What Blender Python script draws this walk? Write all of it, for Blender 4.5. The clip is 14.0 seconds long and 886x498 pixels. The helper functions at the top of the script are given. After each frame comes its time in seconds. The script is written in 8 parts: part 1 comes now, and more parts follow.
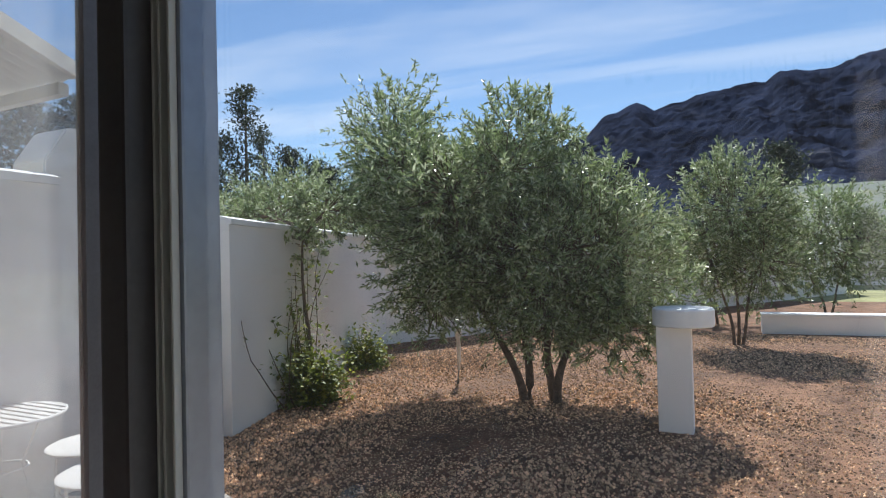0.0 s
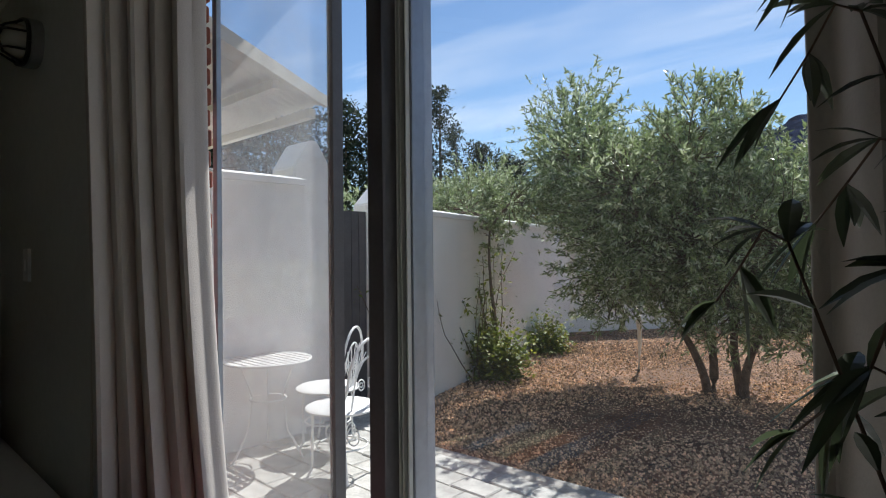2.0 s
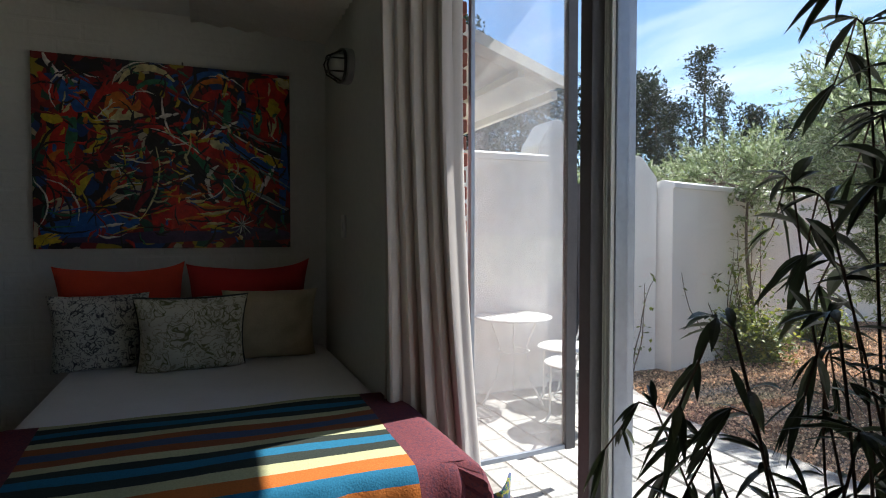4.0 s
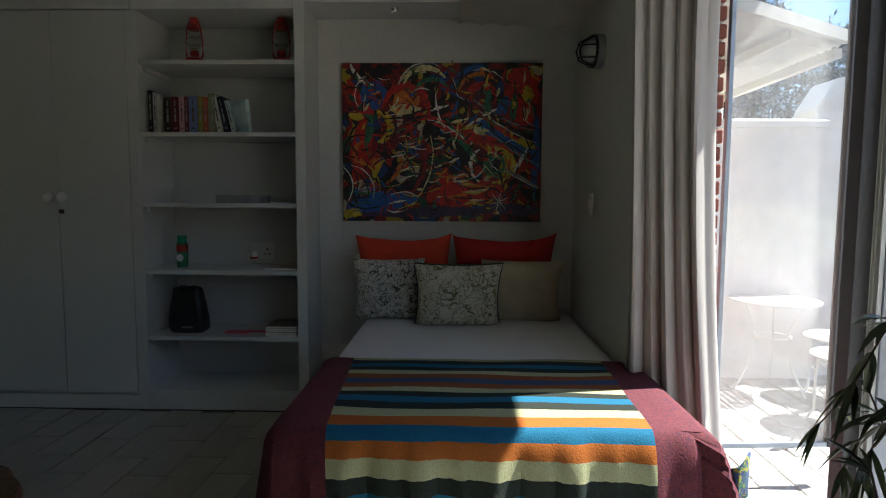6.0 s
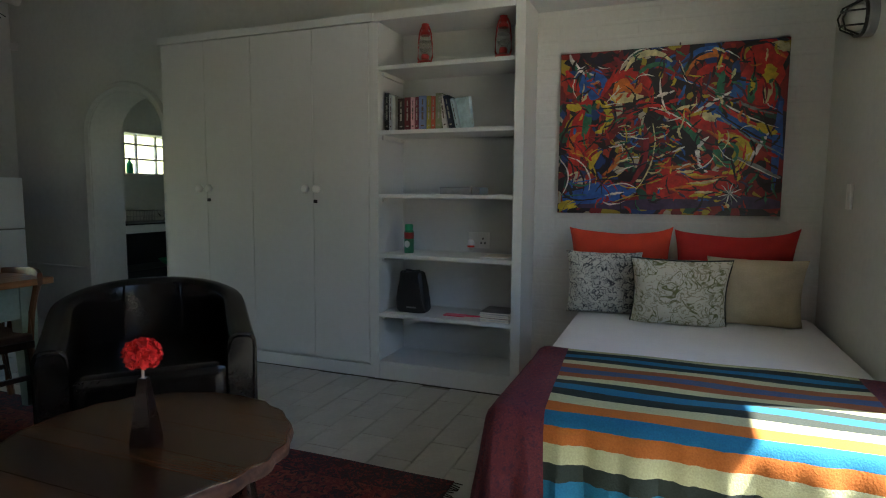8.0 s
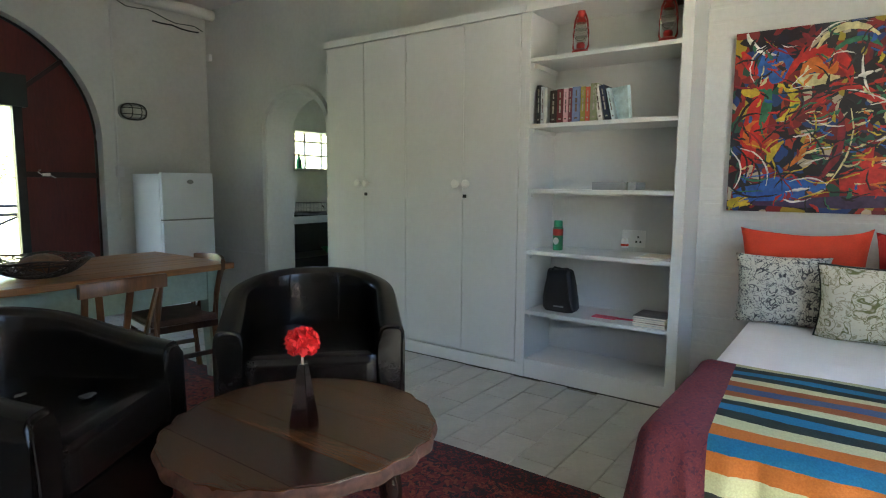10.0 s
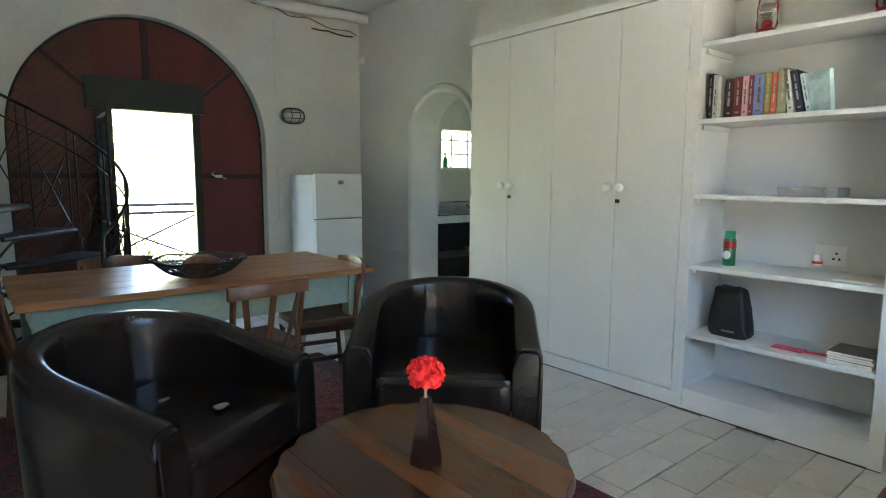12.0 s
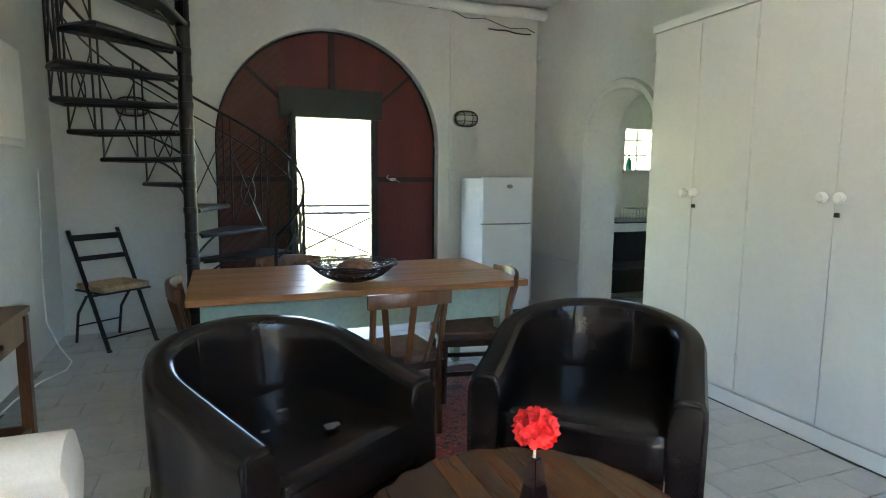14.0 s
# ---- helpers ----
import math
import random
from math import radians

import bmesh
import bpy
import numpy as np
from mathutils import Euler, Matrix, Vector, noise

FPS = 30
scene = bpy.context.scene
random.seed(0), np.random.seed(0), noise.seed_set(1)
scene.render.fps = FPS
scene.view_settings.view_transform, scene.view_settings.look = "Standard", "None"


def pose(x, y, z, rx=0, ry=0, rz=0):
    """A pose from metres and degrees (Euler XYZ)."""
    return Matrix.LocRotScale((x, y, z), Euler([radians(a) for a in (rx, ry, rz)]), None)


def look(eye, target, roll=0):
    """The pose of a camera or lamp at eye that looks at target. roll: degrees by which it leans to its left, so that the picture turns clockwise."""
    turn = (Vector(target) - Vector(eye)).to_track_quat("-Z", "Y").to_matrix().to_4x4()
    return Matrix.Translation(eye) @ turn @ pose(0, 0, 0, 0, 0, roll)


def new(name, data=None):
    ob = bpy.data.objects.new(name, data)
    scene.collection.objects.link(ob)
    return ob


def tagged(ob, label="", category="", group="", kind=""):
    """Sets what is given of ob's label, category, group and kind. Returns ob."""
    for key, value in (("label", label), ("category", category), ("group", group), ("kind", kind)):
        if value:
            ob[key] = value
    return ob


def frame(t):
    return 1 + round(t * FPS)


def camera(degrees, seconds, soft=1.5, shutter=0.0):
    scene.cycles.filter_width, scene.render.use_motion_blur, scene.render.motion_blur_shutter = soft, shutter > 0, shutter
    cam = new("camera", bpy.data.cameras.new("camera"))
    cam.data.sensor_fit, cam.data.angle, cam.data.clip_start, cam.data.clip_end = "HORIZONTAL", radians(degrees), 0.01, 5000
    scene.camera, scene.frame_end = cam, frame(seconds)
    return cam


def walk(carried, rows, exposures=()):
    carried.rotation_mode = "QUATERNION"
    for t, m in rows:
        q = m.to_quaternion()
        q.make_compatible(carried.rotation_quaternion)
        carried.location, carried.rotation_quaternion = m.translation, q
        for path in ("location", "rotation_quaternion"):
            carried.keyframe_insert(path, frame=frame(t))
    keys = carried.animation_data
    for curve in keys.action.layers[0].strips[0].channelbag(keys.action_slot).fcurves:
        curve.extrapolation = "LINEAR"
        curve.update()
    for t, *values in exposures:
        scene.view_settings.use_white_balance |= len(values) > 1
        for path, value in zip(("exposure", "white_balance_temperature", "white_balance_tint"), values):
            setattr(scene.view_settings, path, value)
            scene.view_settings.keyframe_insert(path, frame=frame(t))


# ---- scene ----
cam = camera(74.8, 14.0, soft=1.1)
PATH = [
    (0, (-0.091, 0.008, 1.325), (-0.929, 1.824, 1.362), -1.4),
    (0.5, (-0.012, -0.159, 1.308), (-0.95, 1.607, 1.35), -1.3),
    (1, (0.038, -0.245, 1.296), (-1.014, 1.456, 1.334), -1.2),
    (1.5, (0.12, -0.297, 1.288), (-1.068, 1.311, 1.317), -0.8),
    (2, (0.223, -0.355, 1.281), (-1.146, 1.104, 1.302), -0.6),
    (2.5, (0.309, -0.408, 1.266), (-1.221, 0.88, 1.282), -0.4),
    (3, (0.41, -0.459, 1.234), (-1.246, 0.663, 1.235), -0.2),
    (3.2, (0.449, -0.476, 1.205), (-1.253, 0.574, 1.201), -0.2),
    (5.3, (0.789, -0.557, 1.28), (-1.188, -0.294, 1.13), 0.4),
    (5.5, (0.806, -0.575, 1.274), (-1.18, -0.393, 1.121), 0.4),
    (6, (0.834, -0.571, 1.277), (-1.158, -0.621, 1.11), 0.3),
    (6.5, (0.864, -0.585, 1.27), (-1.113, -0.834, 1.098), 0.4),
    (7, (0.877, -0.595, 1.267), (-1.07, -1.018, 1.088), 0.3),
    (7.5, (0.884, -0.611, 1.264), (-1.021, -1.19, 1.078), 0.3),
    (8, (0.882, -0.63, 1.265), (-0.972, -1.353, 1.072), 0.4),
    (8.5, (0.873, -0.637, 1.263), (-0.927, -1.488, 1.066), 0.4),
    (11, (0.759, -0.719, 1.312), (-0.706, -2.059, 1.071), 0.3),
    (11.5, (0.699, -0.762, 1.328), (-0.678, -2.192, 1.083), 0.2),
    (12, (0.62, -0.808, 1.343), (-0.647, -2.336, 1.097), 0.3),
    (12.5, (0.532, -0.851, 1.347), (-0.62, -2.468, 1.102), 0.3),
    (13, (0.466, -0.895, 1.351), (-0.564, -2.591, 1.104), 0.4),
    (13.5, (0.39, -0.936, 1.357), (-0.496, -2.712, 1.11), 0.5),
    (14, (0.295, -0.944, 1.371), (-0.418, -2.797, 1.124), 0.5),
]
EXPOSURE = [(0.0, 0.42, 6050, 8), (1.0, 0.38, 6050, 8), (2.0, 0.48, 6100, 8), (3.0, 0.75, 6200, 9), (5.5, 1.50, 6150, 7), (6.5, 1.80, 6200, 6),
            (7.5, 2.44, 6250, 7), (8.0, 3.08, 6250, 8), (8.5, 3.49, 6250, 8), (11.0, 4.78, 6300, 7), (12.5, 5.08, 6250, 7), (14.0, 5.22, 6250, 7)]
walk(cam, [(t, look(e, g, r)) for t, e, g, r in PATH], EXPOSURE)

# ---- world and sun ----
world = bpy.data.worlds.new("sky_world")
scene.world = world
world.use_nodes = True
SUN_TO = Vector((-0.215, 0.766, 0.96)).normalized()


def build_sky():
    nt = world.node_tree
    nt.nodes.clear()
    out = nt.nodes.new("ShaderNodeOutputWorld")
    bg = nt.nodes.new("ShaderNodeBackground")
    sky = nt.nodes.new("ShaderNodeTexSky")
    sky.sky_type, sky.sun_disc = "NISHITA", False
    sky.sun_elevation = math.asin(SUN_TO.z)
    sky.sun_rotation = math.atan2(SUN_TO.x, SUN_TO.y)
    sky.air_density, sky.dust_density, sky.ozone_density = 1.0, 0.05, 3.0
    co = nt.nodes.new("ShaderNodeTexCoord")
    sep = nt.nodes.new("ShaderNodeSeparateXYZ")
    nt.links.new(co.outputs["Generated"], sep.inputs[0])
    # high cirrus: project the direction on a flat layer
    mz = nt.nodes.new("ShaderNodeMath")
    mz.operation, mz.inputs[1].default_value = "MAXIMUM", 0.06
    nt.links.new(sep.outputs["Z"], mz.inputs[0])
    comb = nt.nodes.new("ShaderNodeCombineXYZ")
    for k, axis in enumerate("XY"):
        dv = nt.nodes.new("ShaderNodeMath")
        dv.operation = "DIVIDE"
        nt.links.new(sep.outputs[axis], dv.inputs[0])
        nt.links.new(mz.outputs[0], dv.inputs[1])
        nt.links.new(dv.outputs[0], comb.inputs[k])
    mp = nt.nodes.new("ShaderNodeMapping")
    mp.inputs["Rotation"].default_value[2] = radians(24)
    mp.inputs["Scale"].default_value = (0.30, 1.05, 1)
    mp.inputs["Location"].default_value = (0.6, 0.35, 0)
    nt.links.new(comb.outputs[0], mp.inputs[0])
    nz = nt.nodes.new("ShaderNodeTexNoise")
    nz.inputs["Scale"].default_value, nz.inputs["Detail"].default_value = 1.1, 7
    nz.inputs["Roughness"].default_value, nz.inputs["Distortion"].default_value = 0.55, 0.5
    nt.links.new(mp.outputs[0], nz.inputs["Vector"])
    ramp = nt.nodes.new("ShaderNodeValToRGB")
    ramp.color_ramp.elements[0].position, ramp.color_ramp.elements[0].color = 0.47, (0, 0, 0, 1)
    ramp.color_ramp.elements[1].position, ramp.color_ramp.elements[1].color = 0.82, (0.7, 0.7, 0.7, 1)
    nt.links.new(nz.outputs["Fac"], ramp.inputs[0])
    mix = nt.nodes.new("ShaderNodeMix")
    mix.data_type = "RGBA"
    nt.links.new(ramp.outputs[0], mix.inputs["Factor"])
    nt.links.new(sky.outputs[0], mix.inputs["A"])
    mix.inputs["B"].default_value = (8.4, 8.8, 9.4, 1)
    nt.links.new(mix.outputs["Result"], bg.inputs[0])
    bg.inputs[1].default_value = 0.09
    nt.links.new(bg.outputs[0], out.inputs[0])


build_sky()
sun = new("sun", bpy.data.lights.new("sun", "SUN"))
sun.data.energy, sun.data.angle, sun.data.color = 5.0, radians(0.53), (1.0, 0.95, 0.88)
sun.matrix_world = look(SUN_TO * 30, (0, 0, 0))


# ---- materials ----
def material(name, base, rough=0.6, metal=0.0, vary=0.12, scale=3.0, fine=40.0, bump=0.15, bump_scale=None,
             stain=None, stain_at=0.62, coat=0.0, spec=0.5, per_object=0.0, stretch=None, island=0.0):
    m = bpy.data.materials.new(name)
    m.use_nodes = True
    nt = m.node_tree
    b = nt.nodes["Principled BSDF"]
    b.inputs["Roughness"].default_value, b.inputs["Metallic"].default_value = rough, metal
    b.inputs["Coat Weight"].default_value = coat
    b.inputs["Specular IOR Level"].default_value = spec
    co = nt.nodes.new("ShaderNodeTexCoord")
    vec = co.outputs["Object"]
    if stretch:
        mp = nt.nodes.new("ShaderNodeMapping")
        mp.inputs["Scale"].default_value = stretch
        nt.links.new(vec, mp.inputs[0])
        vec = mp.outputs[0]
    big = nt.nodes.new("ShaderNodeTexNoise")
    big.inputs["Scale"].default_value, big.inputs["Detail"].default_value = scale, 5
    small = nt.nodes.new("ShaderNodeTexNoise")
    small.inputs["Scale"].default_value, small.inputs["Detail"].default_value = fine, 4
    for n in (big, small):
        nt.links.new(vec, n.inputs["Vector"])
    add = nt.nodes.new("ShaderNodeMath")
    add.operation = "MULTIPLY_ADD"
    nt.links.new(big.outputs["Fac"], add.inputs[0])
    add.inputs[1].default_value = 0.65
    half = nt.nodes.new("ShaderNodeMath")
    half.operation, half.inputs[1].default_value = "MULTIPLY", 0.35
    nt.links.new(small.outputs["Fac"], half.inputs[0])
    nt.links.new(half.outputs[0], add.inputs[2])
    ramp = nt.nodes.new("ShaderNodeValToRGB")
    lo = [max(0.0, c * (1 - vary * 1.6)) for c in base]
    hi = [min(1.0, c * (1 + vary * 1.6)) for c in base]
    ramp.color_ramp.elements[0].position, ramp.color_ramp.elements[0].color = 0.3, (*lo, 1)
    ramp.color_ramp.elements[1].position, ramp.color_ramp.elements[1].color = 0.7, (*hi, 1)
    nt.links.new(add.outputs[0], ramp.inputs[0])
    col = ramp.outputs[0]
    if per_object or island:
        source = nt.nodes.new("ShaderNodeObjectInfo" if per_object else "ShaderNodeNewGeometry")
        outp = source.outputs["Random" if per_object else "Random Per Island"]
        mr = nt.nodes.new("ShaderNodeMapRange")
        amount = per_object or island
        mr.inputs["To Min"].default_value, mr.inputs["To Max"].default_value = 1 - amount, 1 + amount
        nt.links.new(outp, mr.inputs[0])
        hsv = nt.nodes.new("ShaderNodeHueSaturation")
        nt.links.new(mr.outputs[0], hsv.inputs["Value"])
        nt.links.new(col, hsv.inputs["Color"])
        col = hsv.outputs[0]
    if stain:
        st = nt.nodes.new("ShaderNodeTexNoise")
        st.inputs["Scale"].default_value, st.inputs["Detail"].default_value = scale * 0.7, 9
        st.inputs["Roughness"].default_value = 0.7
        nt.links.new(vec, st.inputs["Vector"])
        sr = nt.nodes.new("ShaderNodeMapRange")
        sr.inputs["From Min"].default_value, sr.inputs["From Max"].default_value = stain_at, stain_at + 0.12
        nt.links.new(st.outputs["Fac"], sr.inputs[0])
        mx = nt.nodes.new("ShaderNodeMix")
        mx.data_type = "RGBA"
        nt.links.new(sr.outputs[0], mx.inputs["Factor"])
        nt.links.new(col, mx.inputs["A"])
        mx.inputs["B"].default_value = (*stain, 1)
        col = mx.outputs["Result"]
    nt.links.new(col, b.inputs["Base Color"])
    if bump:
        bp = nt.nodes.new("ShaderNodeBump")
        bp.inputs["Strength"].default_value, bp.inputs["Distance"].default_value = bump, 0.01
        src = small
        if bump_scale:
            src = nt.nodes.new("ShaderNodeTexNoise")
            src.inputs["Scale"].default_value, src.inputs["Detail"].default_value = bump_scale, 6
            nt.links.new(vec, src.inputs["Vector"])
        nt.links.new(src.outputs["Fac"], bp.inputs["Height"])
        nt.links.new(bp.outputs[0], b.inputs["Normal"])
    return m


def glass_material(name, tint=(1, 1, 1), ior=1.5, haze=0.0):
    m = bpy.data.materials.new(name)
    m.use_nodes = True
    nt = m.node_tree
    nt.nodes.clear()
    out = nt.nodes.new("ShaderNodeOutputMaterial")
    tr = nt.nodes.new("ShaderNodeBsdfTransparent")
    tr.inputs[0].default_value = (*tint, 1)
    gl = nt.nodes.new("ShaderNodeBsdfGlossy")
    gl.inputs["Roughness"].default_value = 0.01
    lw = nt.nodes.new("ShaderNodeLayerWeight")
    pw = nt.nodes.new("ShaderNodeMath")
    pw.operation, pw.inputs[1].default_value = "POWER", 5.0
    nt.links.new(lw.outputs["Facing"], pw.inputs[0])
    fr = nt.nodes.new("ShaderNodeMath")
    fr.operation, fr.inputs[1].default_value, fr.inputs[2].default_value = "MULTIPLY_ADD", 0.9, ((ior - 1) / (ior + 1)) ** 2
    nt.links.new(pw.outputs[0], fr.inputs[0])
    mx = nt.nodes.new("ShaderNodeMixShader")
    nt.links.new(fr.outputs[0], mx.inputs[0])
    nt.links.new(tr.outputs[0], mx.inputs[1])
    nt.links.new(gl.outputs[0], mx.inputs[2])
    last = mx
    if haze:
        # thin patchy film that stands for haze and reflections on the pane
        tl = nt.nodes.new("ShaderNodeBsdfTranslucent")
        tl.inputs[0].default_value = (0.8, 0.8, 0.8, 1)
        nz = nt.nodes.new("ShaderNodeTexNoise")
        nz.inputs["Scale"].default_value, nz.inputs["Detail"].default_value = 3.0, 6
        co = nt.nodes.new("ShaderNodeTexCoord")
        nt.links.new(co.outputs["Object"], nz.inputs["Vector"])
        rg = nt.nodes.new("ShaderNodeMapRange")
        rg.inputs["From Min"].default_value, rg.inputs["From Max"].default_value = 0.3, 0.75
        rg.inputs["To Min"].default_value, rg.inputs["To Max"].default_value = haze * 0.5, haze * 1.5
        nt.links.new(nz.outputs["Fac"], rg.inputs[0])
        last = nt.nodes.new("ShaderNodeMixShader")
        nt.links.new(rg.outputs[0], last.inputs[0])
        nt.links.new(mx.outputs[0], last.inputs[1])
        nt.links.new(tl.outputs[0], last.inputs[2])
    nt.links.new(last.outputs[0], out.inputs[0])
    return m


def leaf_material(name, base, back, vary=0.35, gloss=0.4, see_through=0.3):
    m = bpy.data.materials.new(name)
    m.use_nodes = True
    nt = m.node_tree
    b = nt.nodes["Principled BSDF"]
    g = nt.nodes.new("ShaderNodeNewGeometry")
    ramp = nt.nodes.new("ShaderNodeValToRGB")
    ramp.color_ramp.elements[0].color = (*[c * (1 - vary) for c in base], 1)
    ramp.color_ramp.elements[1].color = (*back, 1)
    e = ramp.color_ramp.elements.new(0.6)
    e.color = (*base, 1)
    nt.links.new(g.outputs["Random Per Island"], ramp.inputs[0])
    nt.links.new(ramp.outputs[0], b.inputs["Base Color"])
    b.inputs["Roughness"].default_value = gloss
    tl = nt.nodes.new("ShaderNodeBsdfTranslucent")
    nt.links.new(ramp.outputs[0], tl.inputs[0])
    mx = nt.nodes.new("ShaderNodeMixShader")
    mx.inputs[0].default_value = see_through
    nt.links.new(b.outputs[0], mx.inputs[1])
    nt.links.new(tl.outputs[0], mx.inputs[2])
    nt.links.new(mx.outputs[0], nt.nodes["Material Output"].inputs[0])
    return m


WHITE_WALL = material("limewashed_wall", (0.615, 0.62, 0.585), 0.85, vary=0.06, scale=1.6, fine=25, bump=0.35, bump_scale=9,
                      stain=(0.54, 0.54, 0.49), stain_at=0.63)
WHITE_PAINT = material("white_gloss_paint", (0.64, 0.65, 0.63), 0.42, vary=0.03, scale=2.0, fine=30, bump=0.06,
                       stain=(0.60, 0.60, 0.565), stain_at=0.68)
OUT_WALL = material("white_render_outside", (0.86, 0.845, 0.825), 0.9, vary=0.06, scale=1.3, fine=30, bump=0.3,
                    stain=(0.68, 0.64, 0.60), stain_at=0.62)
COPING = material("white_coping", (0.85, 0.85, 0.84), 0.8, vary=0.04, scale=3, bump=0.15)
TILE = material("whitewashed_floor_tile", (0.41, 0.41, 0.37), 0.42, vary=0.08, scale=5, fine=45, bump=0.2, bump_scale=14,
                stain=(0.31, 0.295, 0.24), stain_at=0.57, per_object=0.07)
GROUT = material("dirty_grout", (0.25, 0.24, 0.195), 0.9, vary=0.45, scale=4)
CEILING = material("white_ceiling", (0.68, 0.68, 0.65), 0.9, vary=0.05, scale=2, bump=0.2)
BLACK_METAL = material("black_painted_metal", (0.018, 0.018, 0.019), 0.42, metal=0.3, vary=0.3, scale=12, bump=0.12)
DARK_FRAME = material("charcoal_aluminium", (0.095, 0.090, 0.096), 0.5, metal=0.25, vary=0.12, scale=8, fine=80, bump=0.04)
# lighter grey carries the sunlight on the post's outer face
GREY_FRAME = material("sunlit_grey_aluminium", (0.33, 0.36, 0.42), 0.4, metal=0.5, vary=0.1, scale=6, bump=0.04)
GLASS = glass_material("window_glass", haze=0.004)
# stronger film imitates the curtain's reflection brightening the open leaf
HAZY_GLASS = glass_material("hazy_door_glass", haze=0.20)
BROWN_GLASS = glass_material("clear_lamp_glass", (0.9, 0.9, 0.86))
RED_WOOD = material("oxblood_painted_wood", (0.105, 0.013, 0.010), 0.55, vary=0.25, scale=4, fine=50, bump=0.2, stretch=(1, 1, 0.2))
PLANK_BROWN = material("faded_red_brown_plank", (0.10, 0.032, 0.020), 0.6, vary=0.25, scale=5, fine=40, bump=0.2)
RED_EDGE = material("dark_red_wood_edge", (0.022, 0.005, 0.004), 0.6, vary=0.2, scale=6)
DARK_GREEN = material("dark_green_painted_wood", (0.014, 0.020, 0.015), 0.55, vary=0.2, scale=5)
LEATHER = material("dark_brown_leather", (0.0080, 0.0058, 0.0050), 0.22, vary=0.3, scale=5, fine=140, bump=0.06, bump_scale=40, spec=0.28)
SCUFF = material("worn_leather_lining", (0.085, 0.078, 0.07), 0.8, vary=0.2, scale=20)
OAK = material("oiled_oak", (0.30, 0.135, 0.048), 0.32, vary=0.3, scale=4, fine=40, bump=0.1, stretch=(0.25, 4, 4))
CHAIR_WOOD = material("varnished_brown_wood", (0.115, 0.047, 0.017), 0.35, vary=0.3, scale=6, fine=40, bump=0.08, stretch=(4, 4, 0.6))
DARK_WOOD = material("dark_stained_wood", (0.045, 0.02, 0.012), 0.4, vary=0.3, scale=6, fine=40, bump=0.08, stretch=(4, 4, 0.6))
SLAB = material("live_edge_walnut", (0.064, 0.024, 0.009), 0.26, vary=0.18, scale=3, fine=25, bump=0.08, stretch=(0.5, 6, 3))
SLAB_DARK = material("live_edge_heartwood", (0.030, 0.012, 0.007), 0.26, vary=0.18, scale=3, fine=25, bump=0.08, stretch=(0.5, 6, 3))
SLAB_PALE = material("live_edge_sapwood", (0.084, 0.034, 0.012), 0.26, vary=0.18, scale=3, fine=25, bump=0.08, stretch=(0.5, 6, 3))
BARK = material("bark_rim", (0.075, 0.030, 0.018), 0.8, vary=0.4, scale=14, bump=0.5)
GREEN_APRON = material("sage_green_paint", (0.30, 0.40, 0.33), 0.5, vary=0.12, scale=6, bump=0.1)
SEAT_CLOTH = material("brown_velvet_seat", (0.10, 0.062, 0.052), 0.85, vary=0.25, scale=12, fine=90, bump=0.2)
SHEET = material("white_cotton_sheet", (0.76, 0.76, 0.77), 0.85, vary=0.03, scale=5, fine=60, bump=0.25, bump_scale=7)
RED_CLOTH = material("red_cotton", (0.62, 0.055, 0.022), 0.85, vary=0.1, scale=8, fine=150, bump=0.2)
CRIMSON_CLOTH = material("crimson_cotton", (0.42, 0.018, 0.016), 0.85, vary=0.1, scale=8, fine=150, bump=0.2)
BEIGE_CLOTH = material("beige_printed_linen", (0.47, 0.40, 0.27), 0.9, vary=0.12, scale=7, fine=150, bump=0.2, stain=(0.30, 0.23, 0.13), stain_at=0.66)
CREAM_CLOTH = material("cream_cover", (0.72, 0.66, 0.55), 0.9, vary=0.08, scale=6, fine=120, bump=0.25, bump_scale=10)
CURTAIN = material("off_white_curtain", (0.53, 0.49, 0.455), 0.9, vary=0.05, scale=5, fine=200, bump=0.15)
FRIDGE = material("white_enamel", (0.78, 0.82, 0.85), 0.28, vary=0.02, scale=4, bump=0.03, coat=0.3)
CHROME = material("chrome", (0.7, 0.7, 0.7), 0.18, metal=1.0, vary=0.05, bump=0.0)
BLACK_PLASTIC = material("black_plastic", (0.012, 0.012, 0.013), 0.5, vary=0.2, scale=10)
GREY_PLASTIC = material("grey_plastic", (0.26, 0.27, 0.27), 0.45, vary=0.08, scale=10)
WHITE_PLASTIC = material("white_plastic", (0.78, 0.78, 0.75), 0.4, vary=0.03, scale=8, bump=0.02)
LANTERN_RED = material("red_lantern_enamel", (0.36, 0.022, 0.018), 0.4, metal=0.2, vary=0.25, scale=14)
PINK = material("pink_plastic", (0.72, 0.06, 0.13), 0.4, vary=0.05)
BOTTLE_GREEN = material("green_can", (0.02, 0.17, 0.08), 0.35, vary=0.1)
FLOWER_RED = material("red_petal", (0.83, 0.022, 0.022), 0.7, vary=0.18, scale=30, island=0.2)
PURPLE_GLASS = material("dark_maroon_glass", (0.012, 0.003, 0.004), 0.12, vary=0.1, coat=0.5)
WIRE_BROWN = material("dark_wicker", (0.035, 0.02, 0.014), 0.6, vary=0.3, scale=20)
BRICK = material("red_brick", (0.22, 0.075, 0.055), 0.9, vary=0.25, scale=12, fine=60, bump=0.4, per_object=0.2)
MORTAR = material("lime_mortar", (0.45, 0.42, 0.38), 0.95, vary=0.2, scale=12)
PAVER = material("grey_stone_paver", (0.44, 0.43, 0.40), 0.85, vary=0.2, scale=6, fine=50, bump=0.35, per_object=0.12)
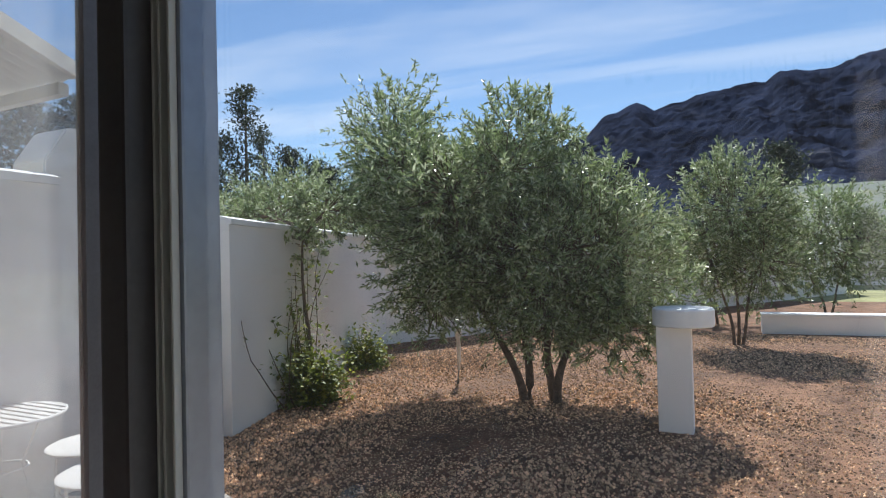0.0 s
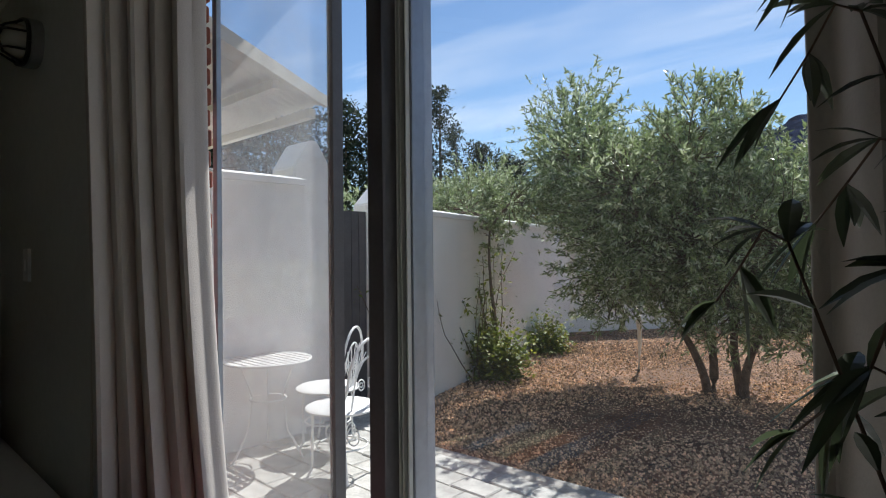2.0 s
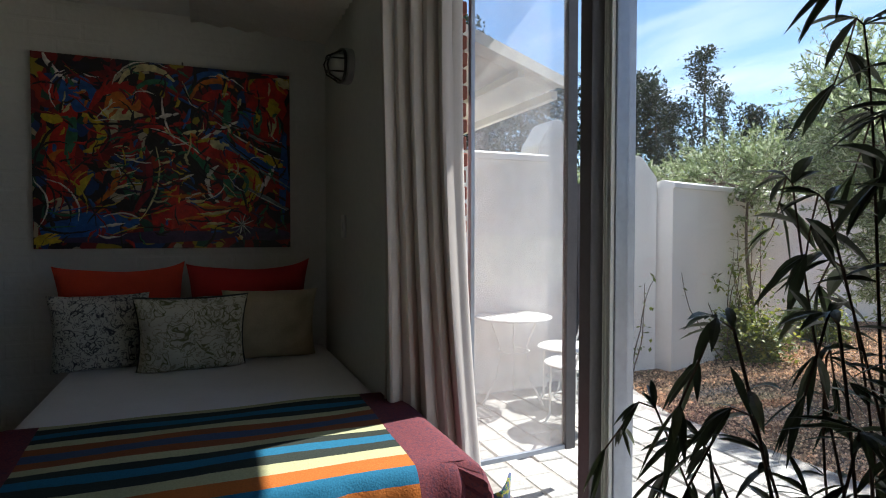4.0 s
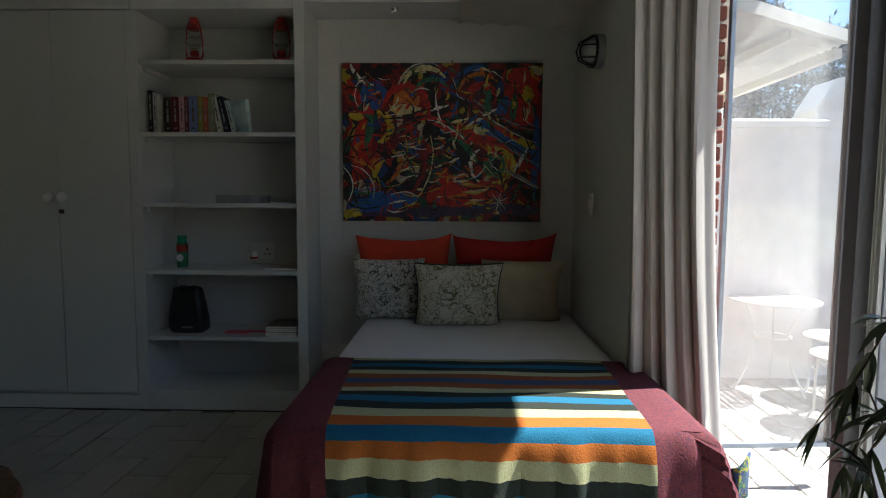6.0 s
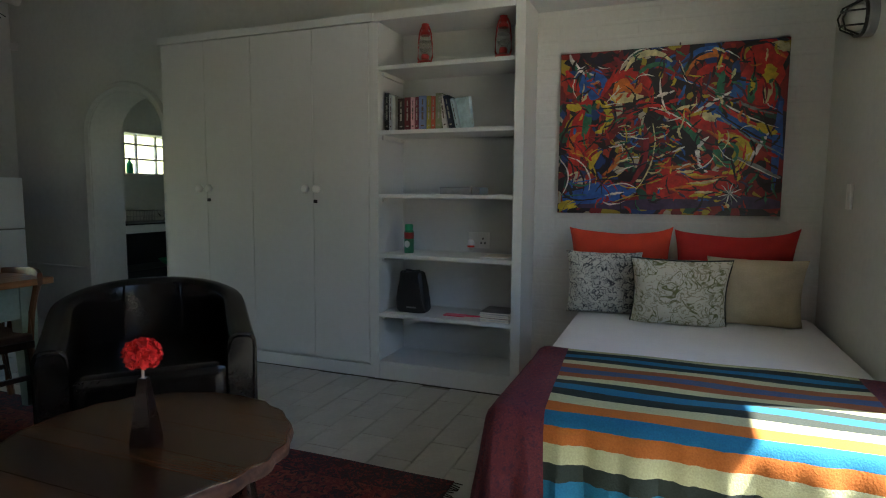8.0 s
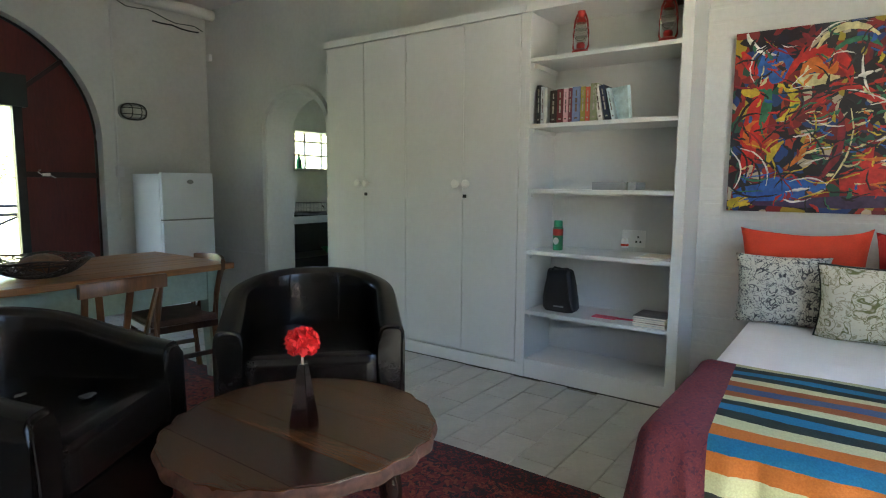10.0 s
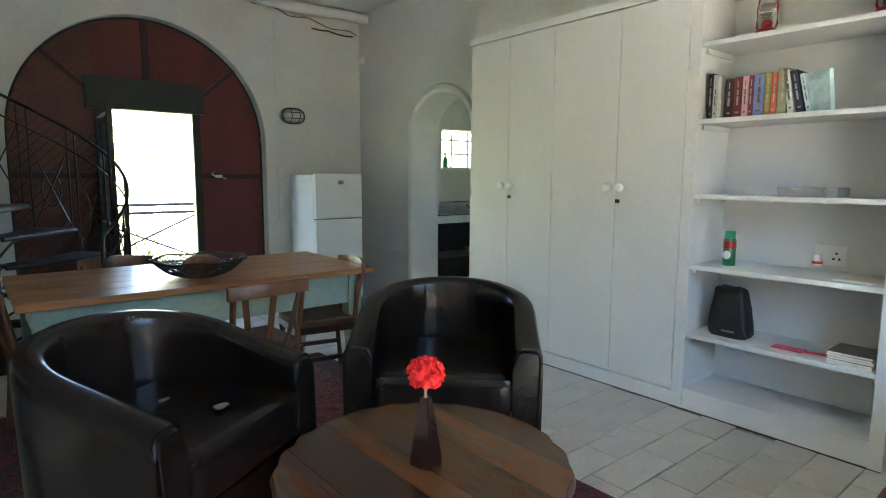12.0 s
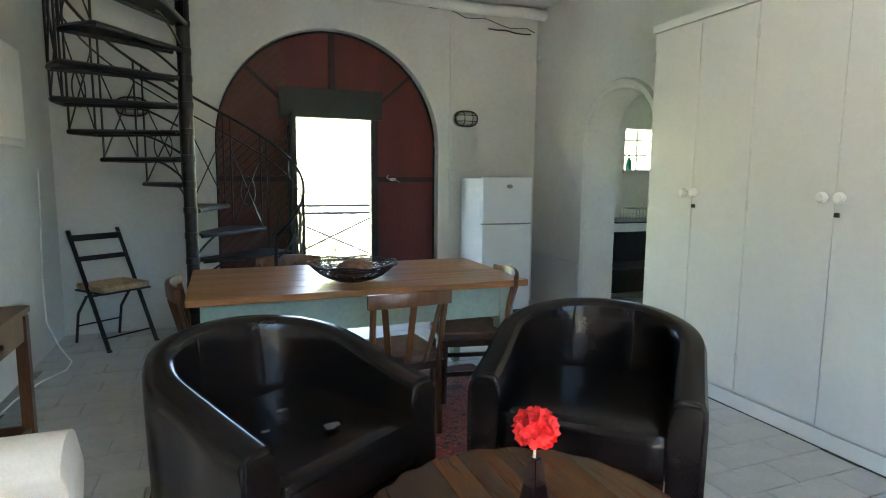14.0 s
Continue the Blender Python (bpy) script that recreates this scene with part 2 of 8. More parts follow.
PAVE_BED = material("paving_joint_sand", (0.34, 0.32, 0.29), 0.95, vary=0.25, scale=9)
GRAVEL = material("brown_gravel", (0.20, 0.105, 0.058), 0.95, vary=0.45, scale=3, fine=45, bump=0.9, stain=(0.11, 0.052, 0.028), stain_at=0.50)
PEBBLE = material("mixed_gravel_chips", (0.53, 0.35, 0.21), 0.8, vary=0.25, scale=20, bump=0.2, island=0.85)
WHITE_IRON = material("white_painted_iron", (0.80, 0.80, 0.79), 0.5, vary=0.05, scale=10, bump=0.08)
ROOF_SHEET = material("cream_roof_sheet", (0.72, 0.69, 0.62), 0.6, vary=0.06, scale=3, bump=0.08)
TRUNK = material("olive_bark", (0.14, 0.105, 0.08), 0.95, vary=0.35, scale=14, fine=60, bump=0.8)
TWIG = material("brown_twig", (0.10, 0.065, 0.045), 0.9, vary=0.3, scale=20)
OLIVE_LEAF = leaf_material("olive_leaf", (0.30, 0.385, 0.16), (0.70, 0.74, 0.54), vary=0.7, gloss=0.30, see_through=0.38)
SHRUB_LEAF = leaf_material("yellow_green_leaf", (0.16, 0.21, 0.03), (0.40, 0.40, 0.06), gloss=0.55, see_through=0.40)
PINE_LEAF = leaf_material("pine_needles", (0.030, 0.045, 0.032), (0.07, 0.09, 0.06), gloss=0.7)
INDOOR_LEAF = leaf_material("indoor_plant_leaf", (0.048, 0.066, 0.034), (0.115, 0.145, 0.075), gloss=0.35)
# blue of the distance haze and the slope's shade sit in this colour
ROCK = material("hazy_bushy_rock_slope", (0.024, 0.031, 0.056), 1.0, spec=0.0, vary=0.65, scale=0.035, fine=0.2, bump=0.0, stain=(0.062, 0.066, 0.086), stain_at=0.57)
FIELD = material("dry_grass_ground", (0.29, 0.29, 0.13), 1.0, vary=0.35, scale=0.8, fine=9, bump=0.3)
STAINLESS = material("stainless_steel", (0.45, 0.45, 0.45), 0.3, metal=1.0, vary=0.1, scale=10)
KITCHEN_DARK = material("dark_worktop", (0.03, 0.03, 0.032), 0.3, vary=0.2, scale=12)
GREEN_PLASTIC = material("green_plastic", (0.02, 0.32, 0.14), 0.4, vary=0.1)
PATTERN_SEAT = material("woven_patterned_cushion", (0.42, 0.30, 0.16), 0.9, vary=0.3, scale=26, fine=60, bump=0.2, stain=(0.35, 0.07, 0.03), stain_at=0.56)


def ramp_material(name, stops, rough=0.9, along="UV", axis=0, bump=0.25, fine=180.0, interp="CONSTANT"):
    m = bpy.data.materials.new(name)
    m.use_nodes = True
    nt = m.node_tree
    b = nt.nodes["Principled BSDF"]
    b.inputs["Roughness"].default_value = rough
    b.inputs["Specular IOR Level"].default_value = 0.2
    co = nt.nodes.new("ShaderNodeTexCoord")
    sep = nt.nodes.new("ShaderNodeSeparateXYZ")
    nt.links.new(co.outputs[along], sep.inputs[0])
    wob = nt.nodes.new("ShaderNodeTexNoise")
    wob.inputs["Scale"].default_value = 60
    nt.links.new(co.outputs[along], wob.inputs["Vector"])
    ma = nt.nodes.new("ShaderNodeMath")
    ma.operation, ma.inputs[1].default_value = "MULTIPLY_ADD", 0.006
    nt.links.new(wob.outputs["Fac"], ma.inputs[0])
    nt.links.new(sep.outputs[axis], ma.inputs[2])
    rp = nt.nodes.new("ShaderNodeValToRGB")
    rp.color_ramp.interpolation = interp
    el = rp.color_ramp.elements
    el[0].position, el[0].color = stops[0][0], (*stops[0][1], 1)
    el[1].position, el[1].color = stops[1][0], (*stops[1][1], 1)
    for p, c in stops[2:]:
        e = el.new(p)
        e.color = (*c, 1)
    nt.links.new(ma.outputs[0], rp.inputs[0])
    nz = nt.nodes.new("ShaderNodeTexNoise")
    nz.inputs["Scale"].default_value, nz.inputs["Detail"].default_value = fine, 3
    nt.links.new(co.outputs["Object"], nz.inputs["Vector"])
    hs = nt.nodes.new("ShaderNodeHueSaturation")
    mr = nt.nodes.new("ShaderNodeMapRange")
    mr.inputs["To Min"].default_value, mr.inputs["To Max"].default_value = 0.7, 1.3
    nt.links.new(nz.outputs["Fac"], mr.inputs[0])
    nt.links.new(mr.outputs[0], hs.inputs["Value"])
    nt.links.new(rp.outputs[0], hs.inputs["Color"])
    nt.links.new(hs.outputs[0], b.inputs["Base Color"])
    bp = nt.nodes.new("ShaderNodeBump")
    bp.inputs["Strength"].default_value, bp.inputs["Distance"].default_value = bump, 0.006
    nt.links.new(nz.outputs["Fac"], bp.inputs["Height"])
    nt.links.new(bp.outputs[0], b.inputs["Normal"])
    return m


def print_material(name, ground, inks, scale, at=0.58, drawn=0.0):
    """Cloth with a printed line drawing: noise contours in one or two inks."""
    m = material(name, ground, 0.9, vary=0.05, scale=6, fine=150, bump=0.2)
    nt = m.node_tree
    b = nt.nodes["Principled BSDF"]
    col = b.inputs["Base Color"].links[0].from_socket
    co = nt.nodes.new("ShaderNodeTexCoord")
    for k, ink in enumerate(inks):
        nz = nt.nodes.new("ShaderNodeTexNoise")
        nz.inputs["Scale"].default_value, nz.inputs["Detail"].default_value = scale * (1 + 0.7 * k), 3 + k
        nz.inputs["Distortion"].default_value = 1.4 if drawn else 2.5
        if drawn:
            nz.inputs["Detail"].default_value = 1.0 + k
        mp = nt.nodes.new("ShaderNodeMapping")
        mp.inputs["Location"].default_value = (3.1 * k, 1.7 * k, 0)
        nt.links.new(co.outputs["Object"], mp.inputs[0])
        nt.links.new(mp.outputs[0], nz.inputs["Vector"])
        mr = nt.nodes.new("ShaderNodeMapRange")
        mr.inputs["From Min"].default_value, mr.inputs["From Max"].default_value = at, at + 0.03
        level = nz.outputs["Fac"]
        if drawn:
            # thin drawn lines where the level crosses the threshold
            sb = nt.nodes.new("ShaderNodeMath")
            sb.operation, sb.inputs[1].default_value = "SUBTRACT", at - 0.05 * k
            nt.links.new(level, sb.inputs[0])
            ab = nt.nodes.new("ShaderNodeMath")
            ab.operation = "ABSOLUTE"
            nt.links.new(sb.outputs[0], ab.inputs[0])
            level = ab.outputs[0]
            mr.inputs["From Min"].default_value, mr.inputs["From Max"].default_value = drawn, drawn * 0.4
        nt.links.new(level, mr.inputs[0])
        mx = nt.nodes.new("ShaderNodeMix")
        mx.data_type = "RGBA"
        nt.links.new(mr.outputs[0], mx.inputs["Factor"])
        nt.links.new(col, mx.inputs["A"])
        mx.inputs["B"].default_value = (*ink, 1)
        col = mx.outputs["Result"]
    nt.links.new(col, b.inputs["Base Color"])
    return m


TOILE = print_material("cream_cloth_with_black_print", (0.56, 0.545, 0.48), [(0.05, 0.05, 0.06), (0.10, 0.10, 0.11)], 15, 0.56, 0.03)
FLORAL = print_material("cream_cloth_with_olive_flowers", (0.56, 0.53, 0.43), [(0.15, 0.15, 0.06), (0.30, 0.27, 0.18)], 12, 0.54, 0.035)
RUG = print_material("red_woven_rug", (0.13, 0.018, 0.018), [(0.02, 0.012, 0.018), (0.20, 0.05, 0.03)], 12, 0.53)
RUG_EDGE = print_material("dark_woven_rug_border", (0.05, 0.012, 0.014), [(0.16, 0.022, 0.020), (0.018, 0.014, 0.022)], 18, 0.50)
BORDER = print_material("maroon_blanket_border", (0.115, 0.020, 0.030), [(0.07, 0.015, 0.032), (0.15, 0.026, 0.032)], 34, 0.54)


# ---- mesh helpers ----
def finish(name, bm, mat, smooth=False):
    bmesh.ops.recalc_face_normals(bm, faces=bm.faces)
    me = bpy.data.meshes.new(name)
    bm.to_mesh(me)
    bm.free()
    for mm in (mat if isinstance(mat, (list, tuple)) else [mat]):
        me.materials.append(mm)
    if smooth:
        me.polygons.foreach_set("use_smooth", [True] * len(me.polygons))
        me.set_sharp_from_angle(angle=radians(40))
    return me


def part(name, bm, mat, parent=None, label="", smooth=False):
    ob = new(name, finish(name, bm, mat, smooth))
    ob.parent = parent
    if label:
        ob["label"] = label
    return ob


def thing(name, at, label, category, group="", kind="", rz=0.0):
    ob = new(name)
    ob.empty_display_size = 0.1
    ob.matrix_basis = pose(*at, 0, 0, rz)
    return tagged(ob, label, category, group, kind)


def box(x0, x1, y0, y1, z0, z1, bevel=0.0, bm=None, seg=2):
    own = bmesh.new()
    r = bmesh.ops.create_cube(own, size=1)
    bmesh.ops.scale(own, vec=(abs(x1 - x0), abs(y1 - y0), abs(z1 - z0)), verts=r["verts"])
    bmesh.ops.translate(own, vec=((x0 + x1) / 2, (y0 + y1) / 2, (z0 + z1) / 2), verts=r["verts"])
    if bevel:
        bmesh.ops.bevel(own, geom=own.edges[:], offset=bevel, segments=seg, profile=0.7, affect="EDGES", clamp_overlap=True)
    return join(bm, own)


def join(bm, own):
    if bm is None:
        return own
    me = bpy.data.meshes.new("tmp")
    own.to_mesh(me)
    own.free()
    bm.from_mesh(me)
    bpy.data.meshes.remove(me)
    return bm


def lathe(profile, n=24, at=(0, 0, 0), bm=None, wob=None):
    """Turned body from (radius, height) pairs."""
    bm = bm or bmesh.new()
    rings = []
    for r, z in profile:
        if r < 1e-5:
            rings.append([bm.verts.new((at[0], at[1], at[2] + z))])
            continue
        ring = []
        for i in range(n):
            a = 2 * math.pi * i / n
            k = wob(a) if wob else 1.0
            ring.append(bm.verts.new((at[0] + r * k * math.cos(a), at[1] + r * k * math.sin(a), at[2] + z)))
        rings.append(ring)
    for a, b in zip(rings, rings[1:]):
        for i in range(n):
            j = (i + 1) % n
            if len(a) == 1 and len(b) == 1:
                continue
            if len(a) == 1:
                bm.faces.new((a[0], b[i], b[j]))
            elif len(b) == 1:
                bm.faces.new((a[i], a[j], b[0]))
            else:
                bm.faces.new((a[i], a[j], b[j], b[i]))
    for ring in (rings[0], rings[-1]):
        if len(ring) > 2:
            bm.faces.new(ring)
    return bm


def tube(points, r, n=8, bm=None, taper=None):
    """Round bar along points; taper: radius at the end."""
    bm = bm or bmesh.new()
    pts = [Vector(p) for p in points]
    rings = []
    up = Vector((0, 0, 1))
    for i, p in enumerate(pts):
        d = (pts[min(i + 1, len(pts) - 1)] - pts[max(i - 1, 0)]).normalized()
        side = d.cross(up)
        if side.length < 0.05:
            side = d.cross(Vector((1, 0, 0)))
        side.normalize()
        other = side.cross(d)
        rr = r if taper is None else r + (taper - r) * i / max(1, len(pts) - 1)
        rings.append([bm.verts.new(p + rr * (math.cos(2 * math.pi * k / n) * side + math.sin(2 * math.pi * k / n) * other)) for k in range(n)])
    for a, b in zip(rings, rings[1:]):
        for k in range(n):
            bm.faces.new((a[k], a[(k + 1) % n], b[(k + 1) % n], b[k]))
    bm.faces.new(rings[0])
    bm.faces.new(rings[-1])
    return bm


def bar(p, q, w, d, bm=None):
    """Flat bar of section w x d from p to q."""
    bm = bm or bmesh.new()
    p, q = Vector(p), Vector(q)
    ax = (q - p).normalized()
    side = ax.cross(Vector((0, 0, 1)))
    if side.length < 0.05:
        side = Vector((1, 0, 0))
    side.normalize()
    other = side.cross(ax).normalized()
    vs = []
    for c in (p, q):
        for sx, sy in ((-1, -1), (1, -1), (1, 1), (-1, 1)):
            vs.append(bm.verts.new(c + side * (sx * w / 2) + other * (sy * d / 2)))
    for f in ((3, 2, 1, 0), (4, 5, 6, 7), (0, 1, 5, 4), (1, 2, 6, 5), (2, 3, 7, 6), (3, 0, 4, 7)):
        bm.faces.new([vs[i] for i in f])
    return bm


def arc(center, r, a0, a1, n, axis="xz"):
    out = []
    for i in range(n + 1):
        a = radians(a0 + (a1 - a0) * i / n)
        u, v = r * math.cos(a), r * math.sin(a)
        out.append((center[0] + (u if axis[0] == "x" else 0), center[1] + (u if axis[0] == "y" else (v if axis[1] == "y" else 0)),
                    center[2] + (v if axis[1] == "z" else 0)))
    return out


def prism(outline, axis, a, b, bm=None):
    """Extrudes a closed outline; axis 'y': outline is (x, z); 'x': (y, z); 'z': (x, y)."""
    bm = bm or bmesh.new()
    def v(p, t):
        return {"y": (p[0], t, p[1]), "x": (t, p[0], p[1]), "z": (p[0], p[1], t)}[axis]
    lo = [bm.verts.new(v(p, a)) for p in outline]
    hi = [bm.verts.new(v(p, b)) for p in outline]
    bm.faces.new(lo)
    bm.faces.new(hi[::-1])
    n = len(outline)
    for i in range(n):
        j = (i + 1) % n
        bm.faces.new((lo[i], lo[j], hi[j], hi[i]))
    return bm


def leaf(bm, p, along, normal, length, width, bend=0.0):
    """One leaf: a small folded lens of four faces."""
    along = along.normalized()
    side = along.cross(normal)
    if side.length < 1e-4:
        side = along.cross(Vector((0.3, 0.5, 0.8)))
    side.normalize()
    up = side.cross(along)
    a = bm.verts.new(p)
    b = bm.verts.new(p + along * length * 0.45 + side * width * 0.5 + up * bend * length)
    c = bm.verts.new(p + along * length * 0.45 - side * width * 0.5 + up * bend * length)
    d = bm.verts.new(p + along * length)
    bm.faces.new((a, b, d))
    bm.faces.new((a, d, c))


def leaf_cloud(name, mat, parent, placed, label="", kind=""):
    """Leaves joined in one mesh from tuples p, along, normal, length, width."""
    vs, fs = [], []
    for p, along, normal, length, width in placed:
        along = along.normalized()
        side = along.cross(normal)
        if side.length < 1e-4:
            side = along.cross(Vector((0.31, 0.52, 0.79)))
        side.normalize()
        m = p + along * length * 0.5
        k = len(vs)
        vs += [p, m + side * width * 0.5, p + along * length, m - side * width * 0.5 + side.cross(along) * width * 0.2]
        fs += [(k, k + 1, k + 2), (k, k + 2, k + 3)]
    me = bpy.data.meshes.new(name)
    me.from_pydata([tuple(v) for v in vs], [], fs)
    me.materials.append(mat)
    ob = new(name, me)
    ob.parent = parent
    if label:
        ob["label"] = label
    if kind:
        ob["kind"] = kind
    return ob


rnd = random.Random(7)


def unit():
    while True:
        v = Vector((rnd.uniform(-1, 1), rnd.uniform(-1, 1), rnd.uniform(-1, 1)))
        if 0.05 < v.length < 1:
            return v.normalized()


# ---- the room's shell ----
X_W, X_E, Y_N, Y_S, H = -2.95, 1.57, 0.16, -6.61, 3.12


def structure(name, bm, mat, label, smooth=False):
    ob = new(name, finish(name, bm, mat, smooth))
    return tagged(ob, label, name.split("_")[0], kind="structure")


floor = structure("floor", box(-5.4, X_E + 0.3, -7.0, 0.75, -0.12, -0.012), GROUT, "worn whitewashed square floor tiles with dirty joints")


def arch_outline(x0, x1, spring, rise, n=24):
    c, r = (x0 + x1) / 2, (x1 - x0) / 2
    return [(c + r * math.cos(math.pi - math.pi * i / n), spring + rise * math.sin(math.pi * i / n)) for i in range(n + 1)]


door_y0, door_y1 = -5.60, -4.72
outline = [(-7.0, -0.1), (door_y0, -0.1)] + arch_outline(door_y0, door_y1, 1.78, 0.36) + [(door_y1, -0.1), (0.5, -0.1), (0.5, H), (-7.0, H)]
structure("wall_west", prism(outline, "x", -3.28, X_W), WHITE_WALL, "uneven limewashed wall with an arched kitchen doorway")
bm = bmesh.new()
ring_in = [(door_y0, 0.0)] + arch_outline(door_y0, door_y1, 1.78, 0.36) + [(door_y1, 0.0)]
ring_out = [(door_y0 - 0.085, 0.0)] + arch_outline(door_y0 - 0.085, door_y1 + 0.085, 1.78, 0.45) + [(door_y1 + 0.085, 0.0)]
rows = []
for (a, b), (c, d) in zip(ring_in, ring_out):
    rows.append([bm.verts.new((X_W + e, a + (c - a) * k, b + (d - b) * k)) for k, e in ((0.0, -0.05), (0.06, 0.015), (0.35, 0.036), (0.75, 0.032), (1.0, -0.004))])
for p, q in zip(rows, rows[1:]):
    for k in range(4):
        bm.faces.new((p[k], p[k + 1], q[k + 1], q[k]))
structure("trim_kitchen_doorway", bm, WHITE_WALL, "rounded plaster surround of the arched doorway", True)

PAINTED_BRICK = material("painted_brick_wall", (0.63, 0.63, 0.60), 0.8, vary=0.05, scale=2, bump=0.2)
nt = PAINTED_BRICK.node_tree
bt = nt.nodes.new("ShaderNodeTexBrick")
bt.inputs["Scale"].default_value, bt.inputs["Mortar Size"].default_value = 1.0, 0.012
bt.inputs["Brick Width"].default_value, bt.inputs["Row Height"].default_value = 0.24, 0.085
bt.inputs["Color1"].default_value = bt.inputs["Color2"].default_value = (1, 1, 1, 1)
bt.inputs["Mortar"].default_value, bt.inputs["Mortar Smooth"].default_value = (0, 0, 0, 1), 0.6
tc = nt.nodes.new("ShaderNodeTexCoord")
sw = nt.nodes.new("ShaderNodeSeparateXYZ")
cb = nt.nodes.new("ShaderNodeCombineXYZ")
nt.links.new(tc.outputs["Object"], sw.inputs[0])
nt.links.new(sw.outputs["Y"], cb.inputs[0])
nt.links.new(sw.outputs["Z"], cb.inputs[1])
nt.links.new(cb.outputs[0], bt.inputs["Vector"])
bp2 = nt.nodes.new("ShaderNodeBump")
bp2.inputs["Strength"].default_value, bp2.inputs["Distance"].default_value = 0.22, 0.006
nt.links.new(bt.outputs["Color"], bp2.inputs["Height"])
pb = nt.nodes["Principled BSDF"]
nt.links.new(pb.inputs["Normal"].links[0].from_socket, bp2.inputs["Normal"])
nt.links.new(bp2.outputs[0], pb.inputs["Normal"])
structure("wall_bed_alcove", box(X_W + 0.003, -2.87, -1.455, Y_N + 0.02, 0, H), PAINTED_BRICK, "white painted brick wall behind the bed")

ax0, ax1, spring = -1.825, 0.32, 1.67
outline = [(-3.28, -0.1), (ax0, -0.1)] + arch_outline(ax0, ax1, spring, 1.075, 40) + [(ax1, -0.1), (X_E + 0.3, -0.1), (X_E + 0.3, H), (-3.28, H)]
structure("wall_south", prism(outline, "y", -6.96, Y_S), WHITE_WALL, "limewashed wall with a large round-arched opening")
structure("wall_east", box(X_E, X_E + 0.3, Y_S, 0.75, -0.1, H), WHITE_WALL, "plain limewashed side wall")
bm = box(-3.27, -1.68, Y_N, 0.5, -0.1, H)
# stub added behind the curtain to block a slit of sun
box(-1.679, -1.55, Y_N, 0.235, -0.1, H, bm=bm)
box(1.2, X_E, Y_N, 0.7, -0.1, H, bm=bm)
box(-2.3, 1.2, 0.501, 0.7, 2.75, H, bm=bm)
box(-1.68, 1.2, Y_N + 0.28, 0.50, 2.75, H, bm=bm)
structure("wall_north", bm, WHITE_WALL, "limewashed wall around the wide sliding doors")
# unseen overhang, added to limit the sun patch on the bed
structure("eave", box(-3.0, X_E + 0.3, 0.705, 1.57, 3.0, 3.09), WHITE_PAINT, "white boarded eave, added unseen to cut the sun above the glass doors")
bm = box(-3.28, X_E + 0.3, -6.97, 0.75, H, H + 0.2)
structure("ceiling", bm, CEILING, "white boarded ceiling")
bm = bmesh.new()
for k, (p, q, r) in enumerate((((-3.0, -6.47, 3.05), (X_E, -6.45, 3.06), 0.055), ((-3.0, -4.2, 3.05), (X_E, -4.2, 3.05), 0.07), ((-3.0, -2.0, 3.05), (X_E, -2.0, 3.05), 0.07))):
    n = 14
    pts = [Vector(p).lerp(Vector(q), i / n) + Vector((0, 0.012 * math.sin(2.3 * i + k), 0.01 * math.sin(1.7 * i))) for i in range(n + 1)]
    tube(pts, r, 10, bm)
structure("beam", bm, CEILING, "rough whitewashed round ceiling poles", True)

# kitchen behind the doorway
# gap at y -4.75 to -4.3 is invented, out of view, to brighten the kitchen
bm = box(-5.4, -5.2, -7.0, -4.75, -0.1, 2.8)
box(-5.4, -5.2, -4.3, -3.6, -0.1, 2.8, bm=bm)
box(-5.4, -5.2, -4.75, -4.3, -0.1, 1.25, bm=bm)
box(-5.4, -5.2, -4.75, -4.3, 2.05, 2.8, bm=bm)
box(-5.2, -3.28, -3.8, -3.6, -0.1, 2.8, bm=bm)
wx0, wx1, wz0, wz1 = -5.05, -4.17, 1.47, 2.0
for b in ((-5.2, wx0, 0, 2.8), (wx1, -3.28, 0, 2.8), (wx0, wx1, 0, wz0), (wx0, wx1, wz1, 2.8)):
    box(b[0], b[1], -6.96, -6.62, b[2] - 0.05, b[3], bm=bm)
structure("wall_kitchen", bm, WHITE_WALL, "white kitchen walls with a small barred window and an added unseen light opening")
structure("ceiling_kitchen", box(-5.4, -3.28, -7.0, -3.6, 2.8, 2.9), CEILING, "white kitchen ceiling")

# whitewashed floor tiles: rows run across the room
tile_l, tile_w = 0.40, 0.195
bm = box(-tile_l / 2 + 0.0022, tile_l / 2 - 0.0022, -tile_w / 2 + 0.0022, tile_w / 2 - 0.0022, -0.012, 0.0, 0.003, seg=1)
tile_mesh = finish("floor_tile", bm, TILE)


def lay_tiles():
    far = bmesh.new()
    rows_n = int((0.5 - Y_S) / tile_w) + 1
    for r in range(rows_n):
        y = Y_S + 0.02 + tile_w * (r + 0.5)
        x = X_W + 0.02 + (0.5 * tile_l if r % 2 else 0.0) + rnd.uniform(-0.03, 0.03)
        while x < X_E + 0.1:
            m = pose(x, y + rnd.uniform(-0.001, 0.001), rnd.uniform(-0.002, 0.0), rnd.uniform(-0.3, 0.3), rnd.uniform(-0.25, 0.25), rnd.uniform(-0.4, 0.4))
            hidden = (x < -2.7 and -4.4 < y < 0.2) or (x < -1.2 and y > -0.95)
            if y > -4.4 and not hidden:
                ob = new("floor_tile", tile_mesh)
                ob.parent = floor
                ob.matrix_basis = m
            elif not hidden:
                own = bmesh.new()
                own.from_mesh(tile_mesh)
                own.transform(m)
                join(far, own)
            x += tile_l
    rest = part("far_floor_tiles", far, TILE, floor)
    rest["kind"] = "stuff"


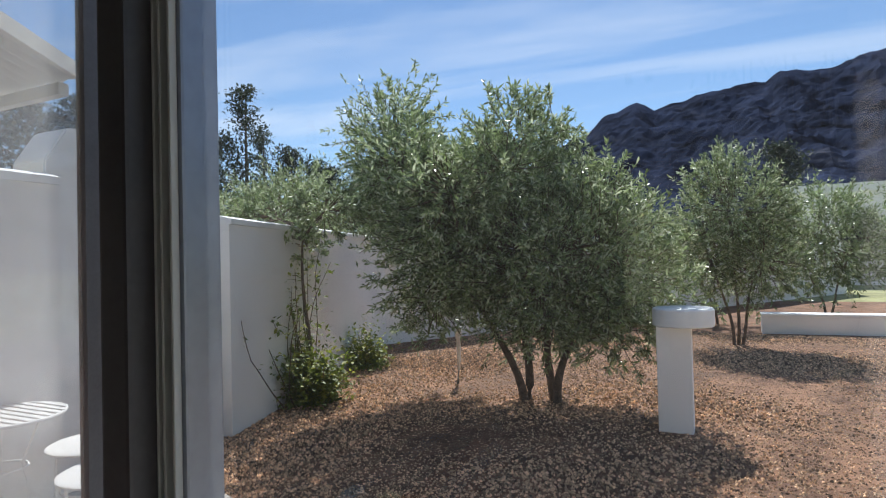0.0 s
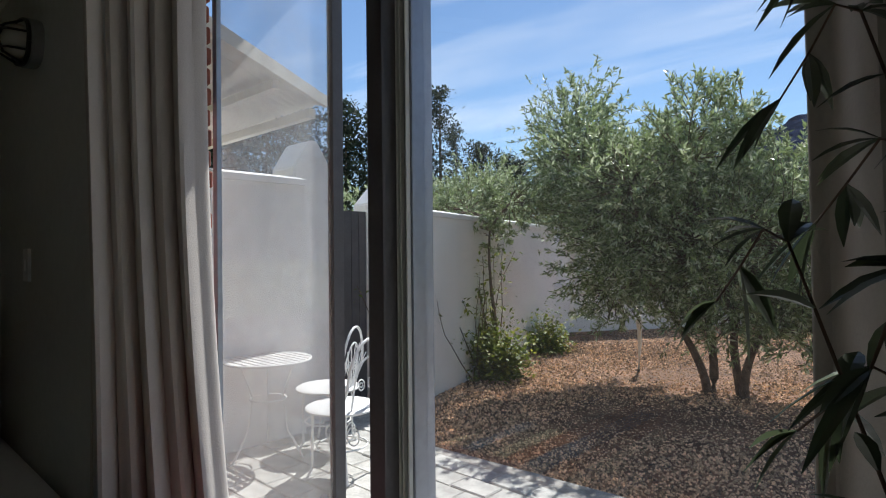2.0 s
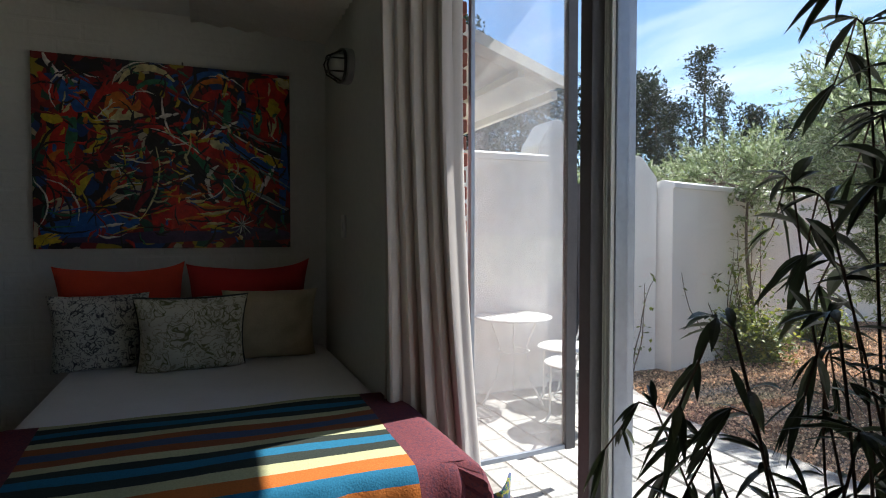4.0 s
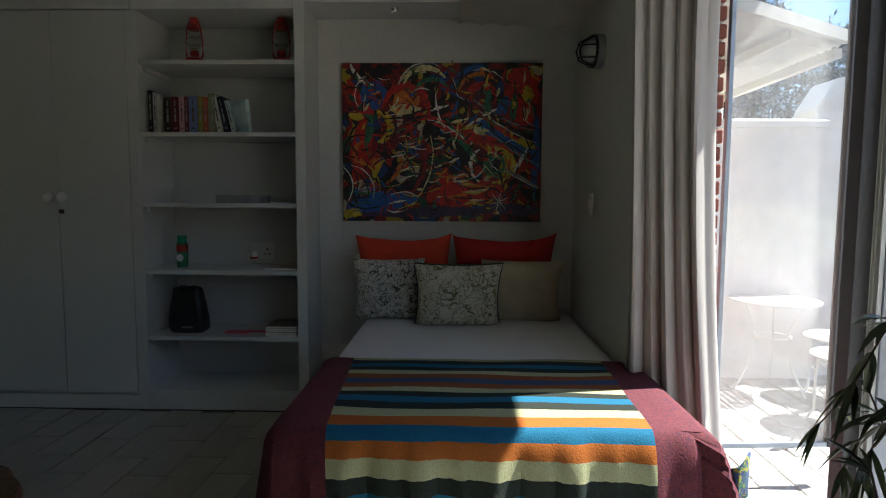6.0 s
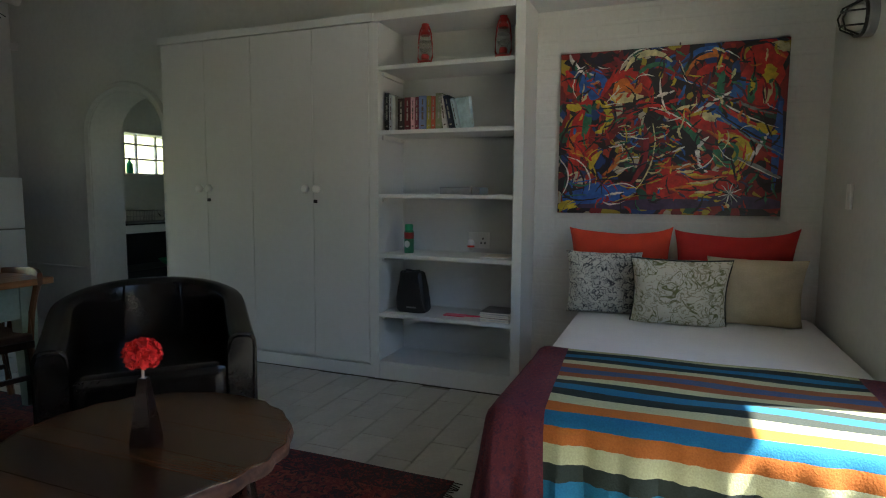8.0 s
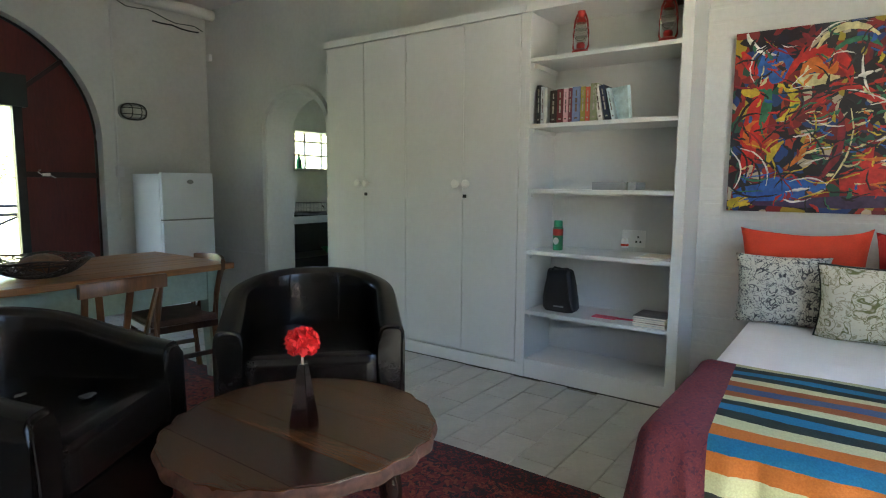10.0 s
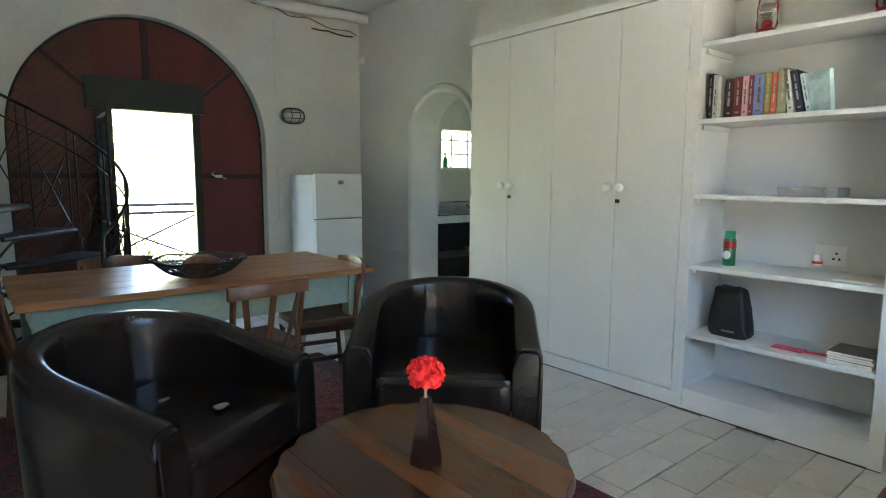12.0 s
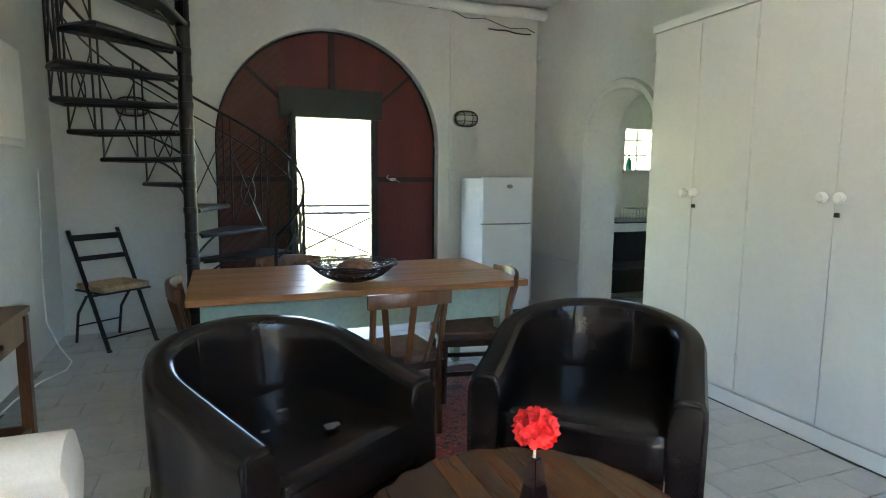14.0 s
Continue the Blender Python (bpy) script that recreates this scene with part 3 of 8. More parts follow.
# ---- sliding glass doors ----
def sliding_doors():
    d = thing("glass_doors", (0, 0, 0), "charcoal framed tall glass doors with one leaf swung open outwards", "door", kind="structure")
    TOP = 2.75
    part("sill", box(-2.0, 1.2, 0.505, 0.70, -0.01, 0.03, 0.004), GREY_FRAME, d)
    part("head_rail", box(-2.0, 1.2, 0.505, 0.69, TOP - 0.05, TOP, 0.004), DARK_FRAME, d)
    part("jamb", box(-1.99, -1.94, 0.505, 0.60, 0.03, TOP - 0.05, 0.004), DARK_FRAME, d)
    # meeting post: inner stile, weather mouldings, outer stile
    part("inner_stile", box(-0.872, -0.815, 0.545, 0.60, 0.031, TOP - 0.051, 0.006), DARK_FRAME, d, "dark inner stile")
    bm = bmesh.new()
    for k in range(4):
        box(-0.868 + 0.012 * k, -0.861 + 0.012 * k, 0.60, 0.640 + 0.006 * (k % 2), 0.031, TOP - 0.052, 0.002, bm, 1)
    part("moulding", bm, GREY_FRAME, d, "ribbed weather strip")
    # post's sunlit side, its brightness put into the grey
    part("outer_stile", box(-0.826, -0.772, 0.602, 0.672, 0.031, TOP - 0.051, 0.005), GREY_FRAME, d, "grey outer stile with sunlight put into its colour")
    # white strips stand for thin sunlit lines along the post
    for x in (-0.8125, -0.800, -0.781):
        part("bead", box(x - 0.0025, x + 0.0025, 0.588, 0.6015, 0.031, TOP - 0.052, 0.001, seg=1), WHITE_PAINT, d, "white strip painted as a sunlit edge line")
    # fixed pane
    g2 = part("glass_pane", box(-0.772, 1.15, 0.64, 0.646, 0.09, TOP - 0.10), GLASS, d, "clear pane with a faint haze film")
    part("bottom_rail", box(-0.772, 1.15, 0.625, 0.665, 0.031, 0.09, 0.004), DARK_FRAME, d)
    part("top_rail", box(-0.772, 1.15, 0.625, 0.665, TOP - 0.10, TOP - 0.052, 0.004), DARK_FRAME, d)
    part("far_stile", box(1.15, 1.2, 0.60, 0.68, 0.031, TOP - 0.052, 0.004), DARK_FRAME, d)
    # leaf swung out past square, local x runs from the hinge to the free edge
    leaf = new("door_leaf")
    leaf.parent = d
    hx, hy, ex, ey = -2.075, 0.735, -2.125, 1.405
    leaf.matrix_basis = pose(hx, hy, 0.02, 0, 0, math.degrees(math.atan2(ey - hy, ex - hx)))
    L, Z = math.hypot(ex - hx, ey - hy), TOP - 0.07
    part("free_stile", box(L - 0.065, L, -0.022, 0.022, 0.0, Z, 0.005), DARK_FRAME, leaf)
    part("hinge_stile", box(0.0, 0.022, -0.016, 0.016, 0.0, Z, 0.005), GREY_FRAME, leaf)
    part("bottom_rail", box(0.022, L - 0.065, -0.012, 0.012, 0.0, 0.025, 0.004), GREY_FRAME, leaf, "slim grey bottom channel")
    part("top_rail", box(0.022, L - 0.065, -0.020, 0.020, Z - 0.07, Z, 0.004), DARK_FRAME, leaf)
    g = part("glass_pane", box(0.022, L - 0.065, -0.003, 0.003, 0.025, Z - 0.07), HAZY_GLASS, leaf, "clear pane reflecting the curtain")
    for o in (g, g2):
        o.visible_shadow = False


sliding_doors()


# ---- curtains ----
def curtain(p0, p1, folds, seed, flare, label, hem=0.0):
    r = random.Random(seed)
    ang = math.degrees(math.atan2(p1[1] - p0[1], p1[0] - p0[0]))
    wide = math.hypot(p1[0] - p0[0], p1[1] - p0[1])
    c = thing("curtain", ((p0[0] + p1[0]) / 2, (p0[1] + p1[1]) / 2, 0), label, "curtain", rz=ang)
    bm = bmesh.new()
    nx, nz = folds * 14, 40
    ph = [r.uniform(-0.5, 0.5) for _ in range(folds + 2)]
    grid = []
    for j in range(nz + 1):
        v = j / nz
        z = 0.03 + 2.53 * v
        row = []
        for i in range(nx + 1):
            u = i / nx
            k = u * folds
            amp = 0.034 + 0.014 * math.sin(3.1 * k)
            w = amp * math.sin(2 * math.pi * k + ph[int(k)] * 0.6 + 0.35 * math.sin(2.2 * v + k)) * (0.7 + 0.4 * (1 - v))
            w += 0.010 * math.sin(4 * math.pi * k + 3 * v)
            xx = (u - 0.5) * wide + flare * u * (1 - v) ** 2 + 0.012 * math.sin(4 * v + 3 * u)
            row.append(bm.verts.new((xx + 0.014 * math.cos(2 * math.pi * k), w, z)))
        if hem:
            x_end, y_end = row[-1].co.x, row[-1].co.y
            for i in range(1, 9):
                q = i / 8
                row.append(bm.verts.new((x_end + 0.022 * math.sin(math.pi * q) + 0.01 * q, y_end + hem * q, z)))
        grid.append(row)
    for a, b in zip(grid, grid[1:]):
        for i in range(len(a) - 1):
            bm.faces.new((a[i], a[i + 1], b[i + 1], b[i]))
    ob = part("drape", bm, CURTAIN, c, "", True)
    so = ob.modifiers.new("thick", "SOLIDIFY")
    so.thickness = 0.004
    part("heading", box(-wide / 2, wide / 2, -0.02, 0.02, 2.53, 2.58, 0.006), CURTAIN, c)
    return c


curtain((-1.585, 0.12), (-1.433, 0.352), 5, 3, 0.11, "off-white heavy curtain drawn back beside the bed", 0.07)
# its far part is out of view, extended to keep sun off the floor
curtain((0.06, 0.37), (1.17, 0.36), 9, 8, 0.0, "off-white heavy curtain beside the plant, widened unseen to block sun")
rod = thing("curtain_rail", (-0.2, 0.36, 2.60), "white curtain rail above the sliding doors", "curtain rail")
part("rail", tube([(-1.38, -0.22, 0), (-1.16, 0.03, 0), (-0.9, 0, 0), (1.3, 0, 0)], 0.014), WHITE_PAINT, rod)
for bx in (-0.9, 0.0, 1.2):
    part("bracket", box(bx - 0.012, bx + 0.012, 0.0, 0.10, -0.01, 0.03, 0.003), WHITE_PAINT, rod)


# ---- round-arched red doors ----
def arched_door():
    d = thing("door_1", (0, 0, 0), "oxblood arched wooden door with an open glazed leaf", "door", kind="structure")
    yb, yf = -6.80, -6.74
    ox0, ox1, oz = -1.165, -0.37, 1.925
    outl = [(ax0, 0), (ax0, spring)] + arch_outline(ax0, ax1, spring, 1.075, 40)[1:-1] + [(ax1, spring), (ax1, 0), (ox1, 0), (ox1, oz), (ox0, oz), (ox0, 0)]
    part("door_panel", prism(outl, "y", yb, yf), RED_WOOD, d)

    # dark sheet stands for the shade in the gaps between the planks
    part("gap_shade_board", box(ox1 + 0.04, ax1 - 0.03, yf, yf + 0.003, 0.0, 1.7), RED_EDGE, d)

    def inside(x, z):
        if z < 0.02 or x > ax1 - 0.01 or x < ox1 + 0.05:
            return False
        c, r = (ax0 + ax1) / 2, (ax1 - ax0) / 2
        if z > spring and ((x - c) / (r - 0.02)) ** 2 + ((z - spring) / 1.055) ** 2 > 1:
            return False
        return z < 1.36 or z < 1.40 + (x - ox1) * 1.6 + 1.0
    for k in range(33):
        c0 = -0.35 + 0.085 * k
        pts = [(x / 200, c0 - x / 200) for x in range(-80, 80)]
        ok = [p for p in pts if inside(*p)]
        if len(ok) > 8:
            part("plank", bar((ok[0][0], yf + 0.009, ok[0][1]), (ok[-1][0], yf + 0.009, ok[-1][1]), 0.018, 0.049), PLANK_BROWN, d)
    part("lintel_panel", box(-1.245, -0.255, -6.74, -6.66, 1.925, 2.20, 0.006), DARK_GREEN, d, "near-black green shutter box")
    for x in (ox0, ox1):
        part("door_post", box(x - 0.035, x + 0.035, -6.74, -6.67, 0, 1.924, 0.005), BLACK_METAL, d)
    part("mullion", box(-0.785, -0.73, -6.738, -6.70, 2.20, 2.73, 0.004), RED_EDGE, d)
    for sx, x0, x1 in ((1, -0.26, 0.10), (-1, -1.24, -1.60)):
        part("brace", bar((x0, -6.728, 2.10), (x1, -6.728, 2.42), 0.035, 0.035), RED_EDGE, d)
    part("cross_bar", box(-1.81, -1.205, -6.738, -6.708, 1.315, 1.365, 0.004), RED_EDGE, d)
    part("cross_bar", box(-0.33, 0.30, -6.738, -6.708, 1.315, 1.365, 0.004), RED_EDGE, d)
    bm = box(-1.40, -1.33, -6.708, -6.695, 1.325, 1.355, 0.003)
    tube([(-1.33, -6.69, 1.34), (-1.29, -6.675, 1.36), (-1.31, -6.67, 1.385)], 0.007, 6, bm)
    tube([(-1.40, -6.69, 1.33), (-1.43, -6.675, 1.31)], 0.007, 6, bm)
    part("latch", bm, CHROME, d, "bright steel bolt")
    bm = bmesh.new()
    c, r = (ax0 + ax1) / 2, (ax1 - ax0) / 2
    pts = [(ax0 + 0.012, -6.73, 0)] + [(c + (r - 0.012) * math.cos(math.pi - math.pi * i / 40), -6.73, spring + 1.063 * math.sin(math.pi * i / 40)) for i in range(41)] + [(ax1 - 0.012, -6.73, 0)]
    tube(pts, 0.013, 6, bm)
    part("edge_bead", bm, BLACK_METAL, d, "black iron edging")
    # glazed leaf swung inwards
    leafo = new("glazed_leaf")
    leafo.parent = d
    bm = bmesh.new()
    hx, hy = -0.335, -6.66
    ex, ey = -0.285, -5.86
    for a, b, z0, z1 in ((0, 0.07, 0.06, 1.9), (0.93, 1, 0.06, 1.9)):
        p, q = (hx + (ex - hx) * a, hy + (ey - hy) * a), (hx + (ex - hx) * b, hy + (ey - hy) * b)
        box(min(p[0], q[0]) - 0.018, max(p[0], q[0]) + 0.018, p[1], q[1], z0, z1, 0.003, bm)
    for z0, z1 in ((0.06, 0.14), (0.88, 0.95), (1.83, 1.9)):
        bar((hx, hy, (z0 + z1) / 2), (ex, ey, (z0 + z1) / 2), 0.035, z1 - z0, bm)
    part("leaf_frame", bm, DARK_GREEN, leafo)
    g = part("glass_pane", bar((hx, hy + 0.05, 0.98), (ex, ey - 0.05, 0.98), 0.006, 1.7), GLASS, leafo)
    g.visible_shadow = False


arched_door()


# ---- wall lamps, switches, cables ----
def bulkhead(name, m, label):
    b = thing(name, (0, 0, 0), label, "wall lamp", "bulkhead lamps")
    b.matrix_basis = m
    def oval(rx, rz, y, n=28):
        return [(rx * math.copysign(abs(math.cos(a)) ** 0.75, math.cos(a)), y, rz * math.copysign(abs(math.sin(a)) ** 0.8, math.sin(a))) for a in (2 * math.pi * i / n for i in range(n))]
    bm = bmesh.new()
    loops = [[bm.verts.new(v) for v in oval(rx, rz, y)] for rx, rz, y in ((0.135, 0.085, 0), (0.135, 0.085, -0.03), (0.118, 0.07, -0.045))]
    for p, q in zip(loops, loops[1:]):
        for i in range(28):
            bm.faces.new((p[i], p[(i + 1) % 28], q[(i + 1) % 28], q[i]))
    bm.faces.new(loops[-1])
    part("base_plate", bm, GREY_PLASTIC, b, "", True)
    bm = bmesh.new()
    loops = [[bm.verts.new(v) for v in oval(0.105 * k, 0.058 * k, y)] for k, y in ((1, -0.045), (0.97, -0.07), (0.8, -0.09), (0.45, -0.10))]
    for p, q in zip(loops, loops[1:]):
        for i in range(28):
            bm.faces.new((p[i], p[(i + 1) % 28], q[(i + 1) % 28], q[i]))
    bm.faces.new(loops[-1])
    part("glass_cover", bm, material("frosted_lamp_glass", (0.55, 0.55, 0.50), 0.25, vary=0.05, coat=0.4), b, "frosted glass", True)
    for z in (-0.03, 0.03):
        part("guard_bar", tube([(-0.12, -0.04, z), (-0.09, -0.095, z), (0, -0.115, z), (0.09, -0.095, z), (0.12, -0.04, z)], 0.0045, 6), BLACK_METAL, b)
    for x in (-0.045, 0.045):
        part("guard_bar", tube([(x, -0.04, -0.075), (x, -0.10, -0.045), (x, -0.115, 0), (x, -0.10, 0.045), (x, -0.04, 0.075)], 0.0045, 6), BLACK_METAL, b)
    part("guard_ring", tube(oval(0.125, 0.077, -0.042) + oval(0.125, 0.077, -0.042)[:1], 0.008, 6), BLACK_METAL, b)
    return b


bulkhead("bulkhead_lamp", pose(-2.115, Y_S, 1.97, 0, 0, 180), "oval caged bulkhead lamp on the white wall by the fridge")
bulkhead("bulkhead_lamp", pose(0.96, Y_S, 1.94, 0, 0, 180), "oval caged bulkhead lamp on the wall behind the stair")
bulkhead("bulkhead_lamp", pose(-2.26, Y_N, 2.05, 0, 12, 0), "oval caged bulkhead lamp on the wall beside the bed")
sw1 = thing("light_switch", (-2.36, Y_N, 1.26), "white light switch on the wall beside the bed", "light switch")
part("plate", box(-0.036, 0.036, -0.012, 0, -0.06, 0.06, 0.004), WHITE_PLASTIC, sw1)
part("rocker", box(-0.012, 0.012, -0.018, -0.012, -0.022, 0.022, 0.002), WHITE_PLASTIC, sw1)
con = thing("conduit", (-1.95, Y_S, 0), "white painted conduit running up the wall with a junction box", "conduit")
part("pipe", tube([(0, 0.014, 0.9), (0, 0.014, 2.95)], 0.011), WHITE_PAINT, con)
part("junction_box", box(-0.05, 0.02, 0, 0.035, 1.33, 1.43, 0.004), WHITE_PAINT, con)
led = thing("wall_pipe", (X_W, -6.0, 0.54), "thin white painted pipe along the limewashed wall", "pipe")
part("pipe", tube([(0.012, -0.58, 0.012), (0.014, -0.2, 0.004), (0.012, 0.30, 0.0)], 0.010), WHITE_PAINT, led)
wire = thing("ceiling_wire", (-2.4, Y_S, 2.9), "loose dark wires along the roof pole", "wire")
part("wire", tube([(-0.5 + 0.1 * i, 0.03 + 0.012 * math.sin(i * 2.2), 0.0 + 0.02 * math.sin(1.4 * i) + 0.012 * i) for i in range(13)], 0.0045, 6), BLACK_PLASTIC, wire)
part("lower_wire", tube([(-0.45 + 0.1 * i, 0.035, -0.03 + 0.008 * math.cos(2.1 * i) + 0.005 * i) for i in range(6)], 0.008, 6), BLACK_PLASTIC, wire)
sensor = thing("wall_sensor", (X_W, -6.53, 2.62), "small white alarm sensor high in the corner", "sensor")
part("body", box(0, 0.035, -0.03, 0.03, -0.03, 0.04, 0.006), WHITE_PLASTIC, sensor)
track = thing("spotlight_track", (-0.6, -4.0, 2.985), "black spotlight bar hanging from the ceiling pole", "ceiling light")
part("arm", tube([(0.30, -0.2, -0.01), (-0.45, -0.2, -0.01)], 0.010), BLACK_METAL, track)
for sx in (0.05, -0.12):
    part("spot_head", lathe([(0.0, 0), (0.03, 0.0), (0.034, 0.04), (0.02, 0.09), (0, 0.1)], 14, (sx, -0.2, -0.11)), BLACK_METAL, track)
hook = thing("ceiling_lamp_holder", (-0.1, -5.8, 3.0), "dark ceiling lamp holder on the roof pole", "ceiling light")
part("holder", lathe([(0, -0.12), (0.035, -0.12), (0.035, -0.02), (0.02, 0.0), (0.02, 0.12), (0, 0.12)], 14), BLACK_PLASTIC, hook)
ebox = thing("distribution_box", (X_E, -5.36, 1.86), "white electrical distribution box on the side wall", "electrical box")
part("cabinet", box(-0.10, 0, -0.16, 0.42, -0.32, 0.30, 0.008), WHITE_PAINT, ebox)
part("cover", box(-0.125, -0.10, -0.08, 0.40, -0.28, 0.28, 0.006), WHITE_PLASTIC, ebox)
part("conduit", tube([(-0.03, 0.05, 0.29), (-0.03, 0.05, 1.2)], 0.03, 10), WHITE_PAINT, ebox)
cable = thing("power_cable", (1.5, -6.0, 0), "white cable hanging down the wall and lying on the floor", "cable")
part("cable", tube([(0.03, 0.0, 1.4), (0.035, 0.02, 1.0), (0.03, 0.1, 0.6), (0.0, 0.2, 0.3), (-0.08, 0.25, 0.12), (-0.16, 0.30, 0.02), (-0.16, 0.45, 0.006), (-0.05, 0.7, 0.006), (0.0, 1.0, 0.006), (0.03, 1.6, 0.006), (0.0, 2.1, 0.008)], 0.006, 6), WHITE_PLASTIC, cable)


# ---- wardrobe ----
XF = -2.55


def wardrobe():
    w = thing("wardrobe", (0, 0, 0), "tall white painted built-in wardrobe with four plain doors", "wardrobe")
    y0, y1 = -4.29, -2.44
    part("carcass", box(X_W + 0.004, XF - 0.022, y0, y1 - 0.02, 0.09, 2.36), WHITE_PAINT, w)
    part("plinth", box(X_W + 0.004, XF - 0.005, y0 + 0.005, y1 - 0.02, 0.0, 0.088), WHITE_PAINT, w)
    part("cornice", box(X_W + 0.004, XF + 0.012, y0 - 0.015, y1 - 0.021, 2.362, 2.415, 0.005), WHITE_PAINT, w)
    edges = [-4.285, -3.872, -3.452, -2.935, -2.50]
    for k, (a, b) in enumerate(zip(edges, edges[1:])):
        dr = part("door", box(XF - 0.02, XF, a + 0.0014, b - 0.0014, 0.106, 2.358, 0.004), WHITE_PAINT, w)
        inner_right = k in (0, 2)
        yk = b - 0.045 if inner_right else a + 0.045
        bm = lathe([(0, 0), (0.012, 0), (0.012, 0.02), (0.028, 0.028), (0.030, 0.04), (0.02, 0.052), (0, 0.055)], 16)
        bmesh.ops.rotate(bm, verts=bm.verts[:], cent=(0, 0, 0), matrix=Matrix.Rotation(radians(90), 3, "Y"))
        bmesh.ops.translate(bm, verts=bm.verts[:], vec=(XF, yk, 1.285))
        part("knob", bm, WHITE_PLASTIC, dr, "round white knob", True)
        if not inner_right:
            part("keyhole", box(XF, XF + 0.012, a + 0.006, a + 0.032, 1.188, 1.212, 0.004), BLACK_METAL, dr, "small black lock")
        for z in (0.3, 1.22, 2.2):
            yh = a + 0.006 if inner_right else b - 0.006
            part("hinge", tube([(XF + 0.002, yh, z - 0.035), (XF + 0.002, yh, z + 0.035)], 0.005, 8), WHITE_PAINT, dr)
    part("stile", box(XF - 0.021, XF - 0.004, -2.498, -2.462, 0.09, 2.36), WHITE_PAINT, w)
    return w


wardrobe()
# dark strip paints the plinth's shadow line along with the joint
structure("trim_floor_joint", box(XF - 0.004, XF + 0.007, -4.28, -1.46, -0.004, 0.003), material("floor_joint_shadow", (0.05, 0.045, 0.035), 0.9, vary=0.5, scale=14), "dark strip for the joint and shadow line between floor and cupboards")
SHELF_Z = (0.125, 0.455, 0.855, 1.255, 1.668, 2.08)


def shelving():
    s = thing("bookshelf", (0, 0, 0), "open white painted bookshelf with six shelves of oddments", "bookshelf")
    y0, y1 = -2.46, -1.457
    part("side_panel", box(X_W + 0.004, XF, y0 + 0.0, y0 + 0.03, 0.0, 2.36, 0.003), WHITE_PAINT, s)
    part("side_panel", box(X_W + 0.004, XF + 0.004, y1 - 0.06, y1, 0.0, 2.42, 0.003), WHITE_PAINT, s)
    part("back_panel", box(X_W + 0.004, X_W + 0.015, y0 + 0.03, y1 - 0.06, 0.0, 2.40), WHITE_PAINT, s)
    part("plinth", box(X_W + 0.016, XF - 0.006, y0 + 0.031, y1 - 0.061, 0.0, 0.098), WHITE_PAINT, s)
    part("top_board", box(X_W + 0.004, XF + 0.006, y0 + 0.0, y1 - 0.061, 2.362, 2.415, 0.004), WHITE_PAINT, s)
    for z in SHELF_Z:
        part("shelf", box(X_W + 0.016, XF - 0.004, y0 + 0.031, y1 - 0.061, z - 0.026, z, 0.003), WHITE_PAINT, s)
    for z in SHELF_Z[1:]:
        part("batten", box(X_W + 0.03, XF - 0.05, y0 + 0.031, y0 + 0.046, z - 0.055, z - 0.027), WHITE_PAINT, s)
    return s


shelving()
pel = thing("pelmet", (0, 0, 0), "white boxed pelmet across the bed alcove with small downlights", "pelmet", kind="structure")
part("board", box(-2.868, -2.56, -1.455, Y_N - 0.002, 2.40, 2.62, 0.004), WHITE_PAINT, pel)
for yy in (-0.95, -0.1):
    part("downlight", lathe([(0.0, -0.02), (0.02, -0.022), (0.026, 0.0), (0.026, 0.004)], 16, (-2.66, yy, 2.398)), CHROME, pel, "", True)


# things on the shelves
def book(y, w, h, d, col, tilt=0.0, title=None):
    m = material("book_cover", col, 0.5, vary=0.15, scale=14, fine=60, bump=0.05)
    b = thing("book", (XF - 0.05, y, SHELF_Z[4]), title, "book", "row of paperbacks")
    b.matrix_basis = pose(XF - 0.05 - d / 2, y, SHELF_Z[4] + 0.001 + abs(math.sin(radians(tilt))) * w / 2, tilt, 0, 0)
    part("cover", box(-d / 2, d / 2, -w / 2, w / 2, 0, h, 0.002), m, b)
    part("pages", box(-d / 2 - 0.0015, d / 2 - 0.006, -w / 2 + 0.003, w / 2 - 0.003, h - 0.001, h + 0.001), CREAM_CLOTH, b)
    if w > 0.02:
        light = sum(col) < 0.75
        for z0, z1, k in ((0.30, 0.52, 0.12), (0.55, 0.68, 0.12), (0.74, 0.90, 0.07), (0.10, 0.14, 0.2)):
            part("spine_title", box(d / 2, d / 2 + 0.0012, -w * k, w * k, h * z0, h * z1), material("spine_ink", (0.35, 0.33, 0.28) if light else (0.12, 0.08, 0.07), 0.5, vary=0.3, scale=60), b)
    return b


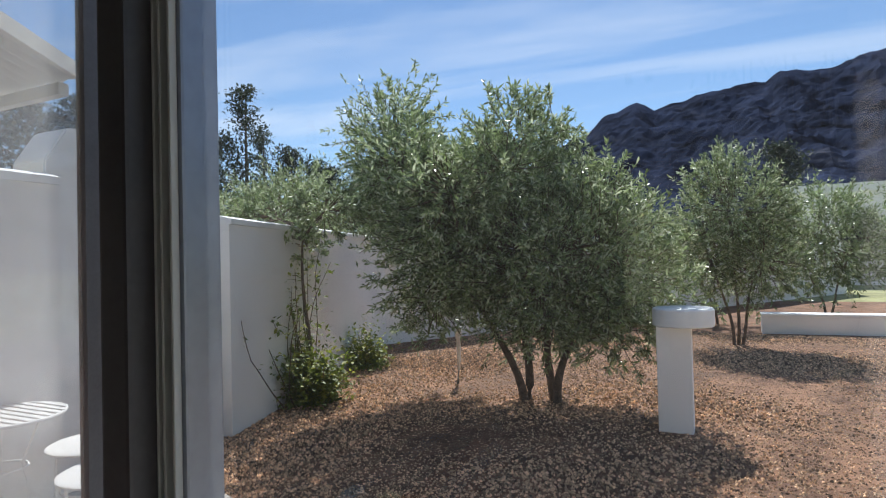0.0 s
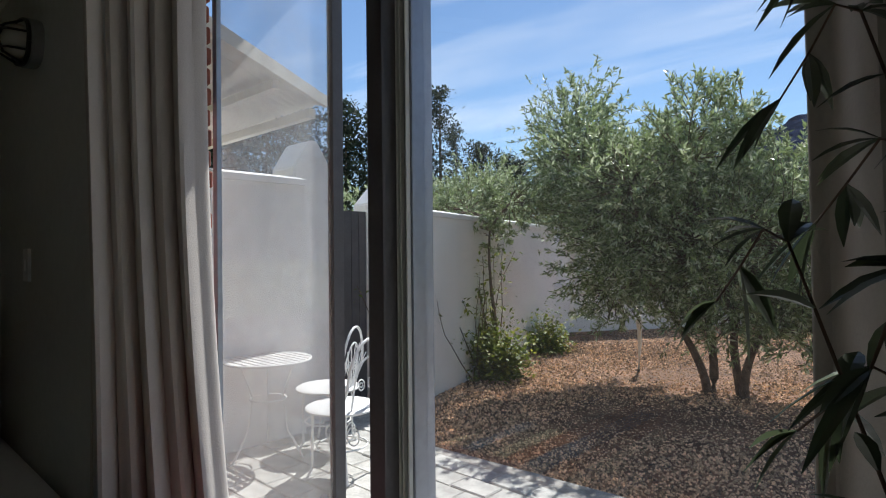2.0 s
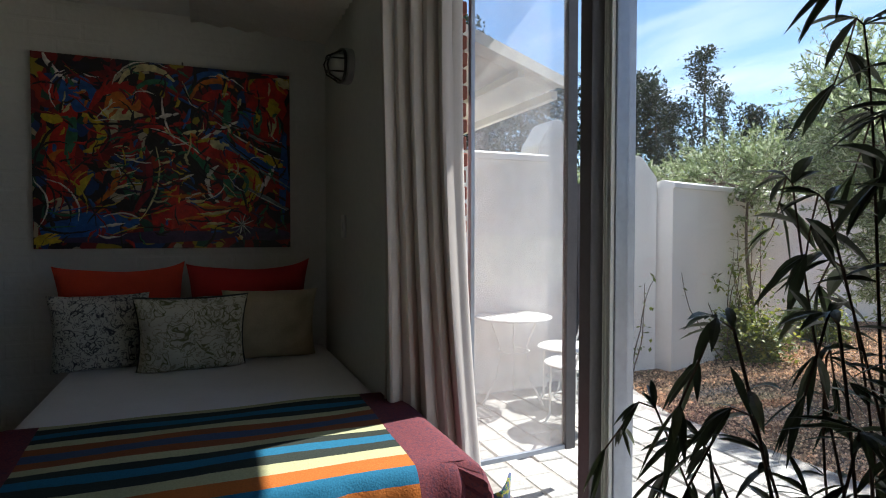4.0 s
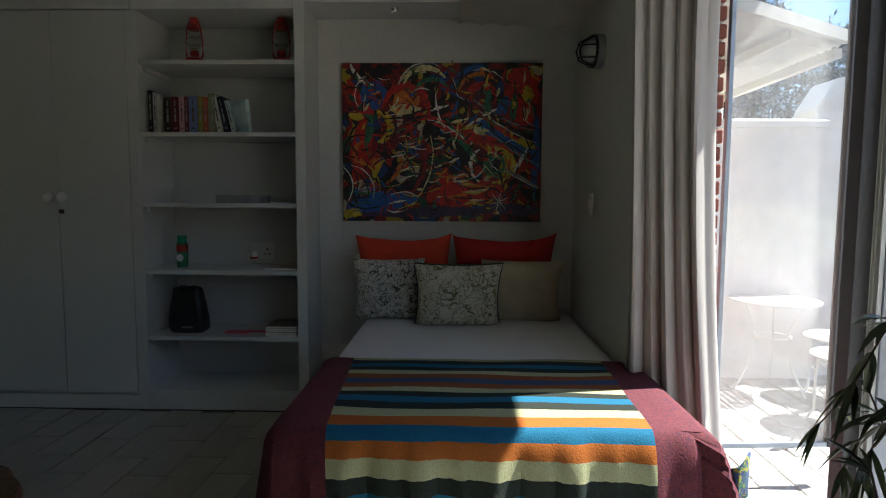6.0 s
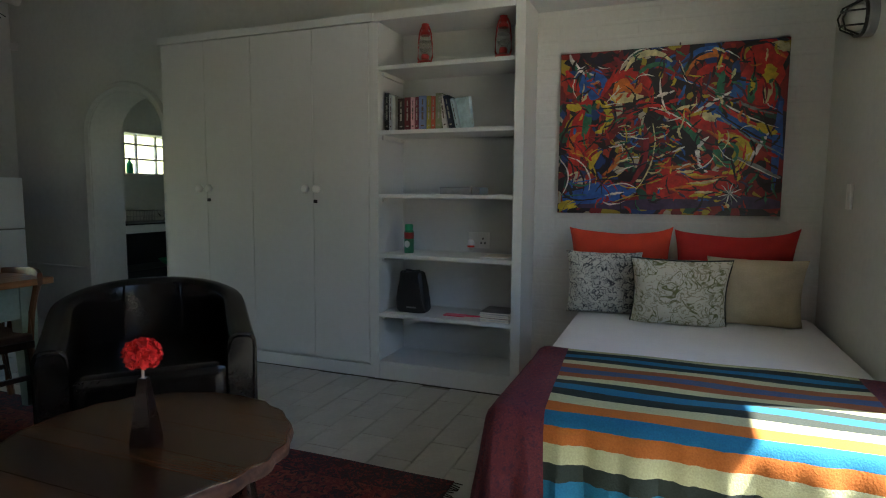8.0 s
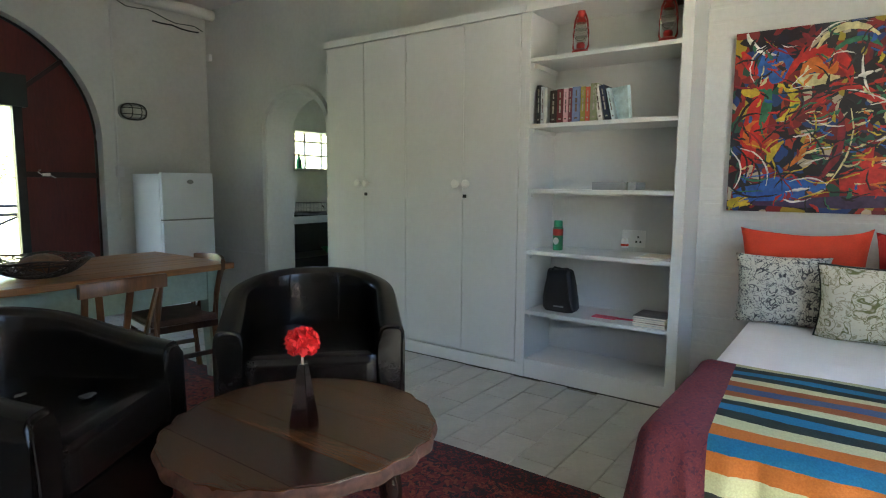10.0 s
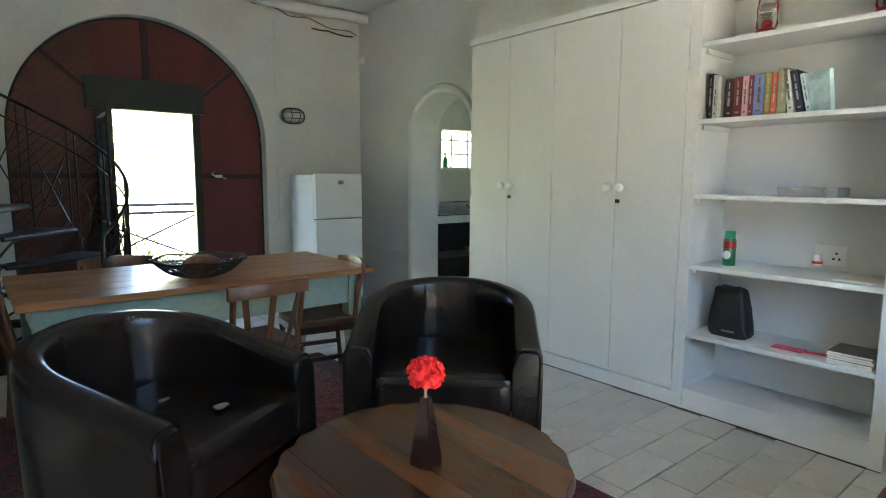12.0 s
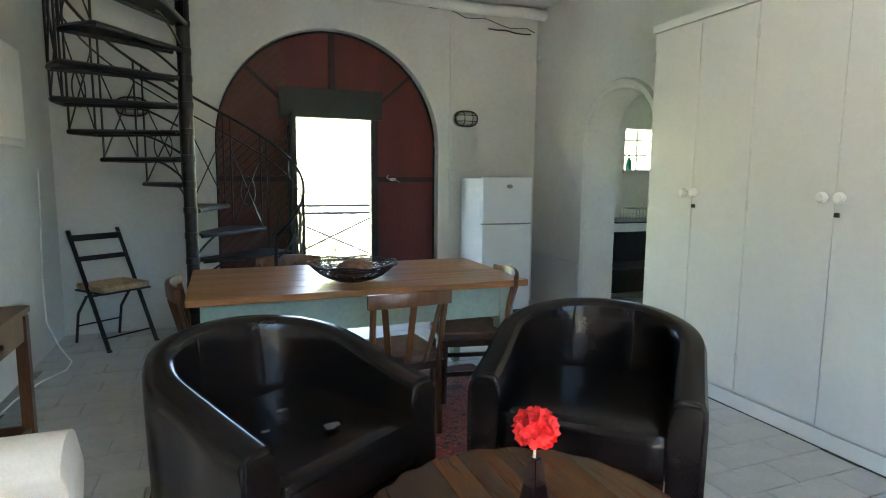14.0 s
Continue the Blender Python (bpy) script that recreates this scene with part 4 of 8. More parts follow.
shelf_books = [(0.028, 0.245, (0.012, 0.013, 0.016), 0, "thin black hardback"), (0.022, 0.235, (0.42, 0.45, 0.46), 0, "pale grey paperback"),
               (0.018, 0.225, (0.55, 0.55, 0.50), 0, "white paperback"), (0.045, 0.205, (0.035, 0.02, 0.017), 0, "thick dark brown paperback"),
               (0.042, 0.21, (0.13, 0.016, 0.02), 0, "thick maroon paperback"), (0.030, 0.208, (0.62, 0.36, 0.38), 0, "pink and white paperback"),
               (0.024, 0.21, (0.16, 0.03, 0.05), 0, "red spined paperback"), (0.052, 0.215, (0.16, 0.22, 0.42), 0, "thick blue and orange paperback"),
               (0.030, 0.212, (0.30, 0.26, 0.05), 0, "yellow paperback"), (0.028, 0.208, (0.50, 0.10, 0.05), 0, "red and yellow paperback"),
               (0.044, 0.225, (0.25, 0.28, 0.16), 0, "olive green paperback"), (0.030, 0.215, (0.62, 0.60, 0.55), 9, "leaning white paperback"),
               (0.034, 0.21, (0.02, 0.028, 0.06), 12, "leaning navy paperback"), (0.022, 0.19, (0.45, 0.55, 0.57), 13, "leaning pale blue book")]
yb = -2.405
for w, h, col, tilt, title in shelf_books:
    yb += w / 2 + math.tan(radians(tilt)) * 0.04
    book(yb, w, h, 0.14, col, tilt, title + " on the shelf")
    yb += w / 2 + 0.002
    if title.startswith("white p"):
        yb += 0.02
b = thing("book", (XF - 0.10, -1.86, SHELF_Z[4]), "pale blue seascape paperback leaning against the books", "book", "row of paperbacks")
b.matrix_basis = pose(XF - 0.10, -1.865, SHELF_Z[4] + 0.002, 8, 0, 62)
part("cover", box(-0.075, 0.075, -0.012, 0.012, 0, 0.195, 0.002), material("seascape_cover", (0.42, 0.55, 0.58), 0.4, vary=0.3, scale=8), b)


def hurricane_lantern(y, label):
    l = thing("hurricane_lantern", (XF - 0.17, y, SHELF_Z[5]), label, "lantern", "red lanterns")
    part("tank", lathe([(0, 0), (0.068, 0), (0.072, 0.012), (0.066, 0.035), (0.045, 0.045), (0, 0.047)], 24), LANTERN_RED, l, "", True)
    part("burner", lathe([(0, 0.046), (0.03, 0.046), (0.034, 0.07), (0.024, 0.08), (0, 0.081)], 18), LANTERN_RED, l, "", True)
    g = part("globe", lathe([(0.032, 0.08), (0.047, 0.105), (0.05, 0.13), (0.042, 0.165), (0.032, 0.185)], 20), BROWN_GLASS, l, "sooty clear glass globe", True)
    part("chimney", lathe([(0, 0.186), (0.04, 0.186), (0.04, 0.20), (0.026, 0.215), (0.03, 0.232), (0.03, 0.255), (0.036, 0.262), (0.0, 0.275)], 18), LANTERN_RED, l, "", True)
    for s in (-1, 1):
        part("side_tube", tube([(0, s * 0.045, 0.03), (0, s * 0.064, 0.06), (0, s * 0.062, 0.13), (0, s * 0.05, 0.2), (0, s * 0.03, 0.235)], 0.007, 8), LANTERN_RED, l, "", True)
    part("bail", tube([(0.005, 0.062 * math.cos(a), 0.16 + 0.07 * -math.sin(a)) for a in (math.pi * i / 12 for i in range(13))], 0.0022, 6), CHROME, l, "wire handle")
    for z in (0.11, 0.15):
        part("guard_wire", lathe([(0.052, z), (0.054, z + 0.002), (0.052, z + 0.004)], 20), CHROME, l)
    l.scale = (0.80, 0.80, 1.13)


hurricane_lantern(-2.17, "red enamel hurricane lantern with glass globe on the shelf")
hurricane_lantern(-1.64, "larger red enamel hurricane lantern beside the shelf end")
rb = thing("set_top_box", (XF - 0.14, -1.87, SHELF_Z[3]), "flat grey media box with a silver clip", "media box")
part("case", box(-0.09, 0.09, -0.145, 0.125, 0, 0.047, 0.004), GREY_PLASTIC, rb)
part("clip", box(0.09, 0.094, 0.068, 0.078, 0, 0.049), CHROME, rb)
can = thing("spray_can", (XF - 0.16, -2.28, SHELF_Z[2]), "green insect spray can with a red and white label", "spray can")
part("can_body", lathe([(0, 0), (0.031, 0), (0.033, 0.004), (0.033, 0.145), (0.028, 0.155), (0, 0.157)], 22), BOTTLE_GREEN, can, "", True)
part("cap", lathe([(0, 0.156), (0.028, 0.156), (0.028, 0.19), (0.024, 0.196), (0, 0.197)], 20), GREEN_PLASTIC, can, "green cap", True)
part("label_band", lathe([(0.0336, 0.098), (0.0338, 0.099), (0.0338, 0.14), (0.0336, 0.141)], 22), LANTERN_RED, can, "red band")
part("label_patch", prism([(0.019 * math.cos(q), 0.062 + 0.024 * math.sin(q)) for q in (2 * math.pi * i / 16 for i in range(16))], "x", 0.026, 0.0345), WHITE_PLASTIC, can, "pale oval label")
sock = thing("wall_socket", (X_W + 0.016, -1.85, SHELF_Z[2] + 0.085), "white double wall socket with a small plug-in device", "socket")
part("plate", box(0, 0.008, -0.075, 0.075, -0.055, 0.055, 0.004), WHITE_PLASTIC, sock)
for yy in (-0.055, -0.02, 0.015, 0.05):
    part("switch", box(0.008, 0.012, yy - 0.01, yy + 0.01, 0.03, 0.046, 0.002), WHITE_PLASTIC, sock)
for yy, zz in ((0.03, 0.012), (0.018, -0.018), (0.045, -0.018)):
    part("pin_hole", box(0.008, 0.009, yy - 0.005, yy + 0.005, zz - 0.006, zz + 0.006), BLACK_PLASTIC, sock)
part("plugged_device", lathe([(0, 0), (0.022, 0), (0.024, 0.03), (0.018, 0.06), (0, 0.068)], 14, (0.028, -0.05, -0.06)), WHITE_PLASTIC, sock, "white and orange plug-in device", True)
part("device_band", lathe([(0.0245, 0.012), (0.025, 0.013), (0.0245, 0.026)], 14, (0.028, -0.05, -0.06)), RED_CLOTH, sock)
paper = thing("leaflet", (XF - 0.16, -1.64, SHELF_Z[2]), "thin white leaflets lying on the shelf", "leaflet")
part("sheet", box(-0.10, 0.10, -0.10, 0.07, 0.001, 0.006, 0.001), WHITE_PLASTIC, paper)
part("upper_sheet", box(-0.08, 0.10, -0.07, 0.085, 0.0065, 0.011, 0.001), CREAM_CLOTH, paper)
bag = thing("black_bag", (XF - 0.15, -2.24, SHELF_Z[1]), "soft black drawstring bag standing on the shelf", "bag")
bm = bmesh.new()
secs = []
for hgt, wx, wy in ((0.0, 0.060, 0.098), (0.02, 0.072, 0.112), (0.09, 0.074, 0.110), (0.17, 0.066, 0.098), (0.235, 0.054, 0.086), (0.262, 0.045, 0.082), (0.272, 0.034, 0.076)):
    secs.append([bm.verts.new((wx * math.copysign(abs(math.cos(q)) ** 0.5, math.cos(q)) * (1 + 0.05 * math.sin(5 * q + 40 * hgt)),
                               wy * math.copysign(abs(math.sin(q)) ** 0.5, math.sin(q)) * (1 + 0.035 * math.sin(7 * q - 30 * hgt)) - 0.03 * hgt, hgt + 0.006 * math.sin(3 * q) * (hgt > 0.2)))
                 for q in (2 * math.pi * i / 28 for i in range(28))])
for p, q in zip(secs, secs[1:]):
    for i in range(28):
        bm.faces.new((p[i], p[(i + 1) % 28], q[(i + 1) % 28], q[i]))
bm.faces.new(secs[0])
bm.faces.new(secs[-1])
part("body", bm, BLACK_PLASTIC, bag, "", True)
part("strap", tube([(0.05, 0.05, 0.255), (0.072, 0.075, 0.17), (0.082, 0.095, 0.08), (0.075, 0.118, 0.02)], 0.007, 6), BLACK_PLASTIC, bag)
part("side_patch", box(0.073, 0.077, -0.02, 0.05, 0.035, 0.045, 0.001), GREY_PLASTIC, bag, "small grey woven tag")
part("tie", tube([(0.03, -0.055, 0.268), (0.02, -0.045, 0.288), (0.0, 0.0, 0.278), (0.02, 0.05, 0.286), (0.03, 0.06, 0.266)], 0.007, 6), BLACK_PLASTIC, bag)
swat = thing("fly_swatter", (XF - 0.11, -1.9, SHELF_Z[1]), "pink plastic fly swatter lying on the shelf", "fly swatter")
part("blade", box(-0.045, 0.03, -0.10, 0.05, 0.002, 0.008, 0.003), PINK, swat)
part("handle", tube([(-0.007, 0.05, 0.006), (-0.02, 0.33, 0.012)], 0.006, 8), PINK, swat)
for k in range(5):
    mg = thing("magazine", (XF - 0.13, -1.62, SHELF_Z[1] + 0.0005 + 0.0125 * k), "glossy magazine in a small untidy stack", "magazine", "stack of magazines")
    mg.matrix_basis = pose(XF - 0.125, -1.628, SHELF_Z[1] + 0.0005 + 0.0125 * k, 0, 0, rnd.uniform(-4, 4))
    part("cover", box(-0.10, 0.10, -0.095, 0.095, 0.009, 0.012, 0.001), material("magazine_cover", ((0.5, 0.5, 0.46), (0.2, 0.1, 0.08), (0.55, 0.5, 0.4), (0.3, 0.3, 0.28), (0.10, 0.08, 0.07))[k], 0.35, vary=0.3, scale=9), mg)
    part("pages", box(-0.099, 0.099, -0.094, 0.094, 0, 0.0088), CREAM_CLOTH, mg)


# ---- bed ----
BED_Z, BX0, BX1, BY0, BY1 = 0.57, -2.865, -0.93, -1.12, 0.14


def bed():
    b = thing("bed", (0, 0, 0), "double bed with white sheet pushed into the alcove", "bed")
    part("base", box(BX0, BX1 - 0.03, BY0 + 0.03, BY1 - 0.01, 0.06, 0.30, 0.02), SHEET, b)
    for x in (BX0 + 0.12, BX1 - 0.15):
        for y in (BY0 + 0.12, BY1 - 0.12):
            part("leg", lathe([(0.0, 0), (0.025, 0), (0.03, 0.06), (0, 0.061)], 12, (x, y, 0)), DARK_WOOD, b)
    bm = box(BX0, BX1, BY0, BY1, 0.30, BED_Z, 0.055, seg=4)
    part("mattress", bm, SHEET, b, "mattress in a fitted white sheet", True)
    return b


bed()


def blanket():
    c = thing("blanket", (0, 0, BED_Z), "striped blue, orange and cream wool blanket with maroon border", "blanket")
    OR, BL, CR, DK, BR, PU = (0.41, 0.125, 0.025), (0.018, 0.13, 0.23), (0.41, 0.41, 0.235), (0.026, 0.034, 0.028), (0.24, 0.08, 0.028), (0.055, 0.085, 0.16)
    widths = [(0.035, CR), (0.055, DK), (0.045, BL), (0.05, DK), (0.045, CR), (0.055, BR), (0.06, PU), (0.055, BR), (0.045, CR), (0.05, DK), (0.06, BL), (0.06, DK),
              (0.072, CR), (0.085, OR), (0.085, BL), (0.062, OR), (0.058, CR), (0.055, DK), (0.062, BL), (0.06, OR), (0.055, CR), (0.055, DK), (0.055, BL), (0.05, OR)]
    total = sum(w for w, _ in widths)
    stops, pos = [], 0.0
    for w, col in widths:
        stops.append((pos / total, col))
        pos += w
    stripes = ramp_material("striped_woven_wool", stops, axis=1)
    x_start = -1.69
    bm = bmesh.new()
    uvl = bm.loops.layers.uv.new("UVMap")
    nu, nv = 96, 84
    left, right = 0.52, 0.40
    grid = []
    for j in range(nv + 1):
        v = total * j / nv
        row = []
        for i in range(nu + 1):
            u = -left + (BY1 - BY0 + left + right) * i / nu
            du = max(0.0, -u, u - (BY1 - BY0))
            sg = -1 if u < 0 else 1
            flat_x = BX1 - x_start
            dv = max(0.0, v - flat_x)
            d = math.hypot(du, dv)
            x = x_start + min(v, flat_x)
            y = BY0 + min(max(u, 0), BY1 - BY0)
            rr = 0.06 if du > dv else 0.06 + 0.07 * min(1.0, dv / (d + 1e-6)) ** 2
            if d < rr * math.pi / 2:
                outw, drop = rr * math.sin(d / rr), rr * (1 - math.cos(d / rr))
            else:
                outw, drop = rr, rr + d - rr * math.pi / 2
            outw *= 0.75 if du > dv else 0.45
            # the woven border swings inwards towards the foot
            taper = 0.09 * (v / total) * max(0.0, 1 - abs(y + 1.04) / 0.5) - 0.05 * (v / total) * max(0.0, 1 - abs(y - 0.055) / 0.5)
            y += taper if BY0 < y < BY1 else 0.0
            lim = 0.47
            fold = 0.0
            if d > 0.03:
                run = x * 2.0 if du > dv else y * 2.0
                fold = min(1, d / 0.36) ** 1.5 * (0.022 * math.sin(13 * run + 1.2) + 0.014 * math.sin(27 * run + 0.4) + 0.007 * math.sin(61 * run)) + 0.10 * d
            if du > dv and sg > 0:
                fold = fold * 0.5 + 0.035 + 0.06 * min(1.0, d / 0.2)
            lift = 0.003 * math.sin(9 * x + 2) * math.sin(7 * y) + 0.002 * math.sin(17 * x + 11 * y)
            if d > 0:
                x += (outw + fold) * dv / d
                y += (outw + fold) * sg * du / d
            if sg > 0 and du > dv and x < -1.62:
                y = min(y, Y_N - 0.004)
                drop = min(drop, 0.10)
            z = 0.006 + max(lift, -0.003) * (1 if d == 0 else max(0, 1 - d * 8)) - min(drop, lim)
            row.append(bm.verts.new((x, y, z)))
        grid.append(row)
    for j in range(nv):
        for i in range(nu):
            f = bm.faces.new((grid[j][i], grid[j + 1][i], grid[j + 1][i + 1], grid[j][i + 1]))
            um = -left + (BY1 - BY0 + left + right) * (i + 0.5) / nu
            ym = BY0 + um
            f.material_index = 0 if -1.035 < ym < 0.055 else 1
            for lp, (jj, ii) in zip(f.loops, ((j, i), (j + 1, i), (j + 1, i + 1), (j, i + 1))):
                lp[uvl].uv = (ii / nu, jj / nv)
    ob = part("cloth", bm, [stripes, BORDER], c, "", True)
    so = ob.modifiers.new("thick", "SOLIDIFY")
    so.thickness, so.offset = 0.006, 1
    # loose patterned corner at the foot
    bm = bmesh.new()
    rows_ = [[bm.verts.new((-0.88 + 0.02 * math.sin(4 * t + s), 0.25 + 0.07 * t, -0.10 - 0.14 * s + 0.05 * t)) for t in (0, 0.35, 0.7, 1)] for s in (0, 0.33, 0.66, 1)]
    for p, q in zip(rows_, rows_[1:]):
        for k in range(3):
            bm.faces.new((p[k], p[k + 1], q[k + 1], q[k]))
    tas = part("corner_tassel", bm, print_material("patterned_corner_cloth", (0.05, 0.07, 0.16), [(0.30, 0.28, 0.05), (0.03, 0.16, 0.06)], 22, 0.55), c, "blue and green patterned corner", True)
    so = tas.modifiers.new("thick", "SOLIDIFY")
    so.thickness = 0.006


blanket()


def pillow(at, w, h, t, mat, tilt, turn, label, edge=None, ear=0.0):
    p = thing("pillow", at, label, "pillow", "pillows on the bed")
    p.matrix_basis = pose(at[0], at[1], at[2], 0, 0, turn) @ pose(0, 0, 0, 0, -tilt, 0)
    bm = bmesh.new()
    n = 22
    sides = []
    for s in (1, -1):
        grid = []
        for j in range(n + 1):
            row = []
            for i in range(n + 1):
                a, b = 2 * i / n - 1, 2 * j / n - 1
                pin = 1 - 0.07 * (1 - abs(a) ** 2) * abs(b) ** 4
                pinb = 1 - 0.09 * (1 - abs(b) ** 2) * abs(a) ** 4
                yy = a * w / 2 * pinb
                zz = h / 2 + b * h / 2 * pin
                zz += ear * max(0.0, b) * (abs(a) ** 6 * (1.6 if a > 0 else 0.5) - 0.5 * (1 - a * a) * (0.6 + 0.4 * math.sin(4 * a + 1)))
                puff = max(0.0, (1 - a ** 4)) ** 0.6 * max(0.0, (1 - b ** 4)) ** 0.6
                wr = 0.006 * math.sin(9 * a + 5 * b) * puff + 0.004 * math.sin(17 * b - 8 * a) * puff
                row.append(bm.verts.new((s * (t / 2 * puff + wr * 0.8), yy, zz)))
            grid.append(row)
        for p0, p1 in zip(grid, grid[1:]):
            for i in range(n):
                bm.faces.new((p0[i], p0[i + 1], p1[i + 1], p1[i]))
    bmesh.ops.remove_doubles(bm, verts=bm.verts[:], dist=0.0015)
    part("cushion", bm, mat, p, "", True)
    if edge:
        pts = []
        for a0, b0, a1, b1 in ((-1, -1, 1, -1), (1, -1, 1, 1), (1, 1, -1, 1), (-1, 1, -1, -1)):
            for k in range(12):
                a, b = a0 + (a1 - a0) * k / 12, b0 + (b1 - b0) * k / 12
                pin = 1 - 0.07 * (1 - abs(a) ** 2) * abs(b) ** 4
                pinb = 1 - 0.09 * (1 - abs(b) ** 2) * abs(a) ** 4
                pts.append((0, a * w / 2 * pinb, h / 2 + b * h / 2 * pin))
        part("piping", tube(pts + pts[:1], 0.005, 6), edge, p, "dark piping")
    return p


pillow((-2.76, -0.895, BED_Z - 0.01), 0.58, 0.515, 0.15, RED_CLOTH, -14, 0, "orange-red cotton pillow standing against the wall", ear=0.016)
pillow((-2.76, -0.29, BED_Z - 0.01), 0.62, 0.515, 0.15, CRIMSON_CLOTH, -14, 0, "crimson cotton pillow standing against the wall", ear=0.020)
script = pillow((-2.62, -0.98, BED_Z - 0.01), 0.42, 0.40, 0.15, TOILE, -17, 6, "square cream cushion printed with black script and birds")
pillow((-2.60, -0.19, BED_Z - 0.01), 0.47, 0.40, 0.15, BEIGE_CLOTH, -18, -5, "square beige linen cushion with faded brown print")
pillow((-2.46, -0.57, BED_Z - 0.01), 0.49, 0.40, 0.16, FLORAL, -20, 2, "oblong cream cushion printed with olive flowers", DARK_GREEN)


def lettering(word, size, parent, m, mat, label):
    """Flat letters set on a thing."""
    cu = bpy.data.curves.new("lettering", "FONT")
    cu.body, cu.size, cu.extrude, cu.align_x = word, size, 0.004, "CENTER"
    tmp = bpy.data.objects.new("lettering", cu)
    me = bpy.data.meshes.new_from_object(tmp)
    bpy.data.objects.remove(tmp)
    me.materials.append(mat)
    ob = new("lettering", me)
    ob.parent = parent
    ob["label"] = label
    ob.matrix_basis = m


PRINT_INK = material("black_print_ink", (0.04, 0.04, 0.045), 0.9, vary=0.2, scale=40)
upright = Matrix(((0, 0, 1, 0), (1, 0, 0, 0), (0, 1, 0, 0), (0, 0, 0, 1)))
lettering("VOYAGE", 0.042, script, pose(0.0655, 0.085, 0.075) @ upright, PRINT_INK, "black printed word")


# ---- painting ----
def painting():
    p = thing("painting", (-2.868, 0, 0), "large unframed abstract canvas in red, blue, yellow and black", "painting")
    y0, y1, z0, z1 = -1.298, -0.052, 1.145, 2.125
    cv = material("abstract_oil_paint", (0.3, 0.03, 0.03), 0.38, vary=0.1, scale=8, bump=0.35, bump_scale=30)
    nt = cv.node_tree
    b = nt.nodes["Principled BSDF"]
    co = nt.nodes.new("ShaderNodeTexCoord")
    wv = nt.nodes.new("ShaderNodeTexNoise")
    wv.inputs["Scale"].default_value, wv.inputs["Detail"].default_value = 2.6, 3
    nt.links.new(co.outputs["Object"], wv.inputs["Vector"])
    mixv = nt.nodes.new("ShaderNodeMix")
    mixv.data_type = "RGBA"
    mixv.inputs["Factor"].default_value = 0.35
    nt.links.new(co.outputs["Object"], mixv.inputs["A"])
    nt.links.new(wv.outputs["Color"], mixv.inputs["B"])
    vo = nt.nodes.new("ShaderNodeTexVoronoi")
    vo.inputs["Scale"].default_value = 24.0
    nt.links.new(mixv.outputs["Result"], vo.inputs["Vector"])
    sp = nt.nodes.new("ShaderNodeSeparateColor")
    nt.links.new(vo.outputs["Color"], sp.inputs[0])
    rp = nt.nodes.new("ShaderNodeValToRGB")
    rp.color_ramp.interpolation = "CONSTANT"
    cols = [(0.0, (0.20, 0.012, 0.012)), (0.20, (0.010, 0.010, 0.022)), (0.34, (0.012, 0.045, 0.17)), (0.44, (0.34, 0.03, 0.015)), (0.54, (0.012, 0.010, 0.012)),
            (0.70, (0.36, 0.28, 0.03)), (0.77, (0.015, 0.08, 0.05)), (0.86, (0.13, 0.010, 0.014)), (0.95, (0.45, 0.40, 0.28))]
    el = rp.color_ramp.elements
    el[0].position, el[0].color = cols[0][0], (*cols[0][1], 1)
    el[1].position, el[1].color = cols[1][0], (*cols[1][1], 1)
    for q, c in cols[2:]:
        el.new(q).color = (*c, 1)
    nt.links.new(sp.outputs[0], rp.inputs[0])
    nt.links.new(rp.outputs[0], b.inputs["Base Color"])
    part("canvas", box(0, 0.036, y0, y1, z0, z1, 0.003), cv, p)
    r = random.Random(21)
    w, h = y1 - y0, z1 - z0
    paint = {}
    for nm, c in (("black", (0.012, 0.01, 0.012)), ("white", (0.70, 0.68, 0.62)), ("yellow", (0.55, 0.42, 0.03)), ("red", (0.48, 0.02, 0.015)), ("blue", (0.02, 0.10, 0.36)), ("green", (0.03, 0.16, 0.08)), ("orange", (0.55, 0.15, 0.02)), ("cream", (0.60, 0.55, 0.28)),
                  ("crimson", (0.22, 0.012, 0.022)), ("violet", (0.05, 0.03, 0.08)), ("grey", (0.20, 0.24, 0.23))):
        paint[nm] = material("oil_" + nm, c, 0.35, vary=0.25, scale=20, bump=0.2)

    def stroke(pts, width, nm, lift):
        bm = bmesh.new()
        rows_ = []
        n = len(pts)
        for i, (a, b2) in enumerate(pts):
            a0, b0 = pts[max(0, i - 1)]
            a1, b1 = pts[min(n - 1, i + 1)]
            d = Vector((a1 - a0, b1 - b0))
            if d.length < 1e-6:
                d = Vector((1, 0))
            d.normalize()
            k = width / 2 * (0.25 + 0.75 * math.sin(math.pi * (i + 0.3) / (n - 0.4))) * r.uniform(0.75, 1.2)
            a, b2 = a + r.uniform(-0.002, 0.002), b2 + r.uniform(-0.0025, 0.0025)
            row = []
            for s, e in ((-1, 0), (0, 0.0012), (1, 0)):
                yy = min(max(y0 + a * w - d.y * k * s, y0 + 0.004), y1 - 0.004)
                zz = min(max(z0 + b2 * h + d.x * k * s, z0 + 0.004), z1 - 0.004)
                row.append(bm.verts.new((0.0365 + lift + e, yy, zz)))
            rows_.append(row)
        for p0, p1 in zip(rows_, rows_[1:]):
            for k in range(2):
                bm.faces.new((p0[k], p0[k + 1], p1[k + 1], p1[k]))
        part("brush_stroke", bm, paint[nm], p)

